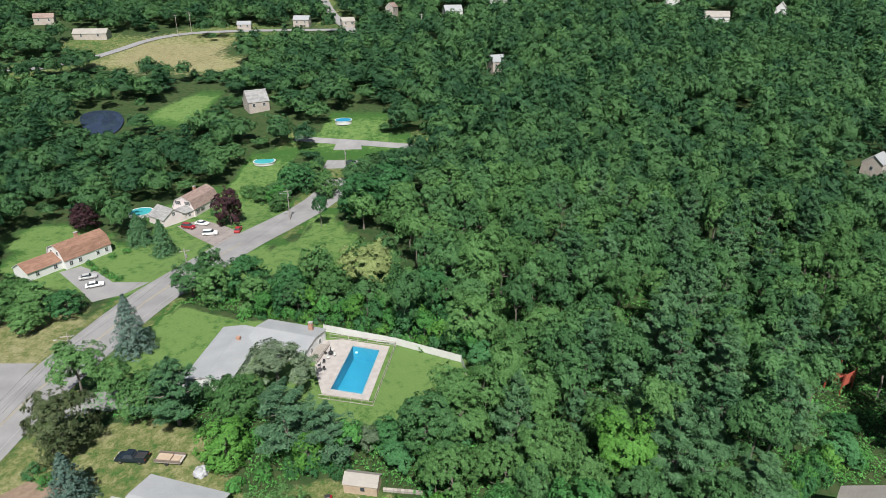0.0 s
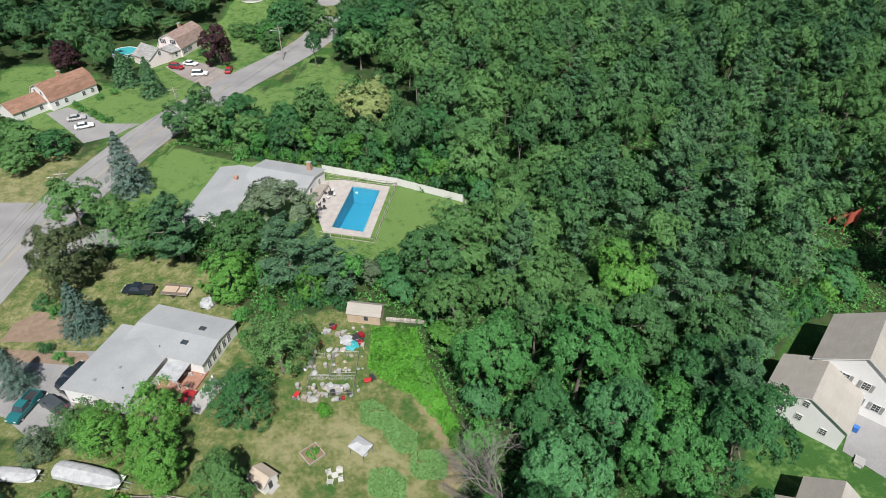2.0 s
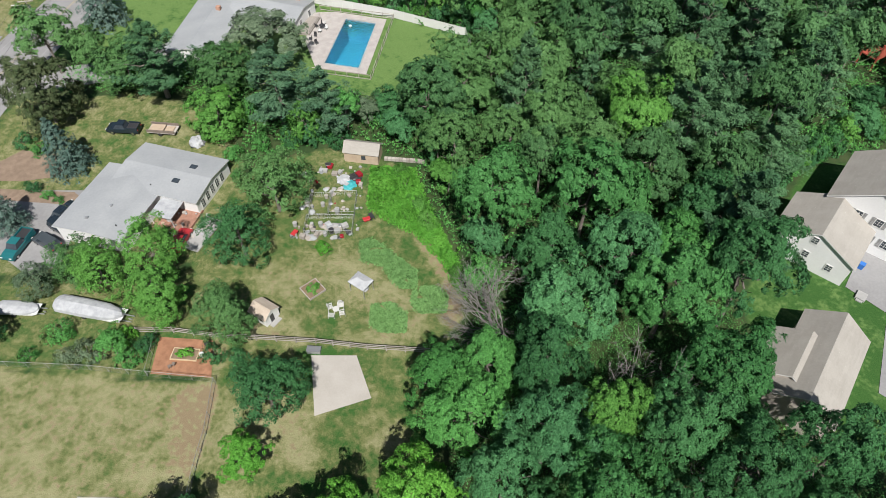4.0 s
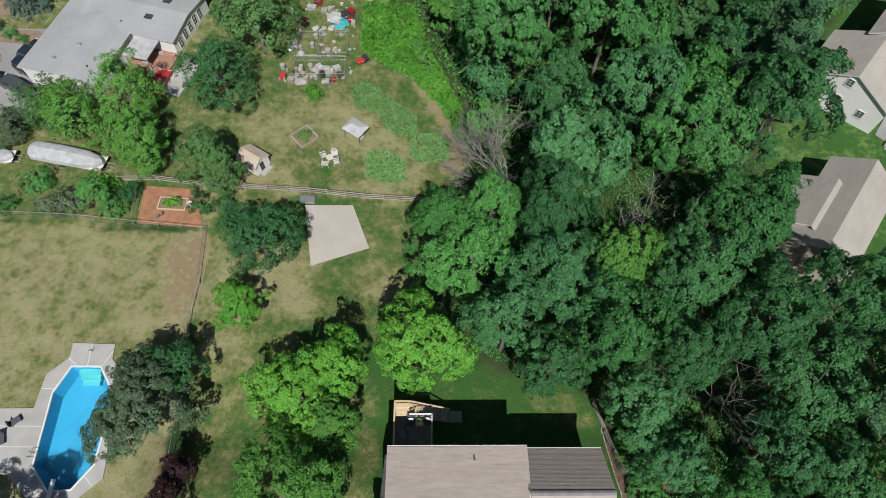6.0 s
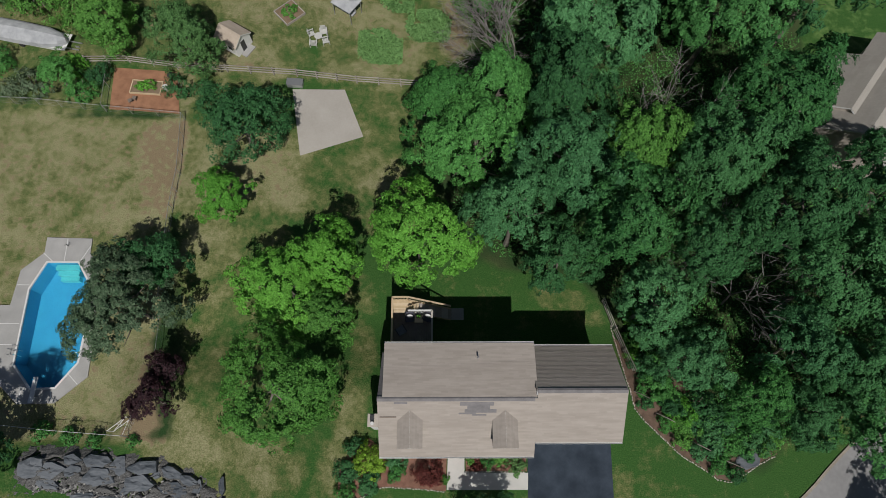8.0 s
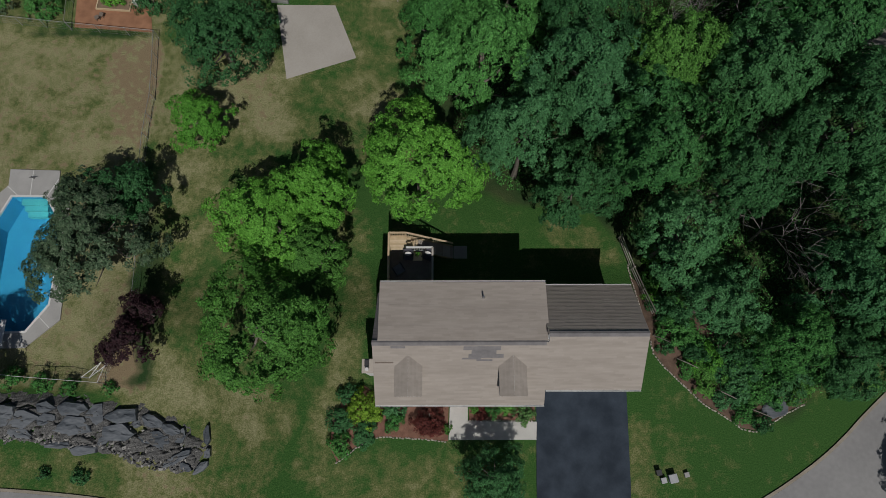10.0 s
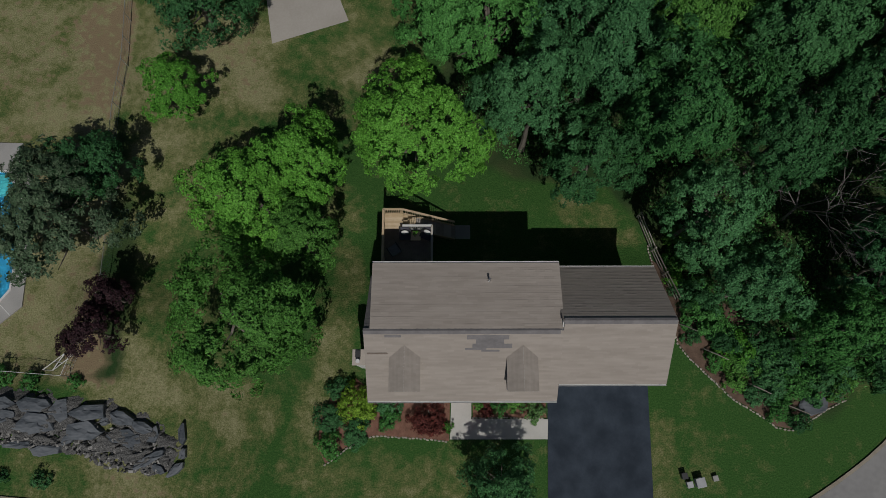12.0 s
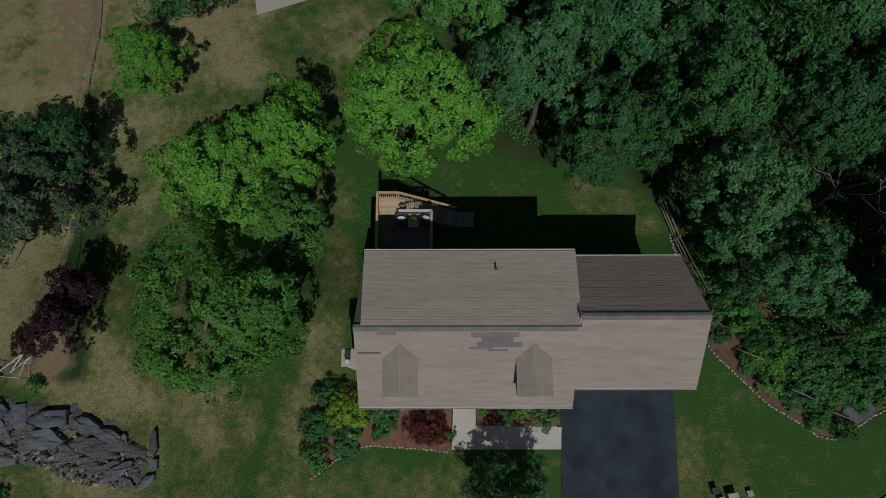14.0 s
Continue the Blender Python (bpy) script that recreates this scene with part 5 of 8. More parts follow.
for x0, x1, y, z in ((-6.0, 6.0, -4.26, EAVE), (6.05, 12.75, -3.26, G_EAVE), (-5.62, 6.05, 4.21, BACK), (6.1, 12.75, G_BACK_Y + 0.06, G_BACK)):
    bm = bmesh.new()
    prism(bm, [(y - 0.055, z - 0.13), (y + 0.055, z - 0.13), (y + 0.065, z - 0.015), (y + 0.045, z - 0.015), (y + 0.035, z - 0.10), (y - 0.035, z - 0.10), (y - 0.045, z - 0.015), (y - 0.065, z - 0.015)], "x", x0, x1)
    gut = part("gutter", bm, WHITE, home, "white metal gutter")
    bm = bmesh.new()
    k = x0 + 0.3
    while k < x1:
        box(bm, k - 0.012, k + 0.012, y - 0.07, y + 0.07, z - 0.018, z - 0.008)
        k += 0.75
    part("gutter_strap", bm, STEEL, gut)
# greyer rows of shingles under the ridge
for x0, x1, y0, y1 in ((0.2, 2.75, -0.62, -0.36), (0.75, 2.45, -0.86, -0.62), (0.55, 2.95, -1.10, -0.86), (0.1, 1.4, -1.20, -1.10), (1.1, 2.2, -1.30, -1.20), (-4.75, -3.75, -0.5, -0.36)):
    bm = bmesh.new()
    shingles(bm, *(Vector((x, y, EAVE + (y + 4.2) * S)) + Vector((0, -S, 1)).normalized() * 0.012 for x, y in ((x0, y0), (x1, y0), (x1, y1), (x0, y1))), 0.125, 5)
    part("shingle_patch", bm, CAP, home, "greyer rows of shingles")
# two gabled dormers
for dx in (-3.57, 3.62):
    y0, wide = -3.68, 0.95
    zb = EAVE + (y0 + 4.2) * S
    peak = zb + 2.28
    bm = bmesh.new()
    prism(bm, [(dx - wide + 0.1, zb - 0.15), (dx + wide - 0.1, zb - 0.15), (dx + wide - 0.1, zb + 1.66), (dx, peak - 0.14), (dx - wide + 0.1, zb + 1.66)], "y", y0 + 0.12, y0 + 1.9)
    dw = part("dormer", bm, SIDING, home, "white front-gabled dormer")
    window(home, face(dx, y0 + 0.11, zb + 0.85, 0), 0.8, 1.15)
    ev = zb + 1.70
    back_e, back_p = y0 + (ev - zb) / S, y0 + (peak - zb) / S
    for sgn in (-1, 1):
        a, b = (dx + sgn * wide, y0, ev), (dx + sgn * wide, back_e, ev)
        c, d = (dx, back_p, peak), (dx, y0, peak)
        bm = bmesh.new()
        slab(bm, *((a, b, c, d) if sgn > 0 else (b, a, d, c)), 0.09)
        sl = part("dormer_roof", bm, WHITE, home, "dormer roof slope")
        bm = bmesh.new()
        up = Vector((sgn * (peak - ev), 0, wide)).normalized() * 0.004
        pts = (a, b, c, d) if sgn > 0 else (b, a, d, c)
        shingles(bm, *(Vector(p) + up for p in pts), 0.15, 9 + sgn)
        me = bpy.data.meshes.new("shingles")
        bm.to_mesh(me)
        bm.free()
        me.materials.append(SHINGLE)
        new("shingles", me).parent = sl
# vent pipe, chimney box, front door, garage doors, rear windows
bm = bmesh.new()
rod(bm, (1.62, 3.0, BACK + 0.1), (1.62, 3.0, BACK + 0.75), 0.06, 0.06, 10)
rod(bm, (1.62, 3.0, BACK + 0.1), (1.62, 3.0, BACK + 0.26), 0.17, 0.08, 10)
part("vent_pipe", bm, CHROME, home, "white plumbing vent pipe")
bm = bmesh.new()
box(bm, -6.78, -6.12, -1.98, -1.15, -0.5, 4.6)
chim = part("chimney", bm, SIDING, home, "white boxed chimney beside the gable", 0.02)
bm = bmesh.new()
box(bm, -6.86, -6.04, -2.06, -1.07, 4.6, 4.70)
part("chimney_cap", bm, BEIGE, chim, "tan chimney cap", 0.02)
bm = bmesh.new()
rod(bm, (-6.48, -1.80, 4.70), (-6.48, -1.80, 4.96), 0.11, 0.11, 12)
rod(bm, (-6.48, -1.80, 4.95), (-6.48, -1.80, 5.02), 0.15, 0.12, 12)
part("flue", bm, WHITE, chim, "round metal flue")
bm = bmesh.new()
box(bm, -6.66, -6.34, -1.58, -1.16, 4.70, 4.86)
part("flue", bm, BLACK, chim, "dark square flue")
bm = bmesh.new()
box(bm, -0.15, 0.85, -3.92, -3.84, 0.25, 2.3)
door = part("door", bm, RED, home, "panelled front door")
bm = bmesh.new()
rod(bm, (0.75, -3.93, 1.2), (0.75, -3.99, 1.2), 0.03, 0.03, 8)
part("handle", bm, CHROME, door)
bm = bmesh.new()
prism(bm, [(0.35 + 0.55 * math.cos(a), -3.85 - 0.5 * math.sin(a)) for a in (math.pi * i / 10 for i in range(11))], "z", 2.5, 2.6)
part("door_hood", bm, SHINGLE_GREY, home, "small rounded hood over the door")
for gx in (7.7, 10.7):
    bm = bmesh.new()
    for k in range(4):
        box(bm, gx - 1.25, gx + 1.25, -2.95, -2.9, 0.05 + k * 0.55, 0.57 + k * 0.55)
    part("garage_door", bm, WHITE, home, "white panelled garage door")
for wx in (-4.3, -2.2, 2.2, 4.4):
    window(home, face(wx, -3.87, 1.65, 0), 0.95, 1.3)
for wx in (-1.0, 1.4, 3.6):
    window(home, face(wx, 3.79, 4.4, 180))
    window(home, face(wx, 3.79, 1.7, 180))
# thin dark strip across the left end of the front slope
bm = bmesh.new()
rod(bm, (-5.85, -1.4, EAVE + 2.8 * S + 0.03), (-4.6, -1.4, EAVE + 2.8 * S + 0.03), 0.055, 0.055, 6)
part("roof_strip", bm, DECK_DARK, home, "thin dark strip across the roof")

# deck, stairs and furniture behind the house
DZ = 0.85
deck = thing("deck", "raised deck with pale rails and a stair to the lawn", "deck", pose(HX, HY, 0.0, 0, 0, 0.5))
DX0, DX1, DY0, DY1, DYL = -5.45, -1.92, 3.8, 7.82, 9.02
# dark floor, pale landing: the house's shadow edge put into the board tones
k = DX0
while k < DX1 - 0.05:
    bm = bmesh.new()
    box(bm, k, min(k + 0.137, DX1), DY0, DY1, DZ - 0.04, DZ)
    part("board", bm, DECK_DARK, deck, "brown deck board, house shade put into its tone")
    k += 0.143
k = DY1 + 0.005
while k < DYL - 0.05:
    bm = bmesh.new()
    box(bm, DX0, -4.05, k, min(k + 0.137, DYL), DZ - 0.04, DZ + 0.004)
    part("board", bm, WOOD_PALE, deck, "landing board, sunlight put into its pale tone")
    k += 0.143
bm = bmesh.new()
for x in (DX0, DX1 - 0.15):
    box(bm, x, x + 0.12, DY0, DY1 if x > DX0 else DYL, DZ - 0.28, DZ - 0.045)
for y in (DY1 - 0.14, DYL - 0.12):
    box(bm, DX0, DX1 if y < DYL - 0.2 else -4.05, y, y + 0.1, DZ - 0.28, DZ - 0.045)
part("joists", bm, WOOD_GREY, deck)
for x, y in ((DX0 + 0.06, 5.6), (DX0 + 0.06, DYL - 0.06), (DX1 - 0.06, 5.6), (DX1 - 0.06, DY1 - 0.06), (-4.1, DYL - 0.06), (DX0 + 0.06, DY1)):
    bm = bmesh.new()
    box(bm, x - 0.06, x + 0.06, y - 0.06, y + 0.06, gz(x + HX, y + HY) - 0.1, DZ + 1.02)
    part("post", bm, WOOD_PALE, deck)


def railing(parent, p, q, cap, gap=0.13, high=0.98):
    p, q = Vector(p), Vector(q)
    d = q - p
    ang = math.atan2(d.y, d.x)
    flat = math.hypot(d.x, d.y)
    side = Vector((-math.sin(ang), math.cos(ang), 0)) * 0.075
    rails = []
    for lo, th in ((high, 0.045), (0.08, 0.05)):
        bm = bmesh.new()
        v = [bm.verts.new(pt) for pt in (p + Vector((0, 0, lo)) + side, p + Vector((0, 0, lo)) - side, q + Vector((0, 0, lo)) - side, q + Vector((0, 0, lo)) + side)]
        w = [bm.verts.new(x.co + Vector((0, 0, th))) for x in v]
        bm.faces.new(v[::-1])
        bm.faces.new(w)
        for i in range(4):
            bm.faces.new((v[i], v[(i + 1) % 4], w[(i + 1) % 4], w[i]))
        side = side * 0.35
        rails.append(part("rail", bm, cap, parent, "deck rail"))
    bm = bmesh.new()
    box(bm, -0.017, 0.017, -0.017, 0.017, 0.12, high)
    stick = finish(bm, "baluster", cap)
    n = int(flat / gap)
    for i in range(1, n):
        ob = new("baluster", stick)
        ob.parent = rails[0]
        ob.matrix_local = Matrix.Translation(p.lerp(q, i / n)) @ pose(0, 0, 0, 0, 0, math.degrees(ang))


railing(deck, (DX0 + 0.05, DY0, DZ), (DX0 + 0.05, DYL - 0.05, DZ), WOOD_PALE)
railing(deck, (DX0 + 0.05, DYL - 0.05, DZ), (-4.1, DYL - 0.05, DZ), WOOD_PALE)
railing(deck, (DX1 - 0.05, DY0, DZ), (DX1 - 0.05, DY1 - 0.05, DZ), WOOD_GREY)
railing(deck, (-4.05, DY1 - 0.05, DZ), (DX1 - 0.05, DY1 - 0.05, DZ), WHITE)
ST_X, ST_N = -4.05, 13
ST_END = ST_X + 0.29 * ST_N
foot = gz(ST_END + HX, 8.0 + HY) + 0.02
# top three treads pale, the rest darker: sun and shade put into their tone
for i in range(ST_N):
    bm = bmesh.new()
    z = DZ - (i + 1) * (DZ - foot) / (ST_N + 1)
    box(bm, ST_X + i * 0.29, ST_X + i * 0.29 + 0.31, DY1 + 0.12, DYL - 0.12, z - 0.04, z)
    part("tread", bm, WOOD_PALE if i < 3 else WOOD_GREY, deck)
for y in (DY1 + 0.08, DYL - 0.09):
    bm = bmesh.new()
    prism(bm, [(ST_X, DZ - 0.3), (ST_X, DZ), (ST_END, foot + 0.25), (ST_END, foot - 0.1), (ST_END - 0.3, foot - 0.1)], "y", y - 0.02, y + 0.02)
    part("stringer", bm, WOOD_PALE, deck)
railing(deck, (ST_X, DYL - 0.05, DZ), (ST_END, DYL - 0.05, foot + 0.1), WOOD_PALE, 0.16)
bm = bmesh.new()
box(bm, ST_END - HX + 0.85, ST_END - HX + 2.0, DY1 + 0.1, DYL, foot - 0.08, foot + 0.03)
part("stair_pad", bm, CONCRETE, deck, "concrete pad at the stair's foot")


def deck_chair(label, x, y, turn, fabric, pillow):
    c = thing("patio_chair", label, "chair", pose(x + HX, y + HY, DZ, 0, 0, turn), "chairs on the deck")
    bm = bmesh.new()
    box(bm, -0.33, 0.33, -0.33, 0.33, 0.24, 0.36)
    part("seat", bm, fabric, c, bevel=0.03)
    bm = bmesh.new()
    box(bm, -0.33, 0.33, 0.26, 0.40, 0.34, 0.86, pose(0, 0, 0, -8, 0, 0))
    part("backrest", bm, fabric, c, bevel=0.04)
    for sx in (-1, 1):
        bm = bmesh.new()
        box(bm, sx * 0.38 - 0.04, sx * 0.38 + 0.04, -0.34, 0.38, 0.52, 0.58)
        box(bm, sx * 0.38 - 0.03, sx * 0.38 + 0.03, -0.32, -0.26, 0.0, 0.52)
        box(bm, sx * 0.38 - 0.03, sx * 0.38 + 0.03, 0.30, 0.36, 0.0, 0.52)
        part("arm", bm, BLACK, c)
    if pillow:
        bm = bmesh.new()
        bmesh.ops.create_uvsphere(bm, u_segments=10, v_segments=7, radius=1)
        bmesh.ops.transform(bm, matrix=pose(0, 0.14, 0.62, -20, 0, 0) @ Matrix.Diagonal((0.29, 0.10, 0.24, 1)), verts=bm.verts[:])
        part("pillow", bm, WHITE, c, "white patterned cushion", smooth=True)


CUSH = mat("dark_cushion", (0.045, 0.045, 0.06), (0.07, 0.07, 0.09), 0.9, scale=0.3, fine=30)
deck_chair("dark patio chair with a white patterned cushion", -3.95, 7.2, 0, CUSH, True)
deck_chair("dark patio chair turned by a small table, white cushion", -2.42, 7.25, -22, CUSH, True)
deck_chair("dark low lounge chair on deck boards", -4.72, 6.15, 215, CHAIR, False)
tb = thing("patio_table", "small wooden patio table with a glass inset", "table", pose(-3.2 + HX, 7.15 + HY, DZ))
bm = bmesh.new()
box(bm, -0.36, 0.36, -0.34, 0.30, 0.42, 0.47)
part("tabletop", bm, WOOD_PALE, tb, bevel=0.01)
for sx in (-0.32, 0.32):
    for sy in (-0.30, 0.26):
        bm = bmesh.new()
        box(bm, sx - 0.025, sx + 0.025, sy - 0.025, sy + 0.025, 0, 0.42)
        part("leg", bm, BLACK, tb)
pot = thing("potted_plant", "green potted plant on a patio table", "plant", pose(-3.2 + HX, 7.28 + HY, DZ + 0.475))
bm = bmesh.new()
rod(bm, (0, 0, 0), (0, 0, 0.16), 0.08, 0.11, 10)
part("pot", bm, TAN, pot)
pv, pq = crown_broad(np.random.default_rng(8), 0.26, 0.45, 0.06, 160, 0.13, 8)
lf = new("foliage", mesh_np("foliage", pv, pq, LEAF["lime"]))
lf.parent = pot

# front walk, planting beds and stones
drape("path", [(0.2, 2.9), (1.55, 2.9), (1.55, 1.25), (6.75, 1.25), (6.68, -0.05), (0.1, -0.1)], WALKWAY, "pale concrete front walk with a corner", "path", 0.09, thick=0.08)
drape("planting_bed", [(-8.2, -1.7), (-6.9, -0.65), (-5.8, -0.1), (-5.0, 0.12), (-2.1, -0.02), (0.05, -0.2), (0.1, 2.95), (-5.2, 3.0), (-6.4, 3.9), (-7.6, 3.4), (-8.6, 1.4), (-8.8, -0.6)], BARK_CHIPS, "red-brown mulch bed with shrubs", "planting bed", 0.07)
drape("planting_bed_walk", [(1.65, 2.9), (6.6, 2.9), (6.65, 1.35), (1.65, 1.35)], BARK_CHIPS, "mulched bed between walk and wall", "planting bed", 0.075)
drape("planting_bed_wood", [(15.2, 13.0), (15.6, 9), (16.0, 6.5), (16.8, 5.4), (18.1, 4.1), (19.5, 2.7), (21.0, 1.8), (22.2, 0.9), (23.3, 0.7), (24.8, 1.5), (26.0, 2.2), (27.4, 2.8), (27.6, 3.6), (24.4, 3.6), (20.9, 4.6), (17.6, 7.6), (16.2, 12.0)], DARK_MULCH, "mulch strip under trees with a stone edge", "planting bed", 0.07)


def edging(line, size, group, seed):
    rng = random.Random(seed)
    rocks = []
    for s in range(4):
        bm = bmesh.new()
        bmesh.ops.create_icosphere(bm, subdivisions=1, radius=0.5)
        for v in bm.verts:
            v.co *= 1 + 0.22 * noise.noise(v.co * 2.3 + Vector((s * 7, 0, 0)))
        rocks.append(finish(bm, "stone", STONE))
    base = thing("stone_edging", "row of pale rough edging stones", "edging", Matrix.Identity(4), group)
    for (x0, y0), (x1, y1) in zip(line[:-1], line[1:]):
        n = max(1, int(math.hypot(x1 - x0, y1 - y0) / (size * 0.95)))
        for i in range(n):
            f = i / n
            x, y = x0 + (x1 - x0) * f + rng.uniform(-0.03, 0.03), y0 + (y1 - y0) * f + rng.uniform(-0.03, 0.03)
            ob = new("stone", rocks[rng.randrange(4)])
            ob.parent = base
            a = math.degrees(math.atan2(y1 - y0, x1 - x0)) + rng.uniform(-12, 12)
            ob.matrix_local = pose(x, y, gz(x, y) + 0.06, 0, 0, a) @ Matrix.Diagonal((size * rng.uniform(0.85, 1.15), size * 0.6, size * 0.5, 1))


edging([(-8.2, -1.8), (-6.8, -0.75), (-5.8, -0.15), (-5.0, 0.08), (-2.1, -0.06), (0.1, -0.25)], 0.24, "bed edgings", 1)
edging([(15.2, 14.0), (15.6, 9), (16.0, 6.4), (16.8, 5.3), (18.1, 4.0), (19.5, 2.6), (21.0, 1.7), (22.2, 0.8), (23.3, 0.6), (24.8, 1.4), (26.0, 2.1), (27.4, 2.7)], 0.24, "bed edgings", 2)
edging([(1.7, 1.3), (4.0, 1.32), (6.6, 1.3)], 0.22, "bed edgings", 3)
for label, leaf, x, y, R, H, seed in (
        ("lime-yellow rounded shrub against the house", "yellow", -6.4, 2.3, 1.5, 1.7, 1), ("lime-yellow lower shrub beside a taller one", "yellow", -5.7, 1.4, 1.0, 0.9, 4), ("bluish green spreading shrub in mulch", "blue", -4.1, 2.0, 1.0, 1.0, 2),
        ("fresh green spreading shrub in mulch", "maple", -4.0, 1.2, 0.95, 0.8, 5),
        ("deep red weeping maple in a mulch bed", "red", -1.25, 1.25, 1.45, 1.4, 3), ("small rounded green box shrub", "fresh", -0.02, 0.75, 0.5, 0.6, 4),
        ("small rounded green box shrub by the door", "fresh", 2.0, 2.2, 0.5, 0.6, 5), ("green shrub beside the walk", "maple", 3.5, 2.1, 0.8, 0.8, 1),
        ("dark red shrub beside the walk", "red", 2.6, 1.8, 0.6, 0.6, 3), ("bright green shrub under the eave", "fresh", 4.4, 2.3, 0.75, 0.7, 2),
        ("fountain-shaped pale green grass clump", "crop", 5.8, 1.8, 0.95, 0.9, 2), ("dark green shrub at the bed's corner", "dark", -6.4, 0.5, 1.3, 0.9, 4),
        ("green shrub beside the house corner", "dark", -7.5, 3.2, 1.1, 0.9, 5), ("low green shrub by edging stones", "maple", -7.9, -0.5, 1.15, 1.2, 1), ("dark spreading shrub in a corner bed", "dark", -8.2, 1.3, 1.2, 0.9, 3)):
    bush(label, leaf, x, y, R, H, seed, 2600)
for i, (x, y, r) in enumerate(((17.2, 12.8, 1.3), (17.9, 9.3, 1.5), (19.6, 6.2, 1.5), (21.9, 4.4, 1.4), (24.6, 3.8, 1.3), (21.2, 6.6, 1.8), (16.6, 10.9, 0.9), (26.9, 5.0, 1.5), (18.7, 7.6, 1.3), (23.2, 5.6, 1.6), (17.3, 14.6, 1.2), (20.6, 5.0, 1.0), (25.8, 4.6, 1.2))):
    bush("leafy undergrowth shrub along a stone edge", ("maple", "dark", "lime", "blue")[i % 4], x, y, r, r * 1.1, i % 5, 2400, group="shrubs along the wood")
bm = bmesh.new()
bmesh.ops.create_icosphere(bm, subdivisions=3, radius=1)
for v in bm.verts:
    v.co *= 1 + 0.25 * noise.noise(v.co * 1.4)
    v.co.z = min(v.co.z, 0.45)
solid("boulder", bm, ROCK, "flat-topped grey boulder in a mulch bed", "rock", m=pose(25.0, 2.3, gz(25, 2.3), 0, 0, 15) @ Matrix.Diagonal((1.15, 0.65, 0.6, 1)))
# shrubs that hang over the stone edge, and pale leaning saplings stripped of leaves
for i, (x, y, r) in enumerate(((16.9, 6.9, 0.8), (18.3, 5.2, 0.9), (19.6, 3.9, 1.0), (20.8, 2.9, 0.9), (22.4, 1.9, 1.1), (23.6, 1.3, 1.0), (24.2, 3.4, 1.0), (26.2, 3.6, 1.2), (21.9, 3.4, 1.1))):
    bush("leafy shrub hanging over a stone edge", ("dark", "maple", "fresh", "blue", "maple")[i % 5], x, y, r, r * 1.15, i % 5, 2400, group="shrubs along the wood")
for x0, y0, x1, y1 in ((20.6, 3.6, 21.3, 3.0), (22.4, 2.4, 23.7, 1.7), (18.1, 5.8, 18.7, 5.2), (16.4, 7.6, 16.8, 7.1)):
    bm = bmesh.new()
    a, b = Vector((x0 - 0.3, y0 + 0.25, gz(x0, y0) + 0.1)), Vector((x1, y1, gz(x1, y1) + 1.7))
    tube(bm, [a, a.lerp(b, 0.5) + Vector((0, 0, 0.12)), b], [0.055, 0.045, 0.03], 7)
    solid("birch_pole", bm, STONE, "pale bare birch stem leaning out of a wood", "birch stem", "leaning birch stems")
# utility boxes on the front lawn
for x, y, w, h, mm in ((15.6, -2.3, 0.36, 0.4, BLACK), (15.95, -2.85, 0.36, 0.3, TARP), (16.6, -2.7, 0.55, 0.5, TARP), (17.7, -2.45, 0.32, 0.22, CONCRETE)):
    u = thing("utility_box", "small utility box standing on the front lawn", "utility box", pose(x, y, gz(x, y), 0, 0, 12), "utility boxes")
    bm = bmesh.new()
    box(bm, -w / 2, w / 2, -w / 2, w / 2, 0, h)
    part("housing", bm, mm, u, bevel=0.03)
    bm = bmesh.new()
    box(bm, -w * 0.56, w * 0.56, -w * 0.56, w * 0.56, h, h + 0.05)
    part("lid", bm, mm, u, bevel=0.015)


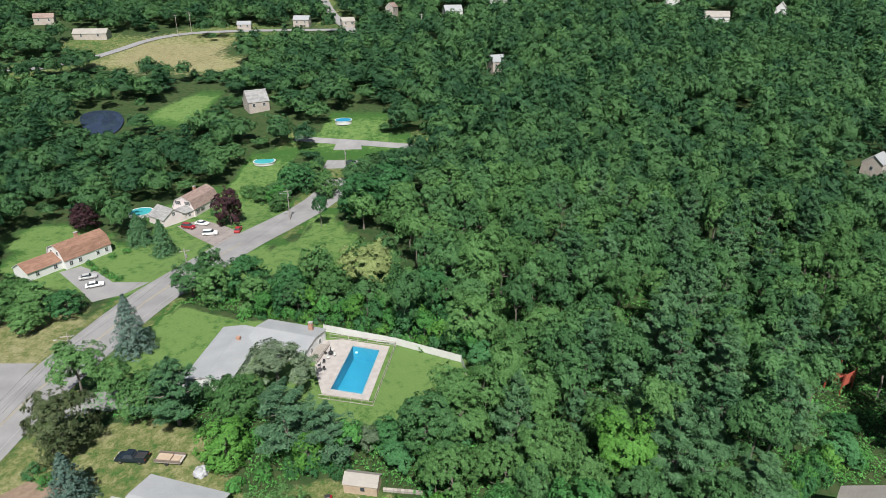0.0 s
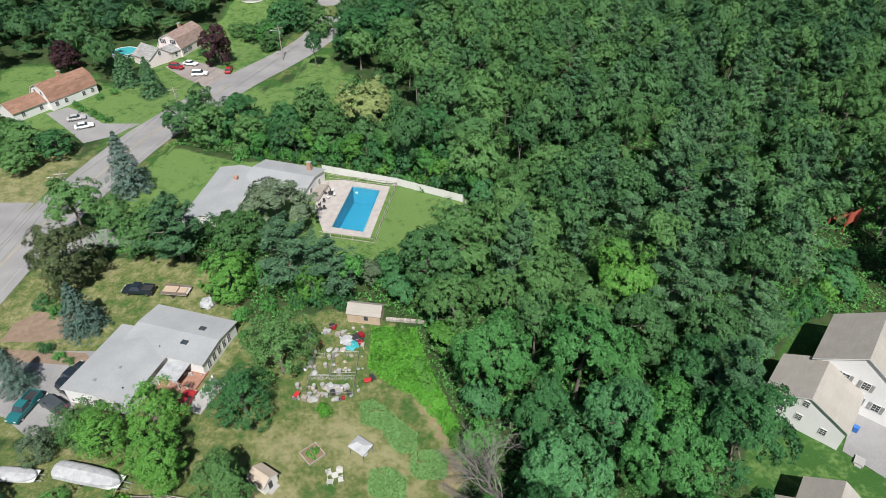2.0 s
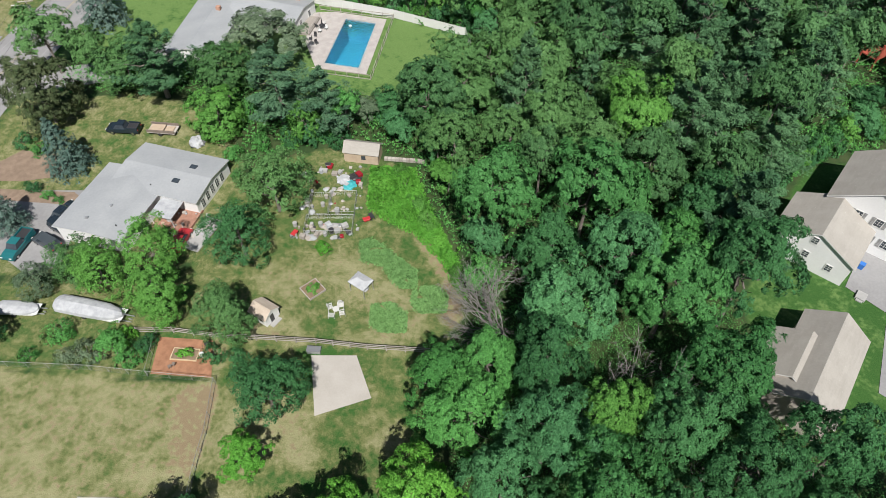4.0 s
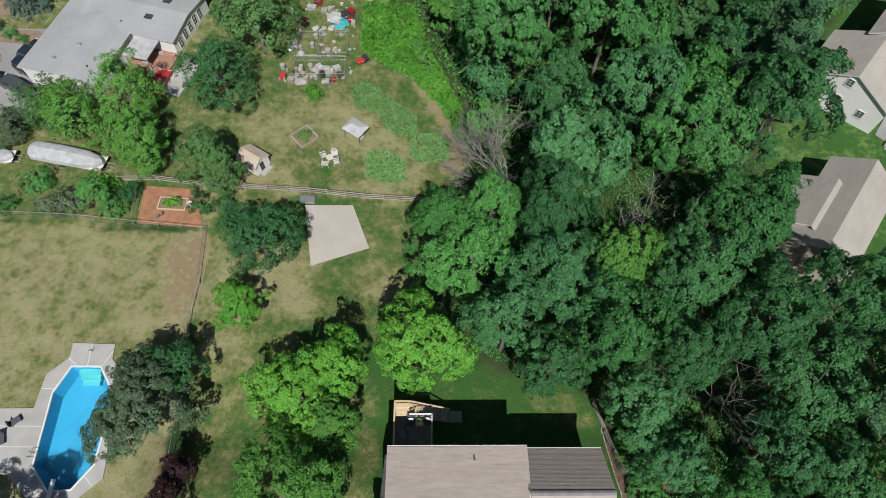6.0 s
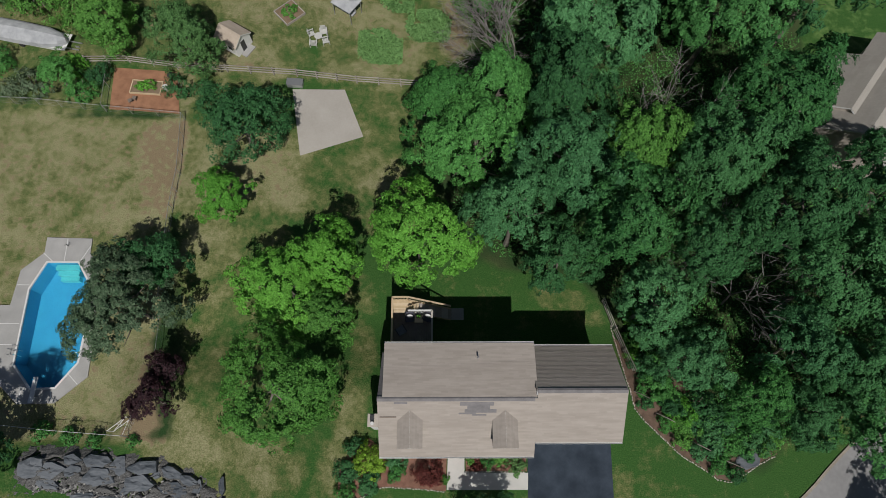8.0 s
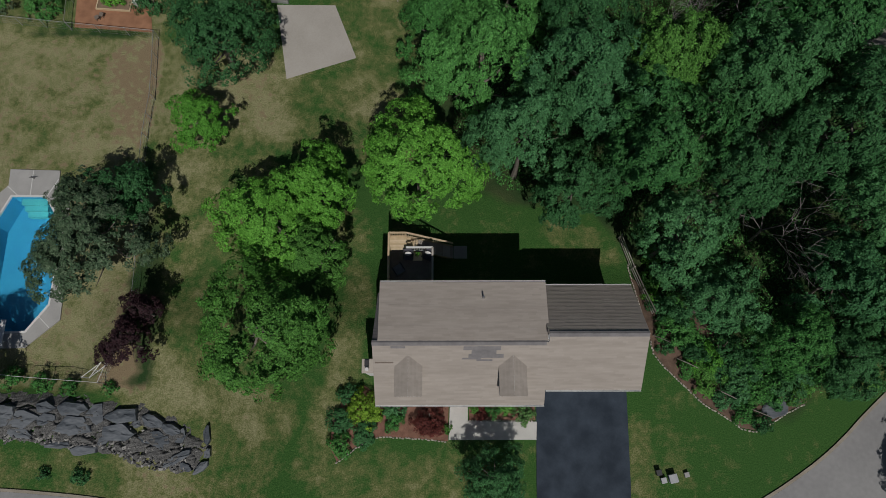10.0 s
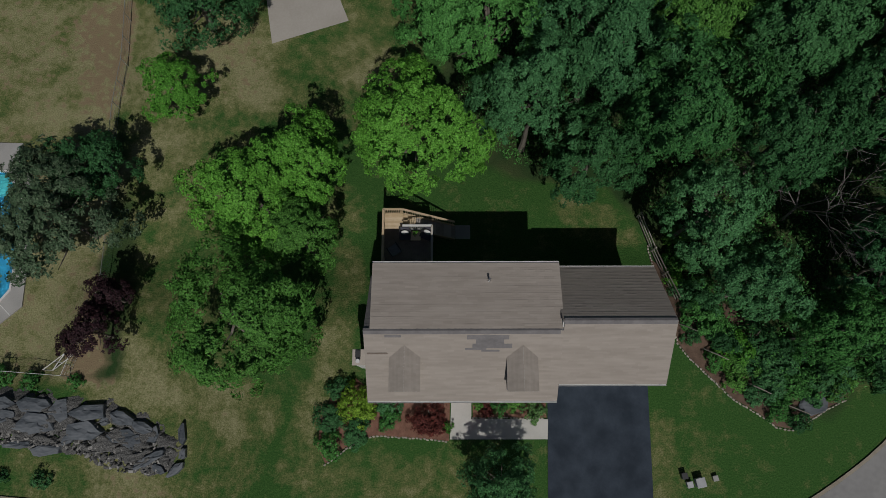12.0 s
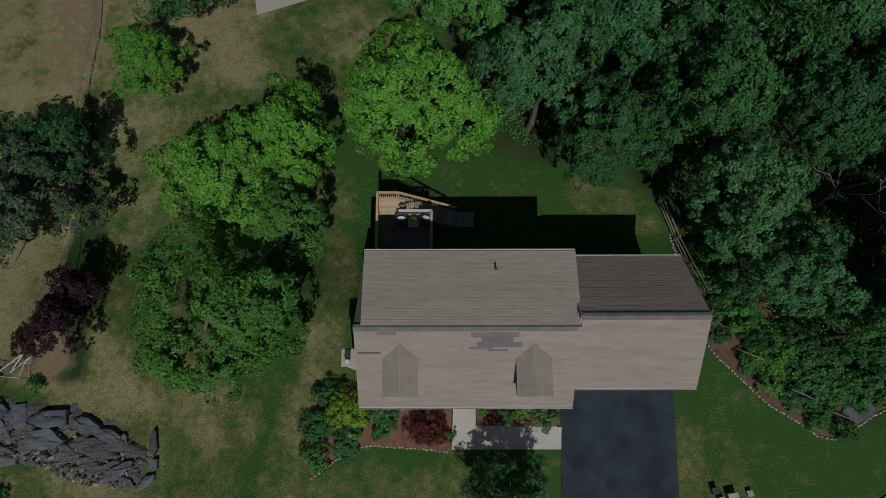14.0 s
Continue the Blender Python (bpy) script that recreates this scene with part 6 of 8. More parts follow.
# ---- neighbouring houses ----
def gable_house(label, x, y, turn, L, W, eave, ridge, roof, wall, wins=(), seed=1, over=0.35, gambrel=0.0, course=0.3, z=None, owner=None, name="house", local=None, tab=(0.8, 2.2), win_w=0.9, win_h=1.2, shutters=None, chimney=None):
    """A gabled block, ridge along its local x. wins: (face, along, height) with face f, b (long sides), l, r (gable ends)."""
    z = gz(x, y) if z is None else z
    if owner is None:
        owner = thing(name, label, "house", pose(x, y, z, 0, 0, turn))
        at = Matrix.Identity(4)
    else:
        at = local
    h, e = W / 2, eave
    prof = [(-h, eave), (0, ridge), (h, eave)]
    if gambrel:
        prof = [(-h, eave), (-h + W * 0.16, eave + (ridge - eave) * gambrel), (0, ridge), (h - W * 0.16, eave + (ridge - eave) * gambrel), (h, eave)]
    bm = bmesh.new()
    vs = prism(bm, [(-h, -0.8)] + [(py, pz - 0.06) for py, pz in prof] + [(h, -0.8)], "x", -L / 2, L / 2)
    bmesh.ops.transform(bm, matrix=at, verts=vs)
    part("wall", bm, wall, owner, "house walls")
    k = len(prof) - 1
    for i in range(k):
        (y0, z0), (y1, z1) = prof[i], prof[i + 1]
        dy, dz = y1 - y0, z1 - z0
        n = math.hypot(dy, dz)
        if i == 0:
            y0, z0 = y0 - dy / n * over, z0 - dz / n * over
        if i == k - 1:
            y1, z1 = y1 + dy / n * over, z1 + dz / n * over
        X = L / 2 + over * 0.8
        if z1 > z0:
            pts = ((-X, y0, z0), (X, y0, z0), (X, y1, z1), (-X, y1, z1))
        else:
            pts = ((X, y1, z1), (-X, y1, z1), (-X, y0, z0), (X, y0, z0))
        roof_part(owner, *(at @ Vector(p) for p in pts), roof, course=course, seed=seed + i, tab=tab)
    for f, a, hz_ in wins:
        m = {"f": face(a, -h - 0.03, hz_, 0), "b": face(a, h + 0.03, hz_, 180), "l": face(-L / 2 - 0.03, a, hz_, -90), "r": face(L / 2 + 0.03, a, hz_, 90)}[f]
        window(owner, at @ m, win_w, win_h, shutters=shutters)
    if chimney:
        bm = bmesh.new()
        cx, cy, top = chimney
        box(bm, cx - 0.45, cx + 0.45, cy - 0.35, cy + 0.35, eave, top, at)
        ch = part("chimney", bm, BRICK, owner, "red brick chimney")
        bm = bmesh.new()
        box(bm, cx - 0.52, cx + 0.52, cy - 0.42, cy + 0.42, top, top + 0.12, at)
        part("chimney_cap", bm, CONCRETE, ch)
    return owner


def rel(x, y, turn, x2, y2, turn2, dz=0.0):
    return pose(x, y, 0, 0, 0, turn).inverted() @ pose(x2, y2, dz, 0, 0, turn2)


def plain_part(owner, name, material, boxes, label="", bevel=0.0):
    bm = bmesh.new()
    for b in boxes:
        box(bm, *b)
    return part(name, bm, material, owner, label, bevel)


# white house at the wood's edge, with its garage wing
wh = gable_house("white clapboard two-storey house with grey and tan shingles", 59.6, 60.8, 50, 11.2, 11.0, 6.2, 9.9, SHINGLE_TAN, SIDING,
                 [("l", -1.2, 5.2), ("l", 1.4, 5.2), ("l", -3.4, 2.4), ("l", -1.0, 2.4), ("f", -3, 4.8), ("f", 1, 4.8), ("f", 4, 4.8), ("f", -3, 2), ("f", 4, 2)], 31, shutters=SHINGLE_GREY)
gable_house("", 0, 0, 0, 8.8, 10.2, 3.9, 6.6, SHINGLE_TAN, SIDING, [("l", -2.8, 1.9), ("l", 2.8, 2.5), ("l", 0.3, 5.1), ("l", 0.4, 2.4)], 33, owner=wh,
            local=rel(59.6, 60.8, 50, 50.6, 56.0, 50), win_w=0.75, win_h=1.0)
plain_part(wh, "step", CONCRETE, [(-14.6, -13.2, -4.6, -3.4, -0.3, 0.35), (-14.9, -14.6, -4.4, -3.6, -0.3, 0.15)], "concrete side step")
for bx, by, mm in ((55.6, 52.3, BLUE), (54.9, 52.9, mat("teal_plastic", (0.05, 0.22, 0.20), (0.04, 0.18, 0.17), 0.5))):
    bn = thing("wheelie_bin", "plastic wheeled bin standing by a garage wall", "bin", pose(bx, by, gz(bx, by), 0, 0, 50), "bins by the garage")
    bm = bmesh.new()
    prism(bm, [(-0.26, 0.08), (0.26, 0.08), (0.33, 0.95), (-0.33, 0.95)], "y", -0.3, 0.3)
    part("bin_body", bm, mm, bn, bevel=0.02)
    bm = bmesh.new()
    box(bm, -0.35, 0.35, -0.34, 0.36, 0.95, 1.02)
    part("lid", bm, mm, bn, bevel=0.015)
# tan-roofed house beside it
th = gable_house("tan-shingled house half hidden by trees", 41.9, 35.4, 52, 13.2, 6.9, 4.0, 6.4, SHINGLE_TAN, BEIGE, [("r", -1.5, 2.2), ("r", 1.5, 2.2), ("f", 0, 2)], 35)
gable_house("", 0, 0, 0, 6.8, 6.4, 3.6, 5.7, SHINGLE_TAN, BEIGE, [("l", 0, 2)], 37, owner=th, local=rel(41.9, 35.4, 52, 39.5, 35.9, 52))
# ranch house with a pale roof
ranch = gable_house("long low ranch house with pale grey metal roof", -48.9, 65.0, 75, 13.4, 10.6, 3.0, 3.4, PALE_ROOF, SIDING, [("l", -2, 1.4), ("l", 2, 1.4)], 41, course=2.4, tab=(6, 9))
gable_house("", 0, 0, 0, 14.4, 9.3, 3.1, 3.7, PALE_ROOF, SIDING, [("r", -3.2, 1.5), ("r", -1.8, 1.7), ("r", -0.4, 1.8), ("r", 1.0, 1.8), ("r", 2.4, 1.7)], 43, owner=ranch,
            local=rel(-48.9, 65.0, 75, -42.5, 71.0, -16), course=2.4, tab=(6, 9), win_w=0.8, win_h=1.5)
RM = rel(-48.9, 65.0, 75, -42.5, 71.0, -16)
for sx, sy in ((3.4, 1.6), (2.4, -1.8)):
    bm = bmesh.new()
    zt = 3.7 - abs(sy) * 0.6 / 4.65
    box(bm, sx - 0.55, sx + 0.55, sy - 0.4, sy + 0.4, zt - 0.2, zt + 0.12, RM)
    part("skylight", bm, GLASS, ranch, "dark roof skylight")
for sx, sy in ((-4.5, 1.4), (-1.5, -0.6)):
    bm = bmesh.new()
    box(bm, sx - 0.2, sx + 0.2, sy - 0.2, sy + 0.2, 2.8, 3.6)
    part("roof_vent", bm, STEEL, ranch, "square metal roof vent", 0.03)
for sx, sy in ((-4.6, -3.4), (4.0, -3.6)):
    bm = bmesh.new()
    rod(bm, (sx, sy, 2.6), (sx, sy, 3.4), 0.07, 0.09, 8)
    part("roof_vent", bm, BLACK, ranch)
porch = thing("porch", "covered side porch with a red deck and clutter", "porch", pose(-40.9, 63.8, gz(-40.9, 63.8), 0, 0, -14))
plain_part(porch, "deck_floor", mat("red_deck_paint", (0.24, 0.12, 0.085), (0.32, 0.18, 0.13), 0.8, scale=0.6), [(-1.9, 3.9, -2.6, 2.4, 0, 0.5)])
plain_part(porch, "porch_roof", TARP, [(-1.9, 1.7, -2.0, 2.6, 2.3, 2.42)], "pale flat porch roof")
for px_, py_ in ((-1.8, -1.9), (1.6, -1.9), (1.6, 2.4)):
    plain_part(porch, "post", WHITE, [(px_ - 0.06, px_ + 0.06, py_ - 0.06, py_ + 0.06, 0.5, 2.3)])
rng = random.Random(21)
for i in range(26):
    x, y = -42.2 + rng.uniform(0, 7.2), 59.6 + rng.uniform(0, 4.8)
    s = rng.uniform(0.25, 0.7)
    bm = bmesh.new()
    box(bm, -s / 2, s / 2, -s * 0.35, s * 0.35, 0, s * rng.uniform(0.4, 1.0))
    solid("storage_box", bm, rng.choice((TARP, WOOD_GREY, TAN, WOOD_GREY, CONCRETE, STEEL)), "odd box of stored things in a side yard", "box", "side yard clutter", bevel=0.04,
          m=pose(x, y, gz(x, y) + (0.5 if y > 61.4 and x < -37.2 else 0.0), 0, 0, rng.uniform(0, 180)))
bm = bmesh.new()
prism(bm, [(-1.4, -3.2), (1.4, -3.2), (1.4, 3.2), (-1.4, 3.2)], "z", 0.0, 0.16)
solid("patio_slab", bm, CONCRETE, "pale concrete patio slab beside the porch", "slab", m=pose(-35.6, 60.6, gz(-35.6, 60.6) + 0.02, 0, 0, -20))
# house with the long pool
ph = gable_house("single-storey house with a pale grey roof beside a pool", -46.4, 111.6, 84, 19.5, 9.4, 2.9, 3.7, PALE_ROOF, SIDING, [("f", -4, 1.5), ("f", 2, 1.5), ("l", 0, 1.5)], 45, course=1.2, tab=(3, 6))
gable_house("", 0, 0, 0, 14.5, 9.6, 3.0, 3.9, PALE_ROOF, SIDING, [("f", 3, 1.5), ("f", 0, 1.5), ("r", -2, 1.5), ("r", 2, 1.5)], 47, owner=ph,
            local=rel(-46.4, 111.6, 84, -35.2, 118.4, -17), course=1.2, tab=(3, 6), chimney=(4.6, 3.2, 5.2))
bm = bmesh.new()
box(bm, 4.0, 4.8, -1.4, -0.6, 3.2, 4.2)
part("roof_vent", bm, BRICK, ph, "square brown roof vent")
# gambrel houses across the road
og = gable_house("white gambrel house with an orange-brown roof", -107.0, 166.0, 60, 14.0, 8.6, 2.9, 6.8, SHINGLE_ORANGE, SIDING,
                 [("f", -5.4, 1.5), ("f", -2.7, 1.5), ("f", 2.7, 1.5), ("f", 5.4, 1.5), ("l", -1.4, 4.4), ("l", 1.4, 4.4)], 49, gambrel=0.66, chimney=(0.5, 0.9, 7.7))
gable_house("", 0, 0, 0, 10.0, 7.2, 2.6, 4.6, SHINGLE_ORANGE, SIDING, [("f", -2.5, 1.4), ("f", 2.5, 1.4)], 51, owner=og, local=rel(-107.0, 166.0, 60, -113.6, 156.6, 60))
lv = gable_house("pale pinkish gambrel house with a brown roof", -87.4, 206.5, 75, 14.0, 8.6, 2.9, 7.0, SHINGLE_BROWN, LAVENDER,
                 [("f", -5.2, 1.5), ("f", -2.6, 1.5), ("f", 2.6, 1.5), ("f", 5.2, 1.5), ("l", -1.8, 4.6), ("l", 1.8, 4.6), ("l", -1.8, 1.6), ("l", 1.8, 1.6)], 53, gambrel=0.66, chimney=(1.5, 0.9, 7.8), shutters=BLACK)
gable_house("", 0, 0, 0, 8.5, 8.0, 2.7, 5.3, SHINGLE_GREY, LAVENDER, [("r", 0, 3.6)], 55, owner=lv, local=rel(-87.4, 206.5, 75, -93.0, 194.6, -35))
gable_house("", 0, 0, 0, 5.0, 5.0, 2.6, 4.2, SHINGLE_GREY, LAVENDER, [("f", 0, 1.5)], 57, owner=lv, local=rel(-87.4, 206.5, 75, -88.6, 198.4, 60))
# far houses on the hill
ROOFS = {"SHINGLE_TAN": SHINGLE_TAN, "PALE_ROOF": PALE_ROOF, "SHINGLE_BROWN": SHINGLE_BROWN, "SHINGLE_GREY": SHINGLE_GREY, "WHITE": WHITE, "BEIGE": BEIGE, "SIDING": SIDING, "BRICK": BRICK}
for label, x, y, turn, L, W, e, r, roof, wall in FAR_HOUSES:
    roof, wall = ROOFS[roof], ROOFS[wall]
    gable_house(label, x, y, turn, L, W, e, r, roof, wall, [("f", -L * 0.25, e * 0.65), ("f", L * 0.25, e * 0.65), ("l", 0, e * 0.65), ("r", 0, e * 0.65)], course=0.8, tab=(2, 4), win_w=1.1, win_h=1.5)


# ---- pools ----
def pool(label, poly, deck_poly, level, liner, deck_mat, deep=1.6, deck_label="concrete pool deck", coping=0.35, water=WATER):
    p = thing("swimming_pool", label, "pool", pose(0, 0, level))
    n = len(poly)
    c = Vector((sum(q[0] for q in poly) / n, sum(q[1] for q in poly) / n))
    bm = bmesh.new()
    top = [bm.verts.new((*q, 0.02)) for q in poly]
    low = [bm.verts.new((*(c + (Vector(q) - c) * 0.97), -deep)) for q in poly]
    for i in range(n):
        j = (i + 1) % n
        bm.faces.new((top[i], top[j], low[j], low[i]))
    bm.faces.new(low)
    part("basin", bm, liner, p, "blue pool liner")
    bm = bmesh.new()
    bm.faces.new([bm.verts.new((*q, -0.14)) for q in poly])
    w = part("water", bm, water, p, "clear rippled water")
    w.visible_shadow = False
    bm = bmesh.new()
    for k, (lo, hi) in enumerate(((0.0, 0.05),)):
        inner = [c + (Vector(q) - c) * 0.995 for q in poly]
        outer = []
        for i in range(n):
            a, b, d = Vector(poly[i - 1]), Vector(poly[i]), Vector(poly[(i + 1) % n])
            t = ((b - a).normalized() + (d - b).normalized()).normalized()
            o = Vector((t.y, -t.x))
            if o.dot(b - c) < 0:
                o = -o
            outer.append(b + o * coping)
        vi, vo = [bm.verts.new((*q, hi)) for q in inner], [bm.verts.new((*q, hi)) for q in outer]
        wi, wo = [bm.verts.new((*q, hi - 0.16)) for q in inner], [bm.verts.new((*q, hi - 0.06)) for q in outer]
        for i in range(n):
            j = (i + 1) % n
            bm.faces.new((vi[i], vi[j], vo[j], vo[i]))
            bm.faces.new((vi[i], wi[i], wi[j], vi[j]))
            bm.faces.new((vo[i], vo[j], wo[j], wo[i]))
    part("coping", bm, WHITE if coping < 0.3 else CONCRETE, p, "pale pool coping")
    # the deck round it, cut along the pool's edge
    bm = bmesh.new()
    outer = [bm.verts.new((*q, 0)) for q in deck_poly]
    inner = [bm.verts.new((*q, 0)) for q in poly]
    eo = [bm.edges.new((outer[i], outer[(i + 1) % len(outer)])) for i in range(len(outer))]
    ei = [bm.edges.new((inner[i], inner[(i + 1) % n])) for i in range(n)]
    bmesh.ops.triangle_fill(bm, edges=eo + ei, use_beauty=True)
    skirt = bmesh.ops.extrude_edge_only(bm, edges=eo)["geom"]
    for v in skirt:
        if isinstance(v, bmesh.types.BMVert):
            v.co.z -= 0.7
    part("pool_deck", bm, deck_mat, p, deck_label)
    return p


PAVE = mat("pinkish_paving", (0.31, 0.285, 0.27), (0.40, 0.37, 0.35), 0.85, scale=1.2, fine=3)
pool_a = pool("long rectangular in-ground pool with bright blue water", POOL_1,
              [(-27.5, 120.2), (-22.9, 120.6), (-12.0, 117.7), (-14.6, 98.7), (-24.2, 100.7), (-27.4, 109.5)], gz(-18, 109) + 0.12, LINER_DEEP, PAVE, 1.7, "pinkish paved pool terrace")
pool_b = pool("long octagonal in-ground pool with deep blue water", POOL_2,
              [(-39.5, 22.9), (-35.0, 22.8), (-34.9, 21.2), (-33.7, 19.9), (-32.9, 11.5), (-32.8, 9.3), (-35.4, 6.9), (-38.7, 6.8), (-42.0, 9.6), (-47, 10), (-47, 15.9), (-41.5, 16.0), (-41.3, 19.5), (-39.4, 21.3)], -3.78, LINER, CONCRETE, 1.45, coping=0.16)
for a, b in (((-39.5, 21.3), (-38.4, 20.4)), ((-35.0, 22.0), (-35.8, 20.3)), ((-41.3, 18.0), (-40.1, 18.0)), ((-47, 14.2), (-40.2, 14.2)), ((-47, 12.2), (-40.2, 12.2)), ((-32.9, 11.5), (-34.4, 11.5)), ((-33.6, 8.6), (-34.6, 9.5)), ((-38.6, 8.4), (-38.7, 6.8)), ((-36.0, 8.2), (-35.6, 6.9)), ((-37.4, 22.8), (-37.3, 20.4))):
    a, b = Vector(a), Vector(b)
    d = (b - a).normalized() * 0.03
    s = Vector((-d.y, d.x))
    bm = bmesh.new()
    bm.faces.new([bm.verts.new((*q, 0.006)) for q in (a + s, a - s, b - s, b + s)])
    part("deck_joint", bm, WHITE, pool_b, "pale joint strip between slabs")
bm = bmesh.new()
box(bm, -37.42, -36.98, 6.85, 9.2, 0.45, 0.52, pose(0, 0, 0))
bd = part("diving_board", bm, WHITE, pool_b, "white diving board", 0.02)
bm = bmesh.new()
box(bm, -37.5, -36.9, 6.9, 7.4, 0.0, 0.45)
part("board_stand", bm, STEEL, bd)
for sy in (11.2, 11.7):
    bm = bmesh.new()
    rod(bm, (-40.35, sy, 0), (-40.3, sy, 0.7), 0.025)
    rod(bm, (-40.3, sy, 0.7), (-39.75, sy, 0.65), 0.025)
    rod(bm, (-39.75, sy, 0.65), (-39.7, sy, -0.5), 0.025)
    part("ladder_rail", bm, CHROME, pool_b, "chrome pool ladder rail")
for k in range(3):
    bm = bmesh.new()
    box(bm, -38.2 + k * 0.12, -35.9 - k * 0.12, 20.1 - 0.45 * (k + 1), 20.2, -0.9 - k * 0.3, -0.35 - k * 0.3)
    part("pool_step", bm, LINER_AQUA, pool_b, "pale blue pool step")
bm = bmesh.new()
rod(bm, (-37.2, 22.0, -3.78), (-37.15, 22.0, -3.2), 0.03, 0.03)
rod(bm, (-37.5, 22.0, -3.5), (-36.9, 22.0, -3.45), 0.025, 0.025)
solid("hose_reel", bm, BLACK, "dark hose reel on the pool deck", "hose reel")
# above-ground pools further off
for label, x, y, r, liner, zl in (("round above-ground pool with turquoise water", -104.5, 200.5, 4.0, LINER_AQUA, 1.2), ("small oval turquoise pool behind hedges", -74.5, 250.5, 4.4, LINER_AQUA, 0.6),
                                  ("round blue above-ground pool on a lawn", -46.4, 287.6, 3.9, LINER, 1.2)):
    p = thing("round_pool", label, "pool", pose(x, y, gz(x, y)))
    bm = bmesh.new()
    rod(bm, (0, 0, -0.4), (0, 0, zl), r, r, 28)
    part("pool_wall", bm, WHITE, p, "pale pool wall")
    bm = bmesh.new()
    rod(bm, (0, 0, zl - 0.02), (0, 0, zl + 0.03), r * 0.95, r * 0.95, 28)
    part("water_surface", bm, liner, p, "pool water")
    bm = bmesh.new()
    for i in range(28):
        a0, a1 = 6.2832 * i / 28, 6.2832 * (i + 1) / 28
        pts = [(rr * math.cos(a), rr * math.sin(a)) for rr, a in ((r * 0.95, a0), (r * 1.05, a0), (r * 1.05, a1), (r * 0.95, a1))]
        prism(bm, pts, "z", zl, zl + 0.08)
    part("rim", bm, WHITE, p)


# ---- fences ----
def fence(name, label, line, posts, rails, high, post_mat, rail_mat, panel=None, wire=False, post_r=0.05, group=""):
    base = thing(name, label, "fence", Matrix.Identity(4), group)
    for (x0, y0), (x1, y1) in zip(line[:-1], line[1:]):
        n = max(1, round(math.hypot(x1 - x0, y1 - y0) / posts))
        ang = math.degrees(math.atan2(y1 - y0, x1 - x0))
        for i in range(n):
            xa, ya, xb, yb = (x0 + (x1 - x0) * i / n, y0 + (y1 - y0) * i / n, x0 + (x1 - x0) * (i + 1) / n, y0 + (y1 - y0) * (i + 1) / n)
            za, zb = gz(xa, ya), gz(xb, yb)
            bm = bmesh.new()
            if wire:
                rod(bm, (xa, ya, za - 0.2), (xa, ya, za + high + 0.04), post_r, post_r, 6)
            else:
                box(bm, -post_r, post_r, -post_r, post_r, -0.2, high + 0.08, pose(xa, ya, za, 0, 0, ang))
            part("post", bm, post_mat, base)
            for f in rails:
                bm = bmesh.new()
                if wire:
                    rod(bm, (xa, ya, za + high * f), (xb, yb, zb + high * f), 0.022, 0.022, 5)
                else:
                    s = Vector((-(yb - ya), xb - xa, 0)).normalized() * 0.022
                    pa, pb = Vector((xa, ya, za + high * f)), Vector((xb, yb, zb + high * f))
                    v = [bm.verts.new(q) for q in (pa - s, pb - s, pb + s, pa + s)]
                    w = [bm.verts.new(q.co + Vector((0, 0, -0.13))) for q in v]
                    bm.faces.new(v)
                    bm.faces.new(w[::-1])
                    for k in range(4):
                        bm.faces.new((v[k], w[k], w[(k + 1) % 4], v[(k + 1) % 4]))
                part("rail", bm, rail_mat, base)
            if wire:
                bm = bmesh.new()
                L = math.hypot(xb - xa, yb - ya)
                m = int(L / 0.28)
                for k in range(1, m):
                    q = k / m
                    rod(bm, (xa + (xb - xa) * q, ya + (yb - ya) * q, za + (zb - za) * q + 0.03), (xa + (xb - xa) * q, ya + (yb - ya) * q, za + (zb - za) * q + high), 0.006, 0.006, 3)
                for k in range(4):
                    rod(bm, (xa, ya, za + high * (k + 0.5) / 4), (xb, yb, zb + high * (k + 0.5) / 4), 0.006, 0.006, 3)
                tagged(part("wire_mesh", bm, rail_mat, base), kind="stuff")
            if panel:
                bm = bmesh.new()
                L = math.hypot(xb - xa, yb - ya)
                dx, dy = (xb - xa) / L, (yb - ya) / L
                box(bm, 0.07, L - 0.07, -0.02, 0.02, 0.08, high, Matrix(((dx, -dy, 0, xa), (dy, dx, 0, ya), (0, 0, 1, min(za, zb)), (0, 0, 0, 1))))
                part("panel", bm, panel, base)
    return base


fence("rail_fence", "weathered grey post-and-rail fence with pale rails", [(-39.6, 43.6), (-35.0, 43.7), (-29.6, 42.9), (-24.1, 42.6), (-16.4, 42.1), (-9.8, 41.3), (-2.6, 40.8), (2.0, 40.3)], 2.4, (1.0, 0.68, 0.36), 1.25, WOOD_GREY, WOOD_GREY, post_r=0.06)
fence("chain_link_fence", "grey chain-link fence round a pool yard", [(-62, 39.0), (-43.7, 38.2), (-36.4, 37.4), (-27.9, 36.6), (-27.4, 30.0), (-27.5, 26.0), (-27.3, 17.0), (-26.2, 9.0)], 2.6, (1.0,), 1.3, STEEL, STEEL, wire=True, post_r=0.035)
fence("chain_link_fence", "wire fence on two sides of a mulch court", [(-36.5, 37.6), (-36.9, 43.3)], 2.6, (1.0,), 1.3, STEEL, STEEL, wire=True, post_r=0.035)
fence("pipe_fence", "low white-railed wire fence above a rock ledge", [(-40, 5.0), (-34.8, 4.5), (-27.6, 4.0), (-26.2, 9.0)], 2.4, (1.0,), 1.2, STEEL, WHITE, wire=True, post_r=0.03)
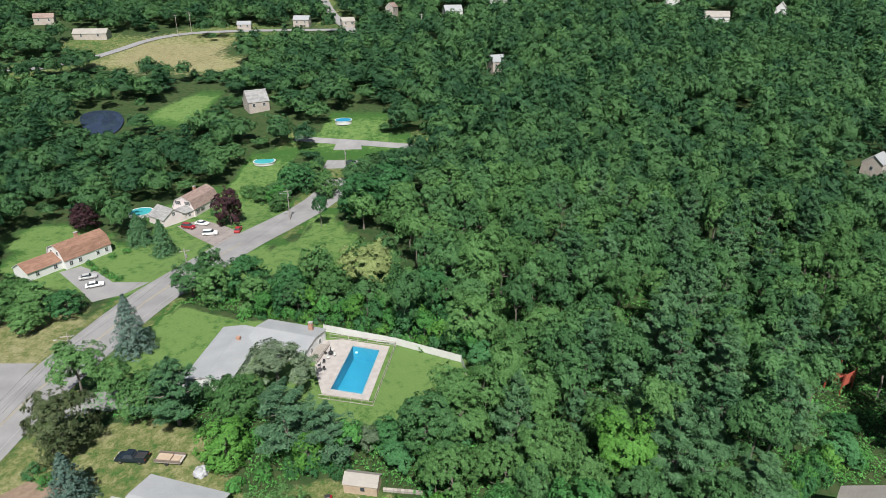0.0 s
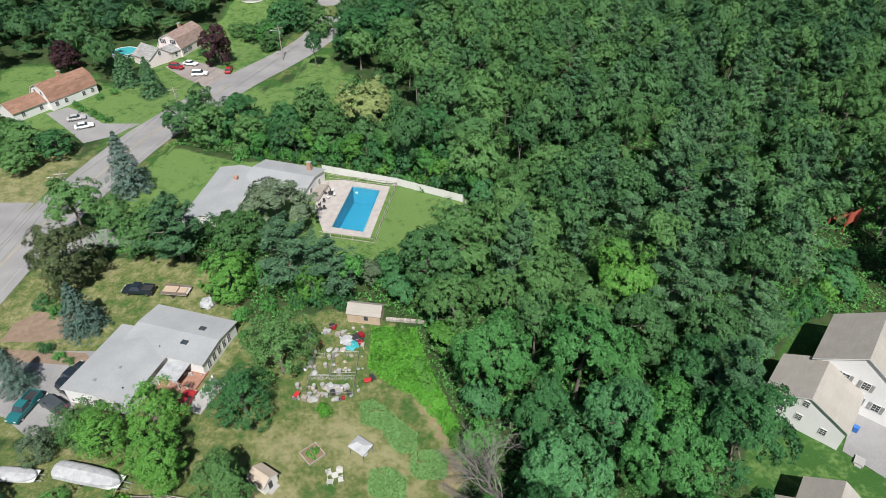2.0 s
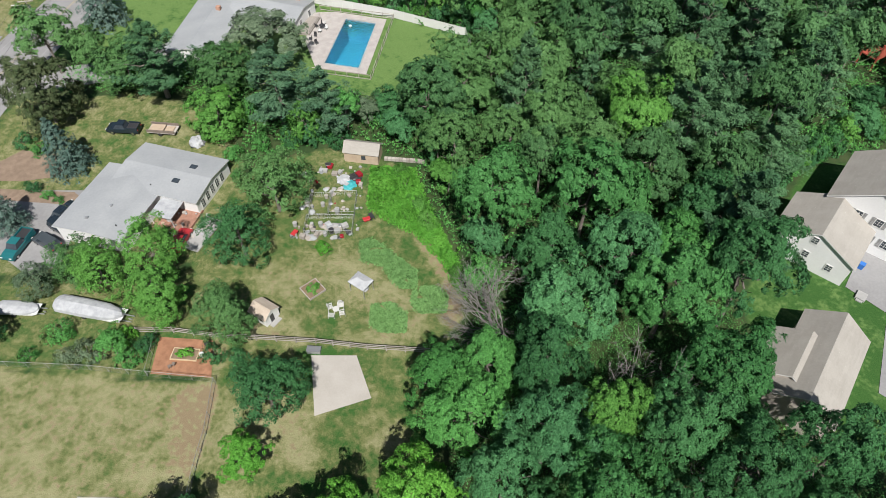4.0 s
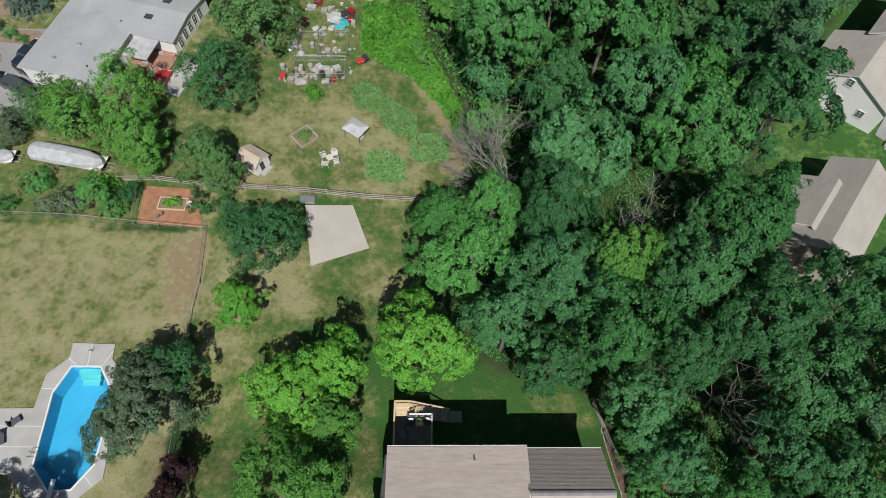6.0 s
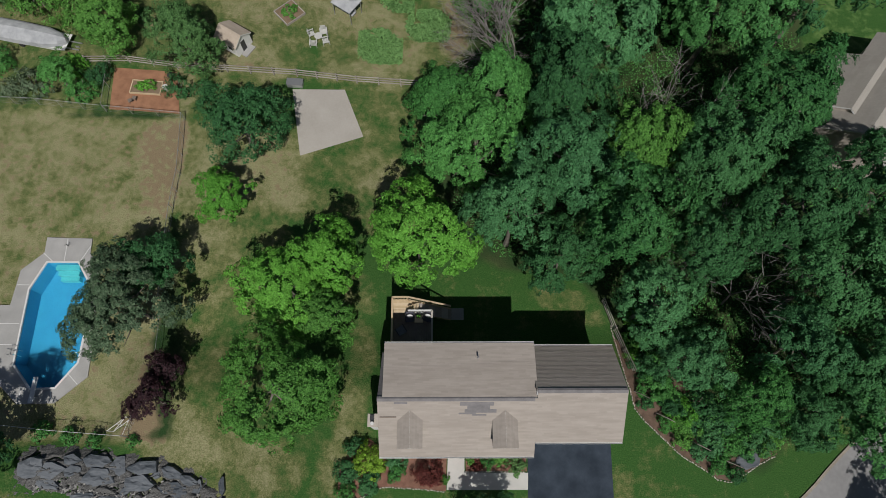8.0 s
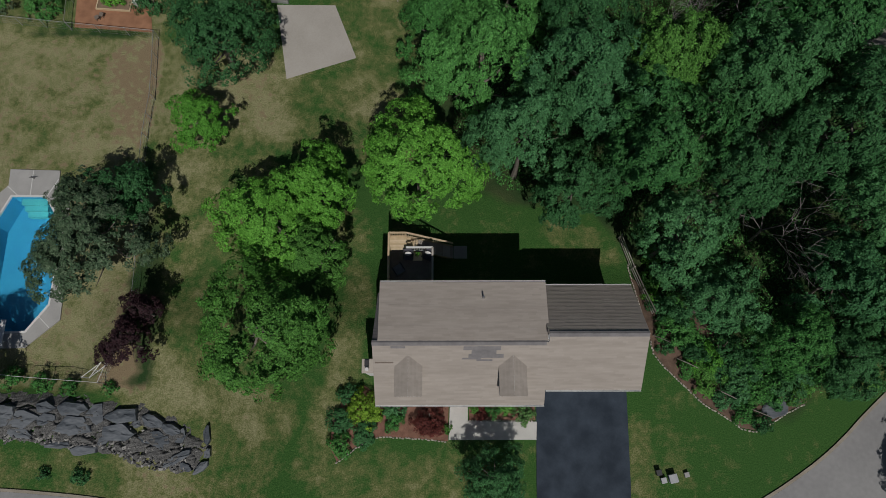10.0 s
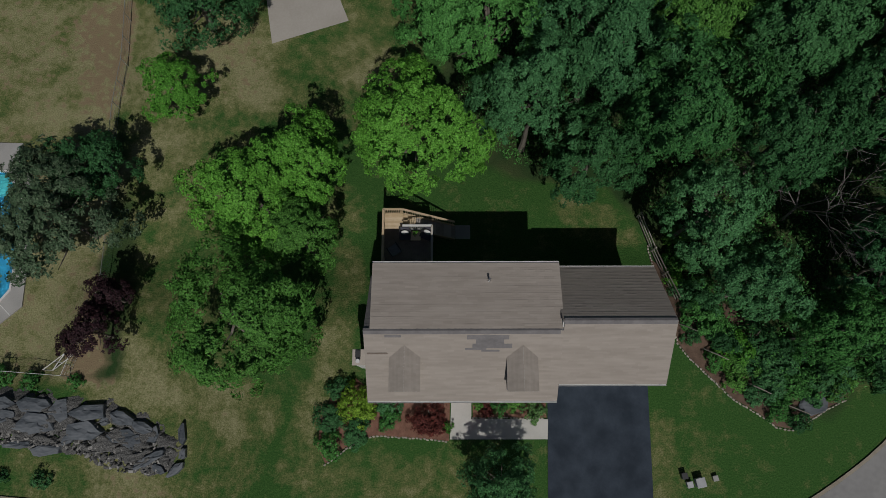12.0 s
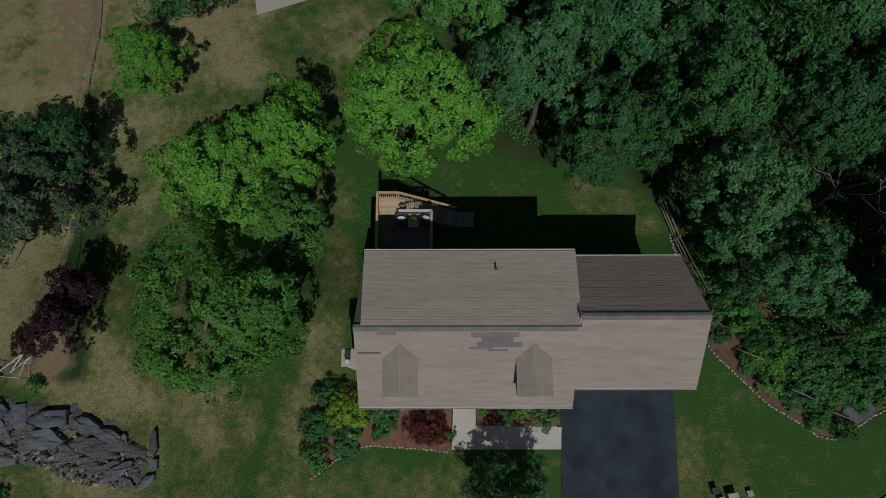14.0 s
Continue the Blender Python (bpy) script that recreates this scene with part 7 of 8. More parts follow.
fence("vinyl_fence", "tall white vinyl privacy fence round a pool lawn", [(-27.9, 124.2), (-10.6, 118.4), (3.9, 111.6), (4.9, 106.5)], 2.4, (1.0,), 1.9, WHITE, WHITE, panel=WHITE, post_r=0.07)
fence("low_fence", "low dark picket fence round a pool terrace", [(-26.0, 121.5), (-10.6, 118.0), (-13.6, 97.0), (-24.6, 99.4)], 2.4, (1.0, 0.2), 1.1, WOOD_GREY, WOOD_GREY)
fence("wooden_fence", "grey wooden fence at the wood's edge", [(14.6, 16.4), (15.4, 13.6), (16.3, 9.6)], 2.0, (1.0, 0.6, 0.25), 1.2, WOOD_GREY, WOOD_GREY)


# ---- rock ledge, garden things, vehicles, poles ----
LEDGE = [(-36.5, 3.0), (-32, 3.1), (-27.5, 2.5), (-24, 1.9), (-20.8, 0.8), (-19.2, -0.9), (-18.9, -2.3), (-20.4, -2.7), (-23.4, -2.5), (-26.5, -1.2), (-30, -0.9), (-33, -0.4), (-36.5, -0.6)]


def build_ledge():
    """Bedrock broken into tilted plates with cracks between them."""
    rng = np.random.default_rng(31)
    xs, ys = np.arange(-37, -18.4, 0.09), np.arange(-3.3, 3.7, 0.075)
    X, Y = np.meshgrid(xs, ys)
    warp = np.array([noise.noise(Vector((a * 0.8, b * 0.8, 2.0))) for a, b in zip(X.ravel(), Y.ravel())]).reshape(X.shape)
    rough = np.array([noise.noise(Vector((a * 3.1, b * 5.2, 7.0))) for a, b in zip(X.ravel(), Y.ravel())]).reshape(X.shape)
    strata = np.array([noise.noise(Vector((a * 0.7 + b * 0.5, b * 4.5 - a * 0.8, 11.0))) for a, b in zip(X.ravel(), Y.ravel())]).reshape(X.shape)
    n = 74
    sx, sy = rng.uniform(-37, -18.4, n), rng.uniform(-3.0, 3.4, n)
    hs, tx, ty = rng.uniform(-0.1, 0.75, n), rng.normal(size=n) * 0.16, rng.normal(size=n) * 0.34 + 0.1
    wx = np.array([noise.noise(Vector((a * 1.7, b * 1.7, 21.0))) for a, b in zip(X.ravel(), Y.ravel())]).reshape(X.shape)
    d = np.stack([np.hypot((X + warp * 0.7 + wx * 0.3 - a) * 0.55, Y + warp * 0.5 - wx * 0.35 - b) for a, b in zip(sx, sy)])
    near = np.argsort(d, axis=0)[:2]
    d0, d1 = np.take_along_axis(d, near[:1], 0)[0], np.take_along_axis(d, near[1:2], 0)[0]
    k = near[0]
    inner = signed(LEDGE, X + warp * 0.5 + wx * 0.4, Y + warp * 0.6)
    dome = 0.26 * ss(-0.1, 0.9, inner)
    crack = ss(0.0, 0.13, d1 - d0)
    h = dome * np.clip(0.7 + hs[k] + tx[k] * (X - sx[k]) + ty[k] * (Y - sy[k]), 0.1, 2.2) - 0.45 * (1 - crack) * ss(0, 0.4, inner) + 0.07 * rough + 0.16 * np.abs(strata) * ss(0, 0.5, inner)
    Z = land(X, Y) + np.where(inner > -0.1, h, -0.3)
    nx = len(xs)
    idx = np.arange(X.size).reshape(X.shape)
    quads = np.stack([idx[:-1, :-1], idx[:-1, 1:], idx[1:, 1:], idx[1:, :-1]], -1).reshape(-1, 4)
    keep = (inner.ravel()[quads] > -0.15).all(axis=1)
    me = mesh_np("bedrock", np.stack([X, Y, Z], -1).reshape(-1, 3), quads[keep], SHALE)
    ob = new("bedrock", me)
    ob.parent = ledge
    return ob


def plate_mesh(seed, sx, sy, sz):
    """A broad slab of bedrock: angular outline, flat split top, steep broken sides."""
    rng = random.Random(seed)
    n = rng.choice((5, 6, 7))
    ring = []
    for i in range(n):
        a = 6.2832 * (i + rng.uniform(-0.3, 0.3)) / n + seed
        c, q = math.cos(a), math.sin(a)
        r = rng.uniform(0.86, 1.05) / (abs(c) ** 3.2 + abs(q) ** 3.2) ** (1 / 3.2)
        ring.append(Vector((c * r, q * r, 0)))
    bm = bmesh.new()
    rows = []
    cut = rng.uniform(-0.3, 0.6)
    for f, h in ((1.04, -0.8), (1.0, 0.7), (0.97, 0.93), (0.7, 1.0), (0.35, 1.0)):
        row = []
        for i in range(n * 3):
            p = ring[i // 3].lerp(ring[(i // 3 + 1) % n], (i % 3) / 3) * f
            k = noise.noise(p * 1.9 + Vector((seed * 3.1, 0, 0)))
            step = 0.22 if p.y + 0.4 * p.x > cut + 0.25 * k else 0.0
            jag = 1 + 0.09 * noise.noise(p * 5.0 + Vector((0, seed * 1.7, 0)))
            row.append(bm.verts.new((p.x * sx * jag, p.y * sy * jag, (h + 0.10 * k - step * (h > 0)) * sz)))
        rows.append(row)
    for a, b in zip(rows, rows[1:]):
        for i in range(len(a)):
            j = (i + 1) % len(a)
            bm.faces.new((a[i], a[j], b[j], b[i]))
    bm.faces.new(rows[-1])
    return bm


ledge = thing("rock_ledge", "cracked blue-grey bedrock ledge breaking through the lawn", "rock", Matrix.Identity(4))
build_ledge()
# slabs: x, y, half length, half width, height, turn, tilt
PLATES = [(-29.8, 2.0, 1.35, 0.55, 0.5, -4, -5), (-29.6, 0.7, 1.65, 0.85, 0.5, -6, -7), (-27.9, 1.5, 0.85, 0.9, 0.35, 15, 4), (-25.8, 1.5, 1.6, 0.62, 0.6, 5, -7), (-25.9, 0.2, 1.45, 0.72, 0.5, 2, -8), (-23.3, 1.1, 1.0, 0.5, 0.5, -20, -7),
          (-21.7, 0.5, 0.9, 0.42, 0.45, -18, -9), (-23.3, -0.15, 1.4, 0.45, 0.38, 12, -9), (-20.9, 0.0, 0.42, 0.7, 0.35, -14, -4), (-22.3, -0.55, 0.75, 0.55, 0.4, 10, -8), (-21.0, -1.6, 1.35, 0.34, 0.55, 30, -16), (-30.5, -0.75, 1.2, 0.28, 0.35, 3, -9),
          (-28.4, -1.1, 1.15, 0.42, 0.35, 6, -9), (-31.7, 1.2, 0.75, 0.5, 0.45, 14, -6), (-32.0, 2.1, 0.9, 0.5, 0.5, -6, -5), (-33.4, 1.2, 1.2, 0.8, 0.5, 8, -6), (-33.6, 0.1, 1.1, 0.45, 0.4, -8, -8), (-35.3, 1.4, 1.1, 0.9, 0.55, 4, -6), (-24.5, 0.9, 0.35, 0.3, 0.4, 30, 5), (-27.0, -0.4, 0.5, 0.35, 0.35, 40, -6)]
for i, (x, y, sx, sy, sz, turn, tilt) in enumerate(PLATES):
    part("rock_slab", plate_mesh(i, sx, sy, sz * 0.8), ROCK, ledge).matrix_local = pose(x, y, gz(x, y) + 0.08, 0, 0, turn) @ pose(0, 0, 0, -tilt, tilt * 0.4, 0)
rng = random.Random(5)
rub = bmesh.new()
for i in range(900):
    x = rng.uniform(-35, -19.6)
    y = -0.3 - (x + 34) * 0.13 + rng.gauss(0, 0.85)
    if not inside(LEDGE, x, y):
        continue
    k = rng.uniform(0.05, 0.15)
    stone = bmesh.ops.create_cube(rub, size=k * 1.7, matrix=pose(x, y, gz(x, y) + rng.uniform(0.08, 0.24), rng.uniform(0, 90), rng.uniform(0, 90), rng.uniform(0, 90)) @ Matrix.Diagonal((1.4, 0.9, 0.55, 1)))
    for v in stone["verts"]:
        v.co += Vector((rng.gauss(0, 0.2), rng.gauss(0, 0.2), rng.gauss(0, 0.2))) * k
solid("rubble", rub, SCREE, "loose grey rock rubble round a ledge", "rubble", kind="stuff")
for i, (x, y, a) in enumerate(((-18.85, 0.0, 95), (-18.65, -1.3, 85), (-19.1, -2.35, 45), (-20.25, -2.35, 150))):
    solid("boulder", plate_mesh(60 + i, (0.8, 0.42, 0.75, 0.55)[i], 0.3, 0.34), ROCK, "long grey stone at the ledge's end", "rock", "stones at the ledge's end", m=pose(x, y, gz(x, y) + 0.08, 0, 0, a))
for x, y, r in ((-31.2, -2.9, 0.6), (-28.4, -3.1, 0.8), (-30.6, 3.7, 0.9), (-27.0, 3.6, 0.7), (-33.0, 4.0, 1.0), (-35.5, 4.4, 1.1)):
    bush("small dark shrub beside a rock ledge", "dark" if y < 0 else "maple", x, y, r, r * 1.1, 2, 2000, group="shrubs by the ledge")


def shed(name, label, m, L, W, eave, ridge, roof, wall, dark=((0, 0.9),), category="shed"):
    s = thing(name, label, category, m)
    bm = bmesh.new()
    prism(bm, [(-W / 2, -0.3), (-W / 2, eave), (0, ridge), (W / 2, eave), (W / 2, -0.3)], "x", -L / 2, L / 2)
    part("wall", bm, wall, s)
    o = 0.18
    k = (ridge - eave) / (W / 2)
    roof_part(s, (-L / 2 - o, -W / 2 - o, eave - k * o), (L / 2 + o, -W / 2 - o, eave - k * o), (L / 2 + o, 0, ridge), (-L / 2 - o, 0, ridge), roof, seed=3, course=0.2)
    roof_part(s, (L / 2 + o, W / 2 + o, eave - k * o), (-L / 2 - o, W / 2 + o, eave - k * o), (-L / 2 - o, 0, ridge), (L / 2 + o, 0, ridge), roof, seed=4, course=0.2)
    for x, w in dark:
        bm = bmesh.new()
        box(bm, x - w / 2, x + w / 2, -W / 2 - 0.03, -W / 2 + 0.01, 0.7, 1.5)
        part("window", bm, GLASS, s)
    return s


shed("garden_shed", "tan wooden shed with a shingled roof beside trees", pose(-13.3, 77.2, gz(-13.3, 77.2), 0, 0, -9), 5.6, 3.0, 2.0, 3.1, SHINGLE_TAN, TAN, ((0.4, 0.7),))
ps = shed("playhouse", "small cream playhouse with a tan roof", pose(-23.6, 46.3, gz(-23.6, 46.3), 0, 0, -32), 2.7, 2.4, 1.7, 2.5, mat("sandy_shingle", (0.34, 0.285, 0.23), (0.42, 0.355, 0.29), 0.9, scale=1.5, fine=5, bump=0.3, island=0.15), SIDING, ((-0.6, 0.5), (0.5, 0.5)))
plain_part(ps, "door", BLACK, [(1.35, 1.39, -0.35, 0.25, 0.1, 1.5)])
plain_part(ps, "porch_step", CONCRETE, [(1.4, 2.1, -0.8, 0.8, -0.1, 0.12)])
gzb = thing("canopy", "small white canopy on four posts over a swing", "canopy", pose(-11.3, 50.6, gz(-11.3, 50.6), 0, 0, -35))
bm = bmesh.new()
v = [bm.verts.new(p) for p in ((-1.35, -1.1, 2.05), (1.35, -1.1, 2.05), (1.35, 1.1, 2.05), (-1.35, 1.1, 2.05), (-0.55, 0, 2.45), (0.55, 0, 2.45))]
w = [bm.verts.new(q.co - Vector((0, 0, 0.12))) for q in v[:4]]
for f in ((0, 1, 5, 4), (1, 2, 5), (2, 3, 4, 5), (3, 0, 4)):
    bm.faces.new([v[i] for i in f])
for i in range(4):
    bm.faces.new((w[i], w[(i + 1) % 4], v[(i + 1) % 4], v[i]))
bm.faces.new(w[::-1])
part("canopy_top", bm, TARP, gzb, "pale fabric top")
for px_, py_ in ((-1.2, -0.95), (1.2, -0.95), (1.2, 0.95), (-1.2, 0.95)):
    plain_part(gzb, "post", STEEL, [(px_ - 0.03, px_ + 0.03, py_ - 0.03, py_ + 0.03, -0.1, 2.0)])
plain_part(gzb, "swing_seat", TARP, [(-0.9, 0.9, -0.3, 0.35, 0.45, 0.55), (-0.9, 0.9, 0.3, 0.4, 0.5, 1.0)])


CHALK = mat("chalky_white_plastic", (0.44, 0.44, 0.42), (0.52, 0.52, 0.50), 0.6)


def adirondack(x, y, turn):
    c = thing("garden_chair", "white slatted garden chair on dry grass", "chair", pose(x, y, gz(x, y), 0, 0, turn), "white garden chairs")
    for k in range(5):
        plain_part(c, "slat", CHALK, [(-0.3 + k * 0.125, -0.195 + k * 0.125, 0.2, 0.26, 0.3, 1.02)])
    plain_part(c, "seat", CHALK, [(-0.32, 0.32, -0.4 + k * 0.13, -0.29 + k * 0.13, 0.34, 0.37) for k in range(5)])
    for sx in (-0.42, 0.32):
        plain_part(c, "arm", CHALK, [(sx, sx + 0.12, -0.45, 0.35, 0.55, 0.58)])
        for sy in (-0.42, 0.26):
            plain_part(c, "leg", CHALK, [(sx + 0.03, sx + 0.08, sy, sy + 0.05, 0, 0.55)])


for x, y, a in ((-15.3, 47.5, 115), (-13.9, 47.9, 10), (-13.5, 46.6, -75), (-14.9, 46.2, 180)):
    adirondack(x, y, a)
ctab = thing("garden_table", "white round garden table between chairs", "table", pose(-14.4, 47.1, gz(-14.4, 47.1)))
bm = bmesh.new()
rod(bm, (0, 0, 0.52), (0, 0, 0.57), 0.45, 0.45, 16)
part("tabletop", bm, CHALK, ctab)
bm = bmesh.new()
rod(bm, (0, 0, 0), (0, 0, 0.52), 0.06, 0.06, 8)
part("leg", bm, CHALK, ctab)
deck_box = thing("storage_chest", "dark grey storage chest by a rail fence", "chest", pose(-16.5, 41.0, gz(-16.5, 41.0), 0, 0, -4))
plain_part(deck_box, "chest_body", STEEL, [(-0.85, 0.85, -0.4, 0.4, 0, 0.55)], bevel=0.02)
plain_part(deck_box, "lid", mat("dark_lid", (0.10, 0.11, 0.12), (0.15, 0.155, 0.16), 0.6), [(-0.9, 0.9, -0.44, 0.44, 0.55, 0.64)], bevel=0.02)


def raised_bed(label, x, y, turn, L, W, leaf, n, frame_wood=WOOD_GREY):
    b = thing("raised_bed", label, "planter", pose(x, y, gz(x, y), 0, 0, turn))
    for x0, x1, y0, y1 in ((-L / 2, L / 2, -W / 2, -W / 2 + 0.1), (-L / 2, L / 2, W / 2 - 0.1, W / 2), (-L / 2, -L / 2 + 0.1, -W / 2 + 0.1, W / 2 - 0.1), (L / 2 - 0.1, L / 2, -W / 2 + 0.1, W / 2 - 0.1)):
        plain_part(b, "board", frame_wood, [(x0, x1, y0, y1, -0.1, 0.28)])
    plain_part(b, "soil", SOIL, [(-L / 2 + 0.1, L / 2 - 0.1, -W / 2 + 0.1, W / 2 - 0.1, 0, 0.2)])
    rng = np.random.default_rng(n)
    v, q = crown_broad(rng, 1.0, 0.9, -0.2, n, 0.2, 14, 0.4)
    v[:, 0], v[:, 1], v[:, 2] = v[:, 0] * L * 0.45, v[:, 1] * W * 0.45, np.maximum(v[:, 2], 0.1) + 0.12
    new("crop", mesh_np("crop", v, q, LEAF[leaf])).parent = b


raised_bed("square wooden bed of low green plants", -18.0, 50.6, 42, 2.6, 2.6, "fresh", 1500)
raised_bed("pale wooden planter of mixed greens on red mulch", -32.6, 40.4, -4, 3.4, 1.7, "lime", 900, WOOD_PALE)
for x, y, a in ((-34.0, 38.6, 30), (-33.6, 38.9, 80)):
    st = thing("stool", "small dark stool on red mulch", "stool", pose(x, y, gz(x, y), 0, 0, a), "stools on the mulch")
    plain_part(st, "seat", DECK_DARK, [(-0.2, 0.2, -0.2, 0.2, 0.4, 0.46)])
    for sx in (-0.16, 0.12):
        for sy in (-0.16, 0.12):
            plain_part(st, "leg", DECK_DARK, [(sx, sx + 0.04, sy, sy + 0.04, 0, 0.4)])
gl = thing("barbecue", "black kettle barbecue beside a white post", "barbecue", pose(-30.0, 41.6, gz(-30, 41.6)))
bm = bmesh.new()
bmesh.ops.create_uvsphere(bm, u_segments=12, v_segments=8, radius=0.36, matrix=pose(0, 0, 0.75))
part("bowl", bm, BLACK, gl, smooth=True)
for a in range(3):
    bm = bmesh.new()
    rod(bm, (0.1 * math.cos(a * 2.09), 0.1 * math.sin(a * 2.09), 0.5), (0.34 * math.cos(a * 2.09), 0.34 * math.sin(a * 2.09), 0), 0.02)
    part("leg", bm, BLACK, gl)
bm = bmesh.new()
rod(bm, (0, 0, 0), (0, 0, 0.7), 0.22, 0.3, 12)
solid("water_barrel", bm, WHITE, "white barrel on red mulch", "barrel", m=pose(-30.4, 40.2, gz(-30.4, 40.2)))
# vegetable plots and vines
def plot(label, poly, leaf, n, high, seed, category="crop", size=0.34):
    rng = np.random.default_rng(seed)
    xs, ys = [q[0] for q in poly], [q[1] for q in poly]
    pts = np.stack([rng.uniform(min(xs), max(xs), n * 3), rng.uniform(min(ys), max(ys), n * 3)], 1)
    edge = signed(poly, pts[:, 0], pts[:, 1]) + rng.normal(size=len(pts)) * 0.25
    lump = np.array([noise.noise(Vector((p[0] * 0.7, p[1] * 0.7, seed))) for p in pts])
    keep = (edge > 0) & (lump > -0.5)
    pts, edge, lump = pts[keep][:n], edge[keep][:n], lump[keep][:n]
    h = high * np.clip(edge / 0.8, 0.15, 1) * (0.55 + 0.7 * lump) * rng.uniform(0.35, 1.0, len(pts))
    pos = np.stack([pts[:, 0], pts[:, 1], land(pts[:, 0], pts[:, 1]) + np.maximum(h, 0.08)], 1)
    nrm = rng.normal(size=pos.shape) * 0.5 + np.array([0, 0, 1.0])
    v, q = leaf_cards(rng, pos, nrm, np.full(len(pos), size))
    return tagged(new("low_plants", mesh_np("low_plants", v, q, LEAF[leaf])), label, category, kind="stuff")


plot("long bed of vegetable leaves on dry soil", [(-12.4, 59.4), (-10.2, 59.4), (-7.4, 56.6), (-4.2, 53.8), (-3.8, 51.4), (-5.6, 50.8), (-7.4, 52.6), (-8.8, 55.2), (-11.6, 55.8)], "crop", 11000, 1.2, 1, size=0.36)
plot("round patch of squash leaves on dry grass", [(-3.6, 51.0), (-1.2, 51.2), (0.4, 49.2), (-0.4, 46.8), (-3.2, 46.8), (-4.6, 48.8)], "crop", 8000, 1.2, 2, size=0.36)
plot("patch of bean plants near a rail fence", [(-9.6, 47.8), (-7.4, 48.4), (-5.0, 46.4), (-5.0, 44.0), (-7.6, 43.8), (-9.9, 45.2)], "crop", 8000, 1.2, 3, size=0.36)
plot("bright green vines smothering a garden's edge", [(-12.0, 74.8), (-5.0, 74.6), (-2.4, 66), (1.6, 56), (3.0, 49), (1.4, 51), (-0.4, 55.4), (-4.2, 60.4), (-9.0, 63.6), (-11.8, 66.4)], "lime", 13000, 1.3, 4, "vines", 0.42)
for i, (x, y, r) in enumerate(((-10.4, 73.0, 1.6), (-7.2, 73.2, 1.8), (-9.6, 69.8, 1.9), (-6.4, 70.0, 2.0), (-4.2, 66.6, 1.9), (-8.0, 66.6, 1.7), (-5.6, 63.4, 1.7), (-2.6, 62.6, 1.8), (-1.2, 59.2, 1.7), (0.8, 56.2, 1.6), (1.8, 52.6, 1.5), (-10.6, 66.6, 1.3))):
    bush("bright green vine-covered bush at a garden's edge", ("lime", "fresh", "lime")[i % 3], x, y, r, 1.7 + (i % 4) * 0.5, i % 5, 1500, group="vine-covered bushes", name="bush", category="bush")
bush("lone rounded shrub on a dry lawn", "lime", -17.4, 57.6, 1.4, 1.5, 3, 1600)
for i, (x, y, r, lf) in enumerate(((-49.3, 43.2, 2.3, "maple"), (-44.6, 40.2, 2.4, "olive"), (-39.4, 39.8, 2.0, "maple"), (-37.8, 41.8, 1.8, "dark"), (-41.0, 42.8, 2.0, "lime"), (-47.5, 40.0, 1.4, "olive"), (-52.0, 40.0, 1.5, "maple"),
                                   (-67.0, 78.6, 1.8, "maple"), (-64.2, 70.2, 1.6, "dark"), (-61.6, 68.8, 1.2, "maple"), (-71.5, 68.0, 2.2, "dark"), (-59.6, 67.6, 1.0, "maple"), (-70.0, 80.5, 2.0, "dark"), (-33.2, 72.8, 1.2, "maple"), (-34.6, 77.0, 2.2, "maple"),
                                   (-30.6, 48.6, 1.8, "maple"), (-29.0, 40.2, 1.8, "dark"), (-26.0, 40.0, 1.6, "dark"), (-101.5, 160.5, 1.5, "maple"), (-98.5, 157.4, 1.4, "maple"), (-95.0, 155.4, 1.4, "maple"), (-91.8, 153.0, 1.5, "maple"), (-89.2, 151.5, 1.5, "maple"), (-97.6, 165.4, 1.4, "maple"), (-95.0, 168.8, 1.6, "maple"), (-79.0, 200.6, 2.0, "dark"))):
    bush("rounded leafy green garden shrub", lf, x, y, r, r * 1.15, i % 5, 1300, group="garden shrubs")
BROWN_MULCH = mat("brown_mulch", (0.155, 0.112, 0.080), (0.225, 0.165, 0.120), 0.95, scale=0.8, fine=10, bump=0.5)
drape("mulch_island", [(-73, 76), (-70, 79), (-64, 78), (-60.5, 76), (-62, 73), (-67, 72), (-73, 72)], BROWN_MULCH, "orange mulch island with shrubs", "planting bed", 0.06)
drape("mulch_verge", [(-74, 70.5), (-58, 69.6), (-56, 68), (-57, 66.8), (-74, 68.4)], BROWN_MULCH, "strip of brown mulch with shrubs", "planting bed", 0.09)

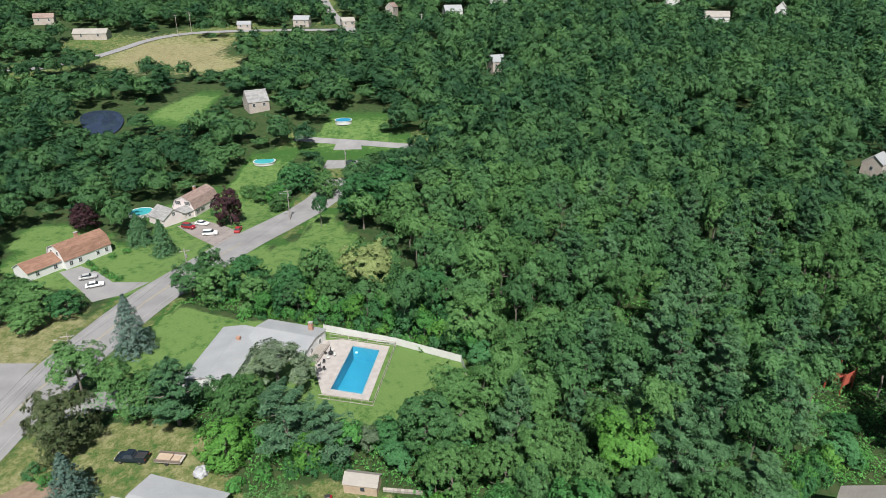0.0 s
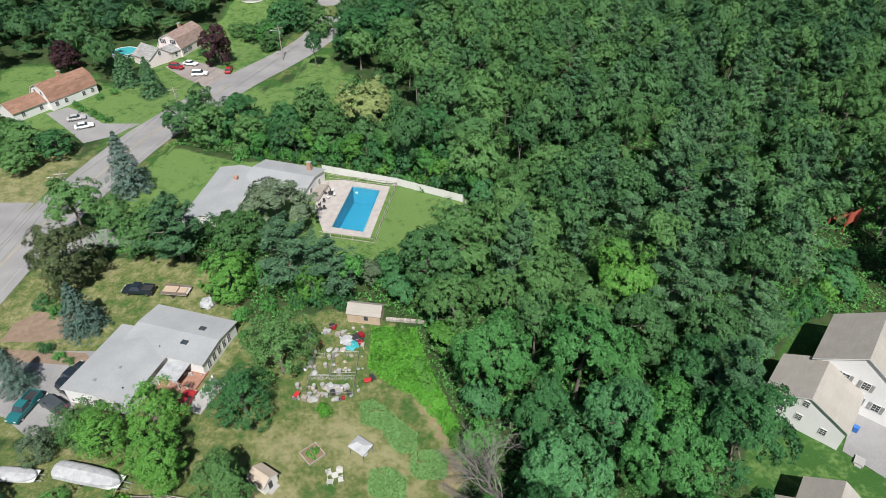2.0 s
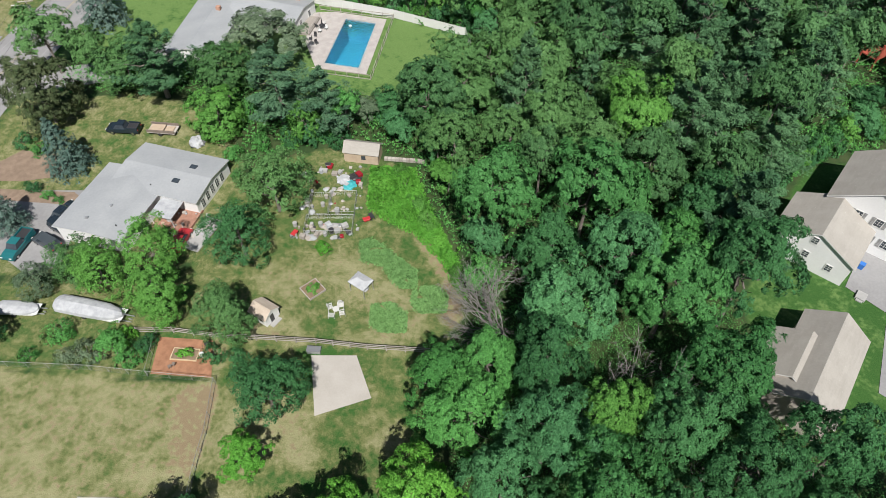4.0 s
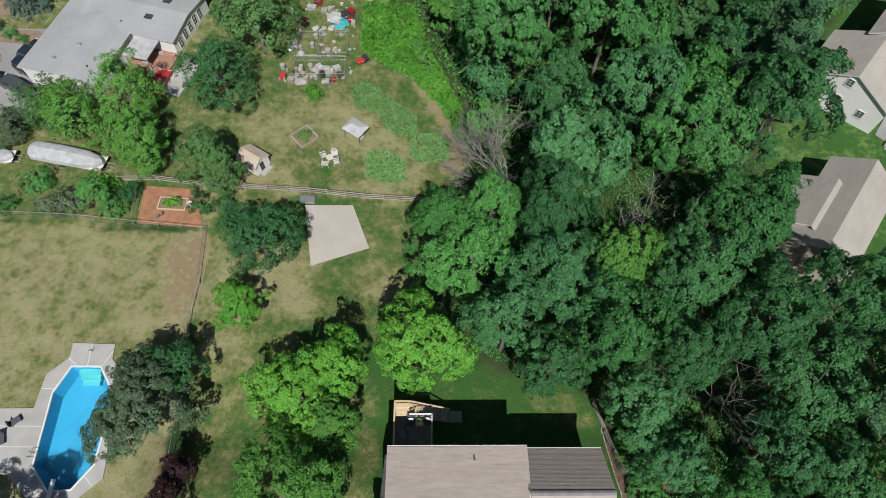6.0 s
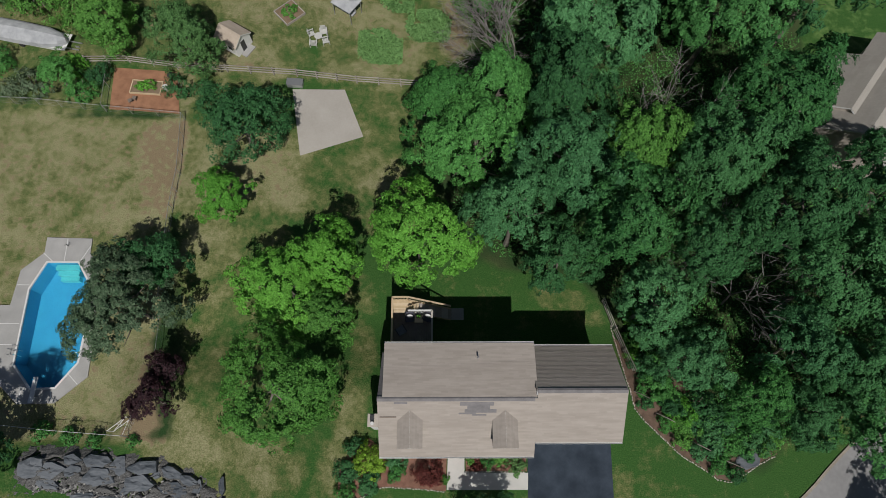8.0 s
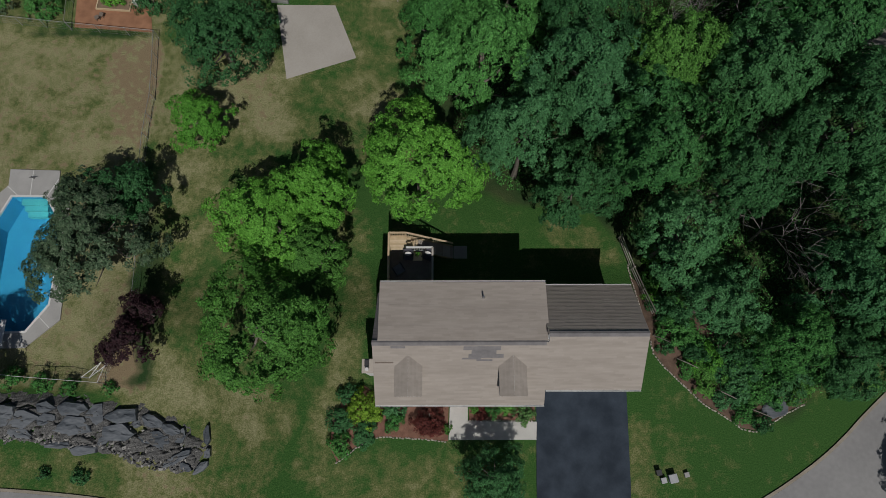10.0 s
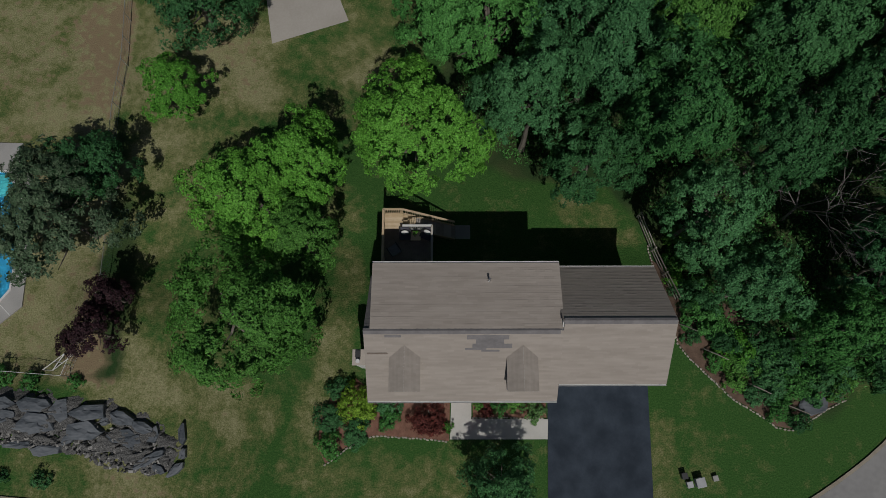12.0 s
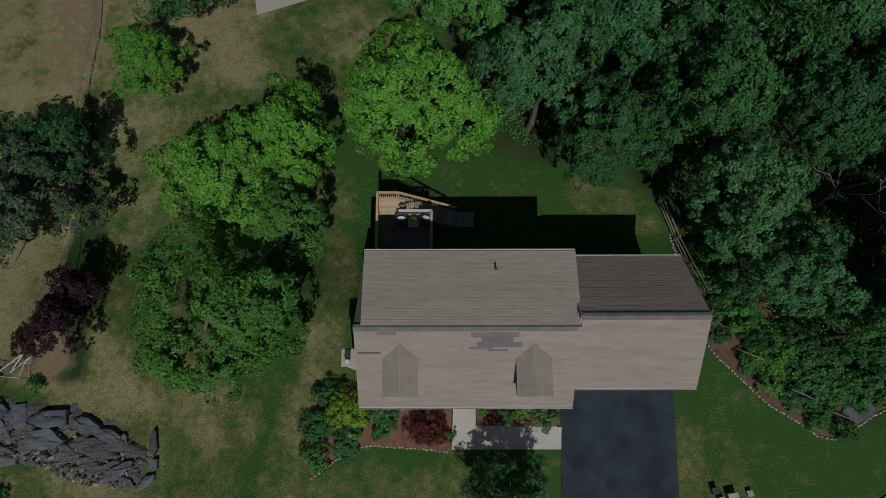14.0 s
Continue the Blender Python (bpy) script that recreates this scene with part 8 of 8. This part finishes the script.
# dead tree: bare grey limbs
def dead_tree(label, x, y, H, seed, lean=(0.0, 0.0), forks=4, limbs=5, spread=0.5, thick=0.10):
    """A fan of long bare limbs that fork into fine twigs."""
    rng = random.Random(seed)
    bm = bmesh.new()

    def grow(p, d, length, r, depth, root):
        q = p + d * length
        bend = p.lerp(q, 0.55) + Vector((rng.gauss(0, 0.05), rng.gauss(0, 0.05), rng.gauss(0, 0.05))) * length
        rings = tube(bm, [p.lerp(bend, 0.04), bend, q], [r, r * 0.8, r * 0.6], 5 if depth < 2 else 3, root)
        if depth >= forks:
            return
        for k in range(3):
            wide = 0.34 + 0.1 * depth
            e = (d + Vector((rng.gauss(0, wide), rng.gauss(0, wide), rng.gauss(0.02, wide * 0.6)))).normalized()
            at = rings[-1] if k < 2 else rings[1]
            grow(q if k < 2 else bend, e, length * rng.uniform(0.55, 0.8), max(r * 0.55, 0.016), depth + 1, at[k])
    base = Vector((0, 0, -0.3))
    top = Vector((lean[0] * H * 0.12, lean[1] * H * 0.12, H * 0.18))
    stem = tube(bm, [base, base.lerp(top, 0.5), top], [thick * 2.2, thick * 1.9, thick * 1.6], 7)
    for j in range(limbs):
        a = 6.2832 * j / limbs + rng.uniform(-0.3, 0.3)
        d = Vector((lean[0] + spread * math.cos(a), lean[1] + spread * math.sin(a), rng.uniform(0.55, 0.95))).normalized()
        grow(top, d, H * 0.26, thick, 0, stem[-1][j % 7])
    t = thing("dead_tree", label, "tree", pose(x, y, gz(x, y)))
    part("branchwork", bm, DEADWOOD, t, "leafless grey limbs")


dead_tree("leafless grey tree fanning out at the wood's edge", 8.4, 42.0, 13, 2, (-0.75, 0.2), 4, 7, 0.6)
dead_tree("leafless grey tree beside another", 6.2, 44.6, 12, 3, (-0.4, 0.3), 4, 6, 0.6)
dead_tree("bare grey branches showing among oaks", 25.8, 16.2, 15, 5, (-0.2, 0.1), 4, 4, 0.5, 0.055)
dead_tree("bare pale branches among oaks", 18.8, 31.0, 16, 8, (0.1, -0.1), 4, 4, 0.5, 0.055)

# pens and clutter behind the ranch house
rng = random.Random(9)
for x0, y0, x1, y1 in ((-20.6, 60.4, -13.6, 63.6), (-20.4, 63.8, -17.6, 68.2), (-17.4, 64.2, -13.6, 68.6)):
    fence("wire_pen", "low wire pen with pale posts", [(x0, y0), (x1, y0), (x1, y1), (x0, y1), (x0, y0)], 1.6, (1.0,), 1.1, STEEL, STEEL, wire=True, post_r=0.03, group="wire pens")
for i in range(110):
    x, y = rng.uniform(-22.4, -12.6), rng.choice((rng.uniform(59.8, 62.4), rng.uniform(65.0, 75)))
    s = rng.uniform(0.25, 1.0)
    kind = rng.random()
    bm = bmesh.new()
    mm = rng.choice((TARP, CONCRETE, CONCRETE, WOOD_GREY, BLACK, MAROON, SHINGLE_GREY, PALE_ROOF, STEEL, STONE, SHINGLE_GREY, WOOD_GREY, SHINGLE_TAN, WOOD_GREY))
    at = pose(x, y, gz(x, y), 0, 0, rng.uniform(0, 180))
    if kind < 0.45:
        box(bm, -s / 2, s / 2, -s * 0.4, s * 0.4, 0, s * rng.uniform(0.3, 0.9))
        solid("crate", bm, mm, "crate or bin among garden clutter", "crate", "garden clutter", bevel=0.03, m=at)
    elif kind < 0.7:
        rod(bm, (0, 0, 0), (0, 0, s * 0.9), s * 0.38, s * 0.42, 12)
        solid("bucket", bm, mm, "plastic bucket among garden clutter", "bucket", "garden clutter", m=at)
    else:
        bmesh.ops.create_icosphere(bm, subdivisions=2, radius=s * 0.7)
        for v in bm.verts:
            v.co *= 1 + 0.4 * noise.noise(v.co * 2.5 + Vector((i, 0, 0)))
            v.co.z = max(0, v.co.z * 0.55)
        solid("tarpaulin", bm, mm, "crumpled tarpaulin heap on the ground", "tarp", "garden clutter", m=at)
for x, y in ((-16.0, 72.0), (-15.0, 70.9), (-14.2, 72.4)):
    bm = bmesh.new()
    bmesh.ops.create_icosphere(bm, subdivisions=3, radius=1.1)
    for v in bm.verts:
        v.co *= 1 + 0.45 * noise.noise(v.co * 2.1 + Vector((x, y, 0)))
        v.co.z = max(0, v.co.z * 0.35)
    solid("tarpaulin", bm, TARP if x < -15.5 else LINER_AQUA if x < -14.5 else BLACK, "crumpled coloured tarpaulin on the ground", "tarp", "garden clutter", m=pose(x, y, gz(x, y)))


def wheelbarrow(x, y, turn, paint, label):
    w = thing("wheelbarrow", label, "wheelbarrow", pose(x, y, gz(x, y), 0, 0, turn))
    bm = bmesh.new()
    prism(bm, [(-0.35, 0.35), (0.35, 0.35), (0.6, 0.7), (-0.55, 0.7)], "y", -0.32, 0.32)
    part("tray", bm, paint, w, bevel=0.03)
    for sy in (-0.28, 0.28):
        bm = bmesh.new()
        rod(bm, (0.55, sy * 0.3, 0.3), (-1.0, sy, 0.62), 0.025)
        rod(bm, (-0.35, sy, 0.5), (-0.4, sy, 0.0), 0.02)
        part("handle", bm, BLACK, w)
    bm = bmesh.new()
    rod(bm, (0.65, -0.05, 0.2), (0.65, 0.05, 0.2), 0.2, 0.2, 14)
    part("wheel", bm, RUBBER, w)


wheelbarrow(-11.7, 63.2, 20, RED, "red wheelbarrow beside a garden path")
wheelbarrow(-11.0, 63.8, 120, BLACK, "black wheelbarrow beside a garden path")
wheelbarrow(-22.0, 60.4, 60, RED, "red garden cart by wire pens")
lowwall = thing("stone_wall", "low weathered retaining wall beside the shed", "wall", pose(-6.6, 76.2, gz(-6.6, 76.2), 0, 0, -6))
for i in range(11):
    plain_part(lowwall, "stone", WOOD_GREY, [(-3.3 + i * 0.6, -2.73 + i * 0.6, -0.25, 0.25, -0.2, 0.55)], bevel=0.04)


# ---- boats and vehicles ----
def covered_boat(label, x, y, turn, L, W, H):
    b = thing("covered_boat", label, "boat", pose(x, y, gz(x, y), 0, 0, turn), "covered boats")
    bm = bmesh.new()
    secs = [(-0.5, 0.75, 0.9), (-0.46, 0.98, 1.0), (-0.1, 1.0, 1.08), (0.25, 0.92, 1.02), (0.42, 0.6, 0.9), (0.5, 0.12, 0.75)]
    rings = []
    for f, w, h in secs:
        ring = []
        for k in range(9):
            a = math.pi * k / 8
            sag = 0.93 if 2 <= k <= 6 and k != 4 else 1.0
            ring.append(bm.verts.new((f * L, math.cos(a) * W / 2 * w, 0.75 + (H - 0.75) * h * sag * math.sin(a) ** 0.75)))
        rings.append(ring)
    for r0, r1 in zip(rings[:-1], rings[1:]):
        for k in range(8):
            bm.faces.new((r0[k], r1[k], r1[k + 1], r0[k + 1]))
    bm.faces.new(rings[0])
    bm.faces.new(rings[-1][::-1])
    part("cover", bm, TARP, b, "pale shrink-wrap cover", smooth=False)
    bm = bmesh.new()
    prism(bm, [(-L * 0.48, 0.76), (L * 0.5, 0.76), (L * 0.36, 0.4), (-L * 0.48, 0.36)], "y", -W * 0.4, W * 0.4)
    part("hull", bm, WHITE, b)
    plain_part(b, "trailer_frame", STEEL, [(-L * 0.45, L * 0.62, -0.5, -0.4, 0.28, 0.38), (-L * 0.45, L * 0.62, 0.4, 0.5, 0.28, 0.38), (-0.6, -0.5, -W * 0.42, W * 0.42, 0.24, 0.32)])
    for sy in (-1, 1):
        bm = bmesh.new()
        rod(bm, (-0.55, sy * W * 0.36, 0.28), (-0.55, sy * W * 0.45, 0.28), 0.29, 0.29, 14)
        part("wheel", bm, RUBBER, b)
    plain_part(b, "jack_stand", STEEL, [(L * 0.55, L * 0.6, -0.04, 0.04, 0.0, 0.32)])


covered_boat("small boat under a pale cover on grass", -56.2, 47.0, -3, 5.6, 2.2, 1.25)
covered_boat("long boat under a grey-white cover on a trailer", -46.6, 46.8, -12, 9.6, 2.7, 1.75)


def car(label, paint, x, y, turn, kind="sedan", group=""):
    """A road vehicle, nose along its local +x."""
    c = thing({"sedan": "car", "suv": "suv", "pickup": "pickup_truck"}[kind], label, "truck" if kind == "pickup" else "car", pose(x, y, gz(x, y) + 0.08, 0, 0, turn), group)
    L, W, hood, roof = {"sedan": (4.6, 1.8, 0.92, 1.43), "suv": (4.7, 1.88, 1.08, 1.75), "pickup": (5.6, 1.95, 1.12, 1.82)}[kind]
    bm = bmesh.new()
    a, b = L / 2, -L / 2
    prism(bm, [(b, 0.45), (b + 0.05, hood - 0.05), (b + 0.3, hood), (a - 0.9, hood - 0.02), (a - 0.12, hood - 0.2), (a, 0.55), (a - 0.05, 0.3), (b + 0.05, 0.3)], "y", -W / 2, W / 2)
    part("body", bm, paint, c, bevel=0.07)
    x0, x1, x2, x3 = {"sedan": (b + 0.55, b + 1.15, a - 2.0, a - 1.35), "suv": (b + 0.12, b + 0.4, a - 1.9, a - 1.3), "pickup": (b + 2.15, b + 2.35, a - 2.05, a - 1.5)}[kind]
    bm = bmesh.new()
    lo = [bm.verts.new(p) for p in ((x0, -W * 0.46, hood - 0.03), (x3, -W * 0.46, hood - 0.03), (x3, W * 0.46, hood - 0.03), (x0, W * 0.46, hood - 0.03))]
    hi = [bm.verts.new(p) for p in ((x1, -W * 0.37, roof - 0.05), (x2, -W * 0.37, roof - 0.05), (x2, W * 0.37, roof - 0.05), (x1, W * 0.37, roof - 0.05))]
    for i in range(4):
        bm.faces.new((lo[i], lo[(i + 1) % 4], hi[(i + 1) % 4], hi[i]))
    bm.faces.new(hi)
    part("glazing", bm, GLASS, c, "dark car windows")
    bm = bmesh.new()
    box(bm, x1 - 0.06, x2 + 0.06, -W * 0.385, W * 0.385, roof - 0.05, roof)
    part("roof", bm, paint, c, bevel=0.02)
    if kind == "pickup":
        bm = bmesh.new()
        box(bm, b + 0.12, b + 2.0, -W * 0.42, W * 0.42, hood + 0.004, hood + 0.02)
        part("bed_liner", bm, BLACK, c, "dark load bed")
        for sy in (-1, 1):
            plain_part(c, "bed_side", paint, [(b + 0.04, b + 2.1, sy * W * 0.47 - 0.05, sy * W * 0.47 + 0.05, hood - 0.05, hood + 0.28)], bevel=0.02)
        plain_part(c, "tailgate", paint, [(b + 0.02, b + 0.1, -W * 0.42, W * 0.42, hood - 0.05, hood + 0.28)], bevel=0.02)
    for sx in (b + L * 0.19, a - L * 0.18):
        for sy in (-1, 1):
            bm = bmesh.new()
            rod(bm, (sx, sy * (W / 2 - 0.2), 0.26), (sx, sy * (W / 2 + 0.012), 0.26), 0.34, 0.34, 16)
            wl = part("wheel", bm, RUBBER, c)
            bm = bmesh.new()
            rod(bm, (sx, sy * (W / 2), 0.26), (sx, sy * (W / 2 + 0.02), 0.26), 0.2, 0.2, 10)
            part("rim", bm, CHROME, wl)
    for sy in (-1, 1):
        plain_part(c, "headlight", WHITE, [(a - 0.1, a + 0.004, sy * W * 0.36 - 0.16, sy * W * 0.36 + 0.16, hood - 0.36, hood - 0.24)])
        plain_part(c, "tail_light", RED, [(b - 0.004, b + 0.08, sy * W * 0.38 - 0.12, sy * W * 0.38 + 0.12, hood - 0.3, hood - 0.12)])
    return c


car("teal pickup truck parked on a drive", TEAL, -61.5, 58.3, -100, "pickup", "vehicles at the ranch house")
car("dark suv parked beside a pale roof", NAVY, -56.4, 61.6, -31, "suv", "vehicles at the ranch house")
car("dark grey suv parked on a drive", mat("graphite_car_paint", (0.045, 0.055, 0.062), (0.06, 0.07, 0.078), 0.25), -57.6, 58.9, 150, "suv", "vehicles at the ranch house")
car("dark compact car half under the eave", NAVY, -57.5, 65.0, 68, "sedan", "vehicles at the ranch house")
car("black pickup with yellow flame paint", NAVY, -54.4, 83.6, 176, "pickup", "vehicles at the ranch house")
car("red vehicle half hidden beside a porch", RED, -38.2, 59.0, 80, "sedan", "vehicles at the ranch house")
flat = thing("flatbed_trailer", "loaded brown flatbed trailer behind a truck", "trailer", pose(-47.6, 83.2, gz(-47.6, 83.2), 0, 0, -6))
plain_part(flat, "bed", WOOD_GREY, [(-2.4, 2.4, -1.1, 1.1, 0.6, 0.72)])
for sy in (-1.1, 1.02):
    plain_part(flat, "side_board", DECK_DARK, [(-2.4, 2.4, sy, sy + 0.08, 0.72, 1.25)])
for sy in (-1, 1):
    bm = bmesh.new()
    rod(bm, (-0.2, sy * 0.9, 0.34), (-0.2, sy * 1.12, 0.34), 0.34, 0.34, 14)
    part("wheel", bm, RUBBER, flat)
plain_part(flat, "load", TAN, [(-2.0, 0.4, -0.8, 0.7, 0.72, 1.1), (0.6, 2.0, -0.5, 0.6, 0.72, 0.95)], "stacked timber")
plain_part(flat, "jack_stand", STEEL, [(2.3, 2.4, -0.05, 0.05, 0.0, 0.6), (-2.4, -2.3, -0.05, 0.05, 0.0, 0.6)])
bm = bmesh.new()
bmesh.ops.create_icosphere(bm, subdivisions=3, radius=1.3)
for v in bm.verts:
    v.co *= 1 + 0.3 * noise.noise(v.co * 1.7)
    v.co.z = max(0, v.co.z)
solid("tarpaulin", bm, TARP, "grey tarpaulin over a stack by the house", "tarp", m=pose(-41.2, 80.4, gz(-41.2, 80.4), 0, 0, 30))
car("white car parked on a grey driveway", CARWHITE, -93.6, 147.6, 28, "sedan", "cars at the orange-roofed house")
car("silver car parked on a grey driveway", SILVER, -97.8, 152.2, 26, "sedan", "cars at the orange-roofed house")
car("maroon suv parked by a garage", MAROON, -83.6, 188.4, -20, "suv", "cars at the gambrel house")
car("white car parked by a garage", CARWHITE, -80.2, 191.4, -15, "sedan", "cars at the gambrel house")
car("white suv standing on a pale driveway", CARWHITE, -74.6, 183.0, 8, "suv", "cars at the gambrel house")
car("red small car beside a copper beech", RED, -66.6, 186.0, 95, "sedan", "cars at the gambrel house")
car("dark car on a far driveway", NAVY, -38.6, 250.6, 30, "sedan")


# ---- utility poles and wires ----
def utility_pole(label, x, y, H, turn, arm=True, lamp=False):
    p = thing("utility_pole", label, "pole", pose(x, y, gz(x, y), 0, 0, turn), "utility poles")
    bm = bmesh.new()
    rod(bm, (0, 0, -0.4), (0, 0, H), 0.17, 0.11, 10)
    part("pole_shaft", bm, WOOD_GREY, p, "weathered wooden shaft")
    if arm:
        plain_part(p, "crossarm", WOOD_GREY, [(-1.3, 1.3, -0.06, 0.06, H - 0.75, H - 0.6)])
        for sx in (-1.2, -0.5, 0.5, 1.2):
            bm = bmesh.new()
            rod(bm, (sx, 0, H - 0.6), (sx, 0, H - 0.42), 0.045, 0.03, 8)
            part("insulator", bm, CONCRETE, p)
        bm = bmesh.new()
        rod(bm, (0.3, 0, H - 2.6), (0.3, 0, H - 1.6), 0.22, 0.22, 12)
        part("transformer", bm, STEEL, p, "grey transformer can")
    if lamp:
        bm = bmesh.new()
        rod(bm, (0, 0, H - 1.6), (-2.0, 0, H - 1.2), 0.035, 0.03)
        arm_ = part("lamp_arm", bm, STEEL, p)
        plain_part(p, "lamp_head", STEEL, [(-2.7, -2.0, -0.13, 0.13, H - 1.28, H - 1.16)], bevel=0.03)


POLES = [(-77.0, 60, 11), (-76.0, 106.7, 11), (-68.0, 148, 11), (-51.8, 195.4, 11), (-39.0, 240, 11)]
for i, (x, y, h) in enumerate(POLES):
    utility_pole("wooden utility pole with a street lamp" if i == 1 else "wooden utility pole beside the main road", x, y, h, (8, 12, 22, 20, 2)[i], True, i in (1, 3))
for (x0, y0, h0), (x1, y1, h1) in zip(POLES[:-1], POLES[1:]):
    for off, drop in ((-1.2, 0.5), (0.5, 0.5), (1.2, 0.5), (0.15, 3.0)):
        bm = bmesh.new()
        prev = None
        for k in range(13):
            f = k / 12
            q = Vector((x0 + (x1 - x0) * f + off, y0 + (y1 - y0) * f, (gz(x0, y0) + h0) * (1 - f) + (gz(x1, y1) + h1) * f - drop - 0.9 * 4 * f * (1 - f)))
            if prev:
                rod(bm, prev, q, 0.022, 0.022, 4)
            prev = q
        solid("overhead_wire", bm, BLACK, "thin black wire hung between utility poles", "wire", "overhead wires")
for x, y, h in ((-172, 424, 14), (-166, 432, 14), (-36, 455, 16), (-14, 430, 16)):
    utility_pole("far wooden utility pole by a road", x, y, h, 0)


# ---- by the long pool, and the play tower ----
def patio_chair_small(x, y, turn, mm):
    c = thing("terrace_chair", "light chair on a pool terrace", "chair", pose(x, y, gz(-18, 109) + 0.12, 0, 0, turn), "chairs on the pool terrace")
    plain_part(c, "seat", mm, [(-0.28, 0.28, -0.28, 0.28, 0.4, 0.46)], bevel=0.01)
    plain_part(c, "backrest", mm, [(-0.28, 0.28, 0.25, 0.3, 0.46, 0.95)])
    for sx in (-0.26, 0.22):
        for sy in (-0.26, 0.22):
            plain_part(c, "leg", BLACK, [(sx, sx + 0.04, sy, sy + 0.04, 0, 0.4)])


for i, (x, y) in enumerate(((-25.6, 111.2), (-24.9, 112.8), (-25.8, 114.6), (-24.4, 115.6), (-26.4, 110.0), (-23.8, 113.8), (-25.0, 108.6))):
    patio_chair_small(x, y, i * 67, WHITE if i % 2 else BLACK)
um = thing("terrace_umbrella", "closed dark umbrella through a terrace table", "umbrella", pose(-24.6, 114.2, gz(-18, 109) + 0.12))
bm = bmesh.new()
rod(bm, (0, 0, 0), (0, 0, 2.4), 0.03, 0.03)
part("pole_shaft", bm, STEEL, um)
bm = bmesh.new()
rod(bm, (0, 0, 0.72), (0, 0, 0.76), 0.6, 0.6, 14)
part("tabletop", bm, BLACK, um)
bm = bmesh.new()
rod(bm, (0, 0, 1.1), (0, 0, 2.35), 0.16, 0.05, 10)
part("canopy_folded", bm, BLACK, um)
tdeck = thing("timber_step_deck", "small timber deck by the pool house", "deck", pose(-27.4, 114.8, gz(-27, 115), 0, 0, -12))
plain_part(tdeck, "deck_floor", WOOD_GREY, [(-1.4, 1.2, -3.0, 3.4, 0.0, 0.5)])
plain_part(tdeck, "rail", WOOD_GREY, [(1.12, 1.2, -3.0, 3.4, 1.3, 1.4), (1.12, 1.2, -3.0, -2.9, 0.5, 1.3), (1.12, 1.2, 3.3, 3.4, 0.5, 1.3)])
bm = bmesh.new()
bmesh.ops.create_icosphere(bm, subdivisions=2, radius=0.3)
solid("pool_float", bm, WHITE, "small white float on blue water", "pool float", m=pose(-19.2, 115.6, gz(-18, 109) - 0.05) @ Matrix.Diagonal((1.2, 0.8, 0.5, 1)))
play = thing("play_tower", "red wooden play tower among trees", "playset", pose(78.6, 101.0, gz(78.6, 101.0), 0, 0, 30))
REDWOOD = mat("red_stained_wood", (0.27, 0.055, 0.034), (0.34, 0.08, 0.05), 0.7, scale=0.5)
for px_, py_ in ((-2, -1.5), (2, -1.5), (2, 1.5), (-2, 1.5)):
    plain_part(play, "post", REDWOOD, [(px_ - 0.12, px_ + 0.12, py_ - 0.12, py_ + 0.12, -0.2, 5.4)])
plain_part(play, "platform", REDWOOD, [(-2.1, 2.1, -1.6, 1.6, 2.4, 2.6)])
for k in range(9):
    plain_part(play, "slat", REDWOOD, [(-2.1, 2.1, -1.62, -1.54, 2.7 + k * 0.28, 2.9 + k * 0.28)])
for k in range(8):
    plain_part(play, "tread", REDWOOD, [(2.1 + k * 0.3, 2.45 + k * 0.3, -0.6, 0.6, 2.3 - k * 0.3, 2.38 - k * 0.3)])
gate = thing("pool_gate", "white tubular gate leaning by a plum tree", "gate", pose(-28.3, 5.0, gz(-28.3, 5.0), 0, 0, 40))
for a, b in (((-0.9, 0, 0.1), (0.9, 0, 0.1)), ((-0.9, 0, 1.2), (0.9, 0, 1.2)), ((-0.9, 0, 0), (-0.9, 0, 1.25)), ((0.9, 0, 0), (0.9, 0, 1.25)), ((-0.9, 0, 0.1), (0.9, 0, 1.2)), ((0, 0, 0.1), (0, 0, 1.2))):
    bm = bmesh.new()
    rod(bm, a, b, 0.035)
    part("gate_bar", bm, WHITE, gate)
for label, x, y, a in (("low dark lounger on a pool deck", -43.6, 12.9, 20), ("dark round-backed chair on a pool deck", -42.8, 14.6, 130)):
    lg = thing("pool_lounger", label, "lounger", pose(x, y, -3.78, 0, 0, a), "loungers by the pool")
    plain_part(lg, "seat", CUSH, [(-0.35, 0.35, -0.6, 0.5, 0.28, 0.36)], bevel=0.03)
    plain_part(lg, "backrest", CUSH, [(-0.35, 0.35, 0.45, 0.55, 0.3, 0.85)], bevel=0.03)
    for sx in (-0.3, 0.25):
        for sy in (-0.5, 0.4):
            plain_part(lg, "leg", STEEL, [(sx, sx + 0.05, sy, sy + 0.05, 0, 0.3)])
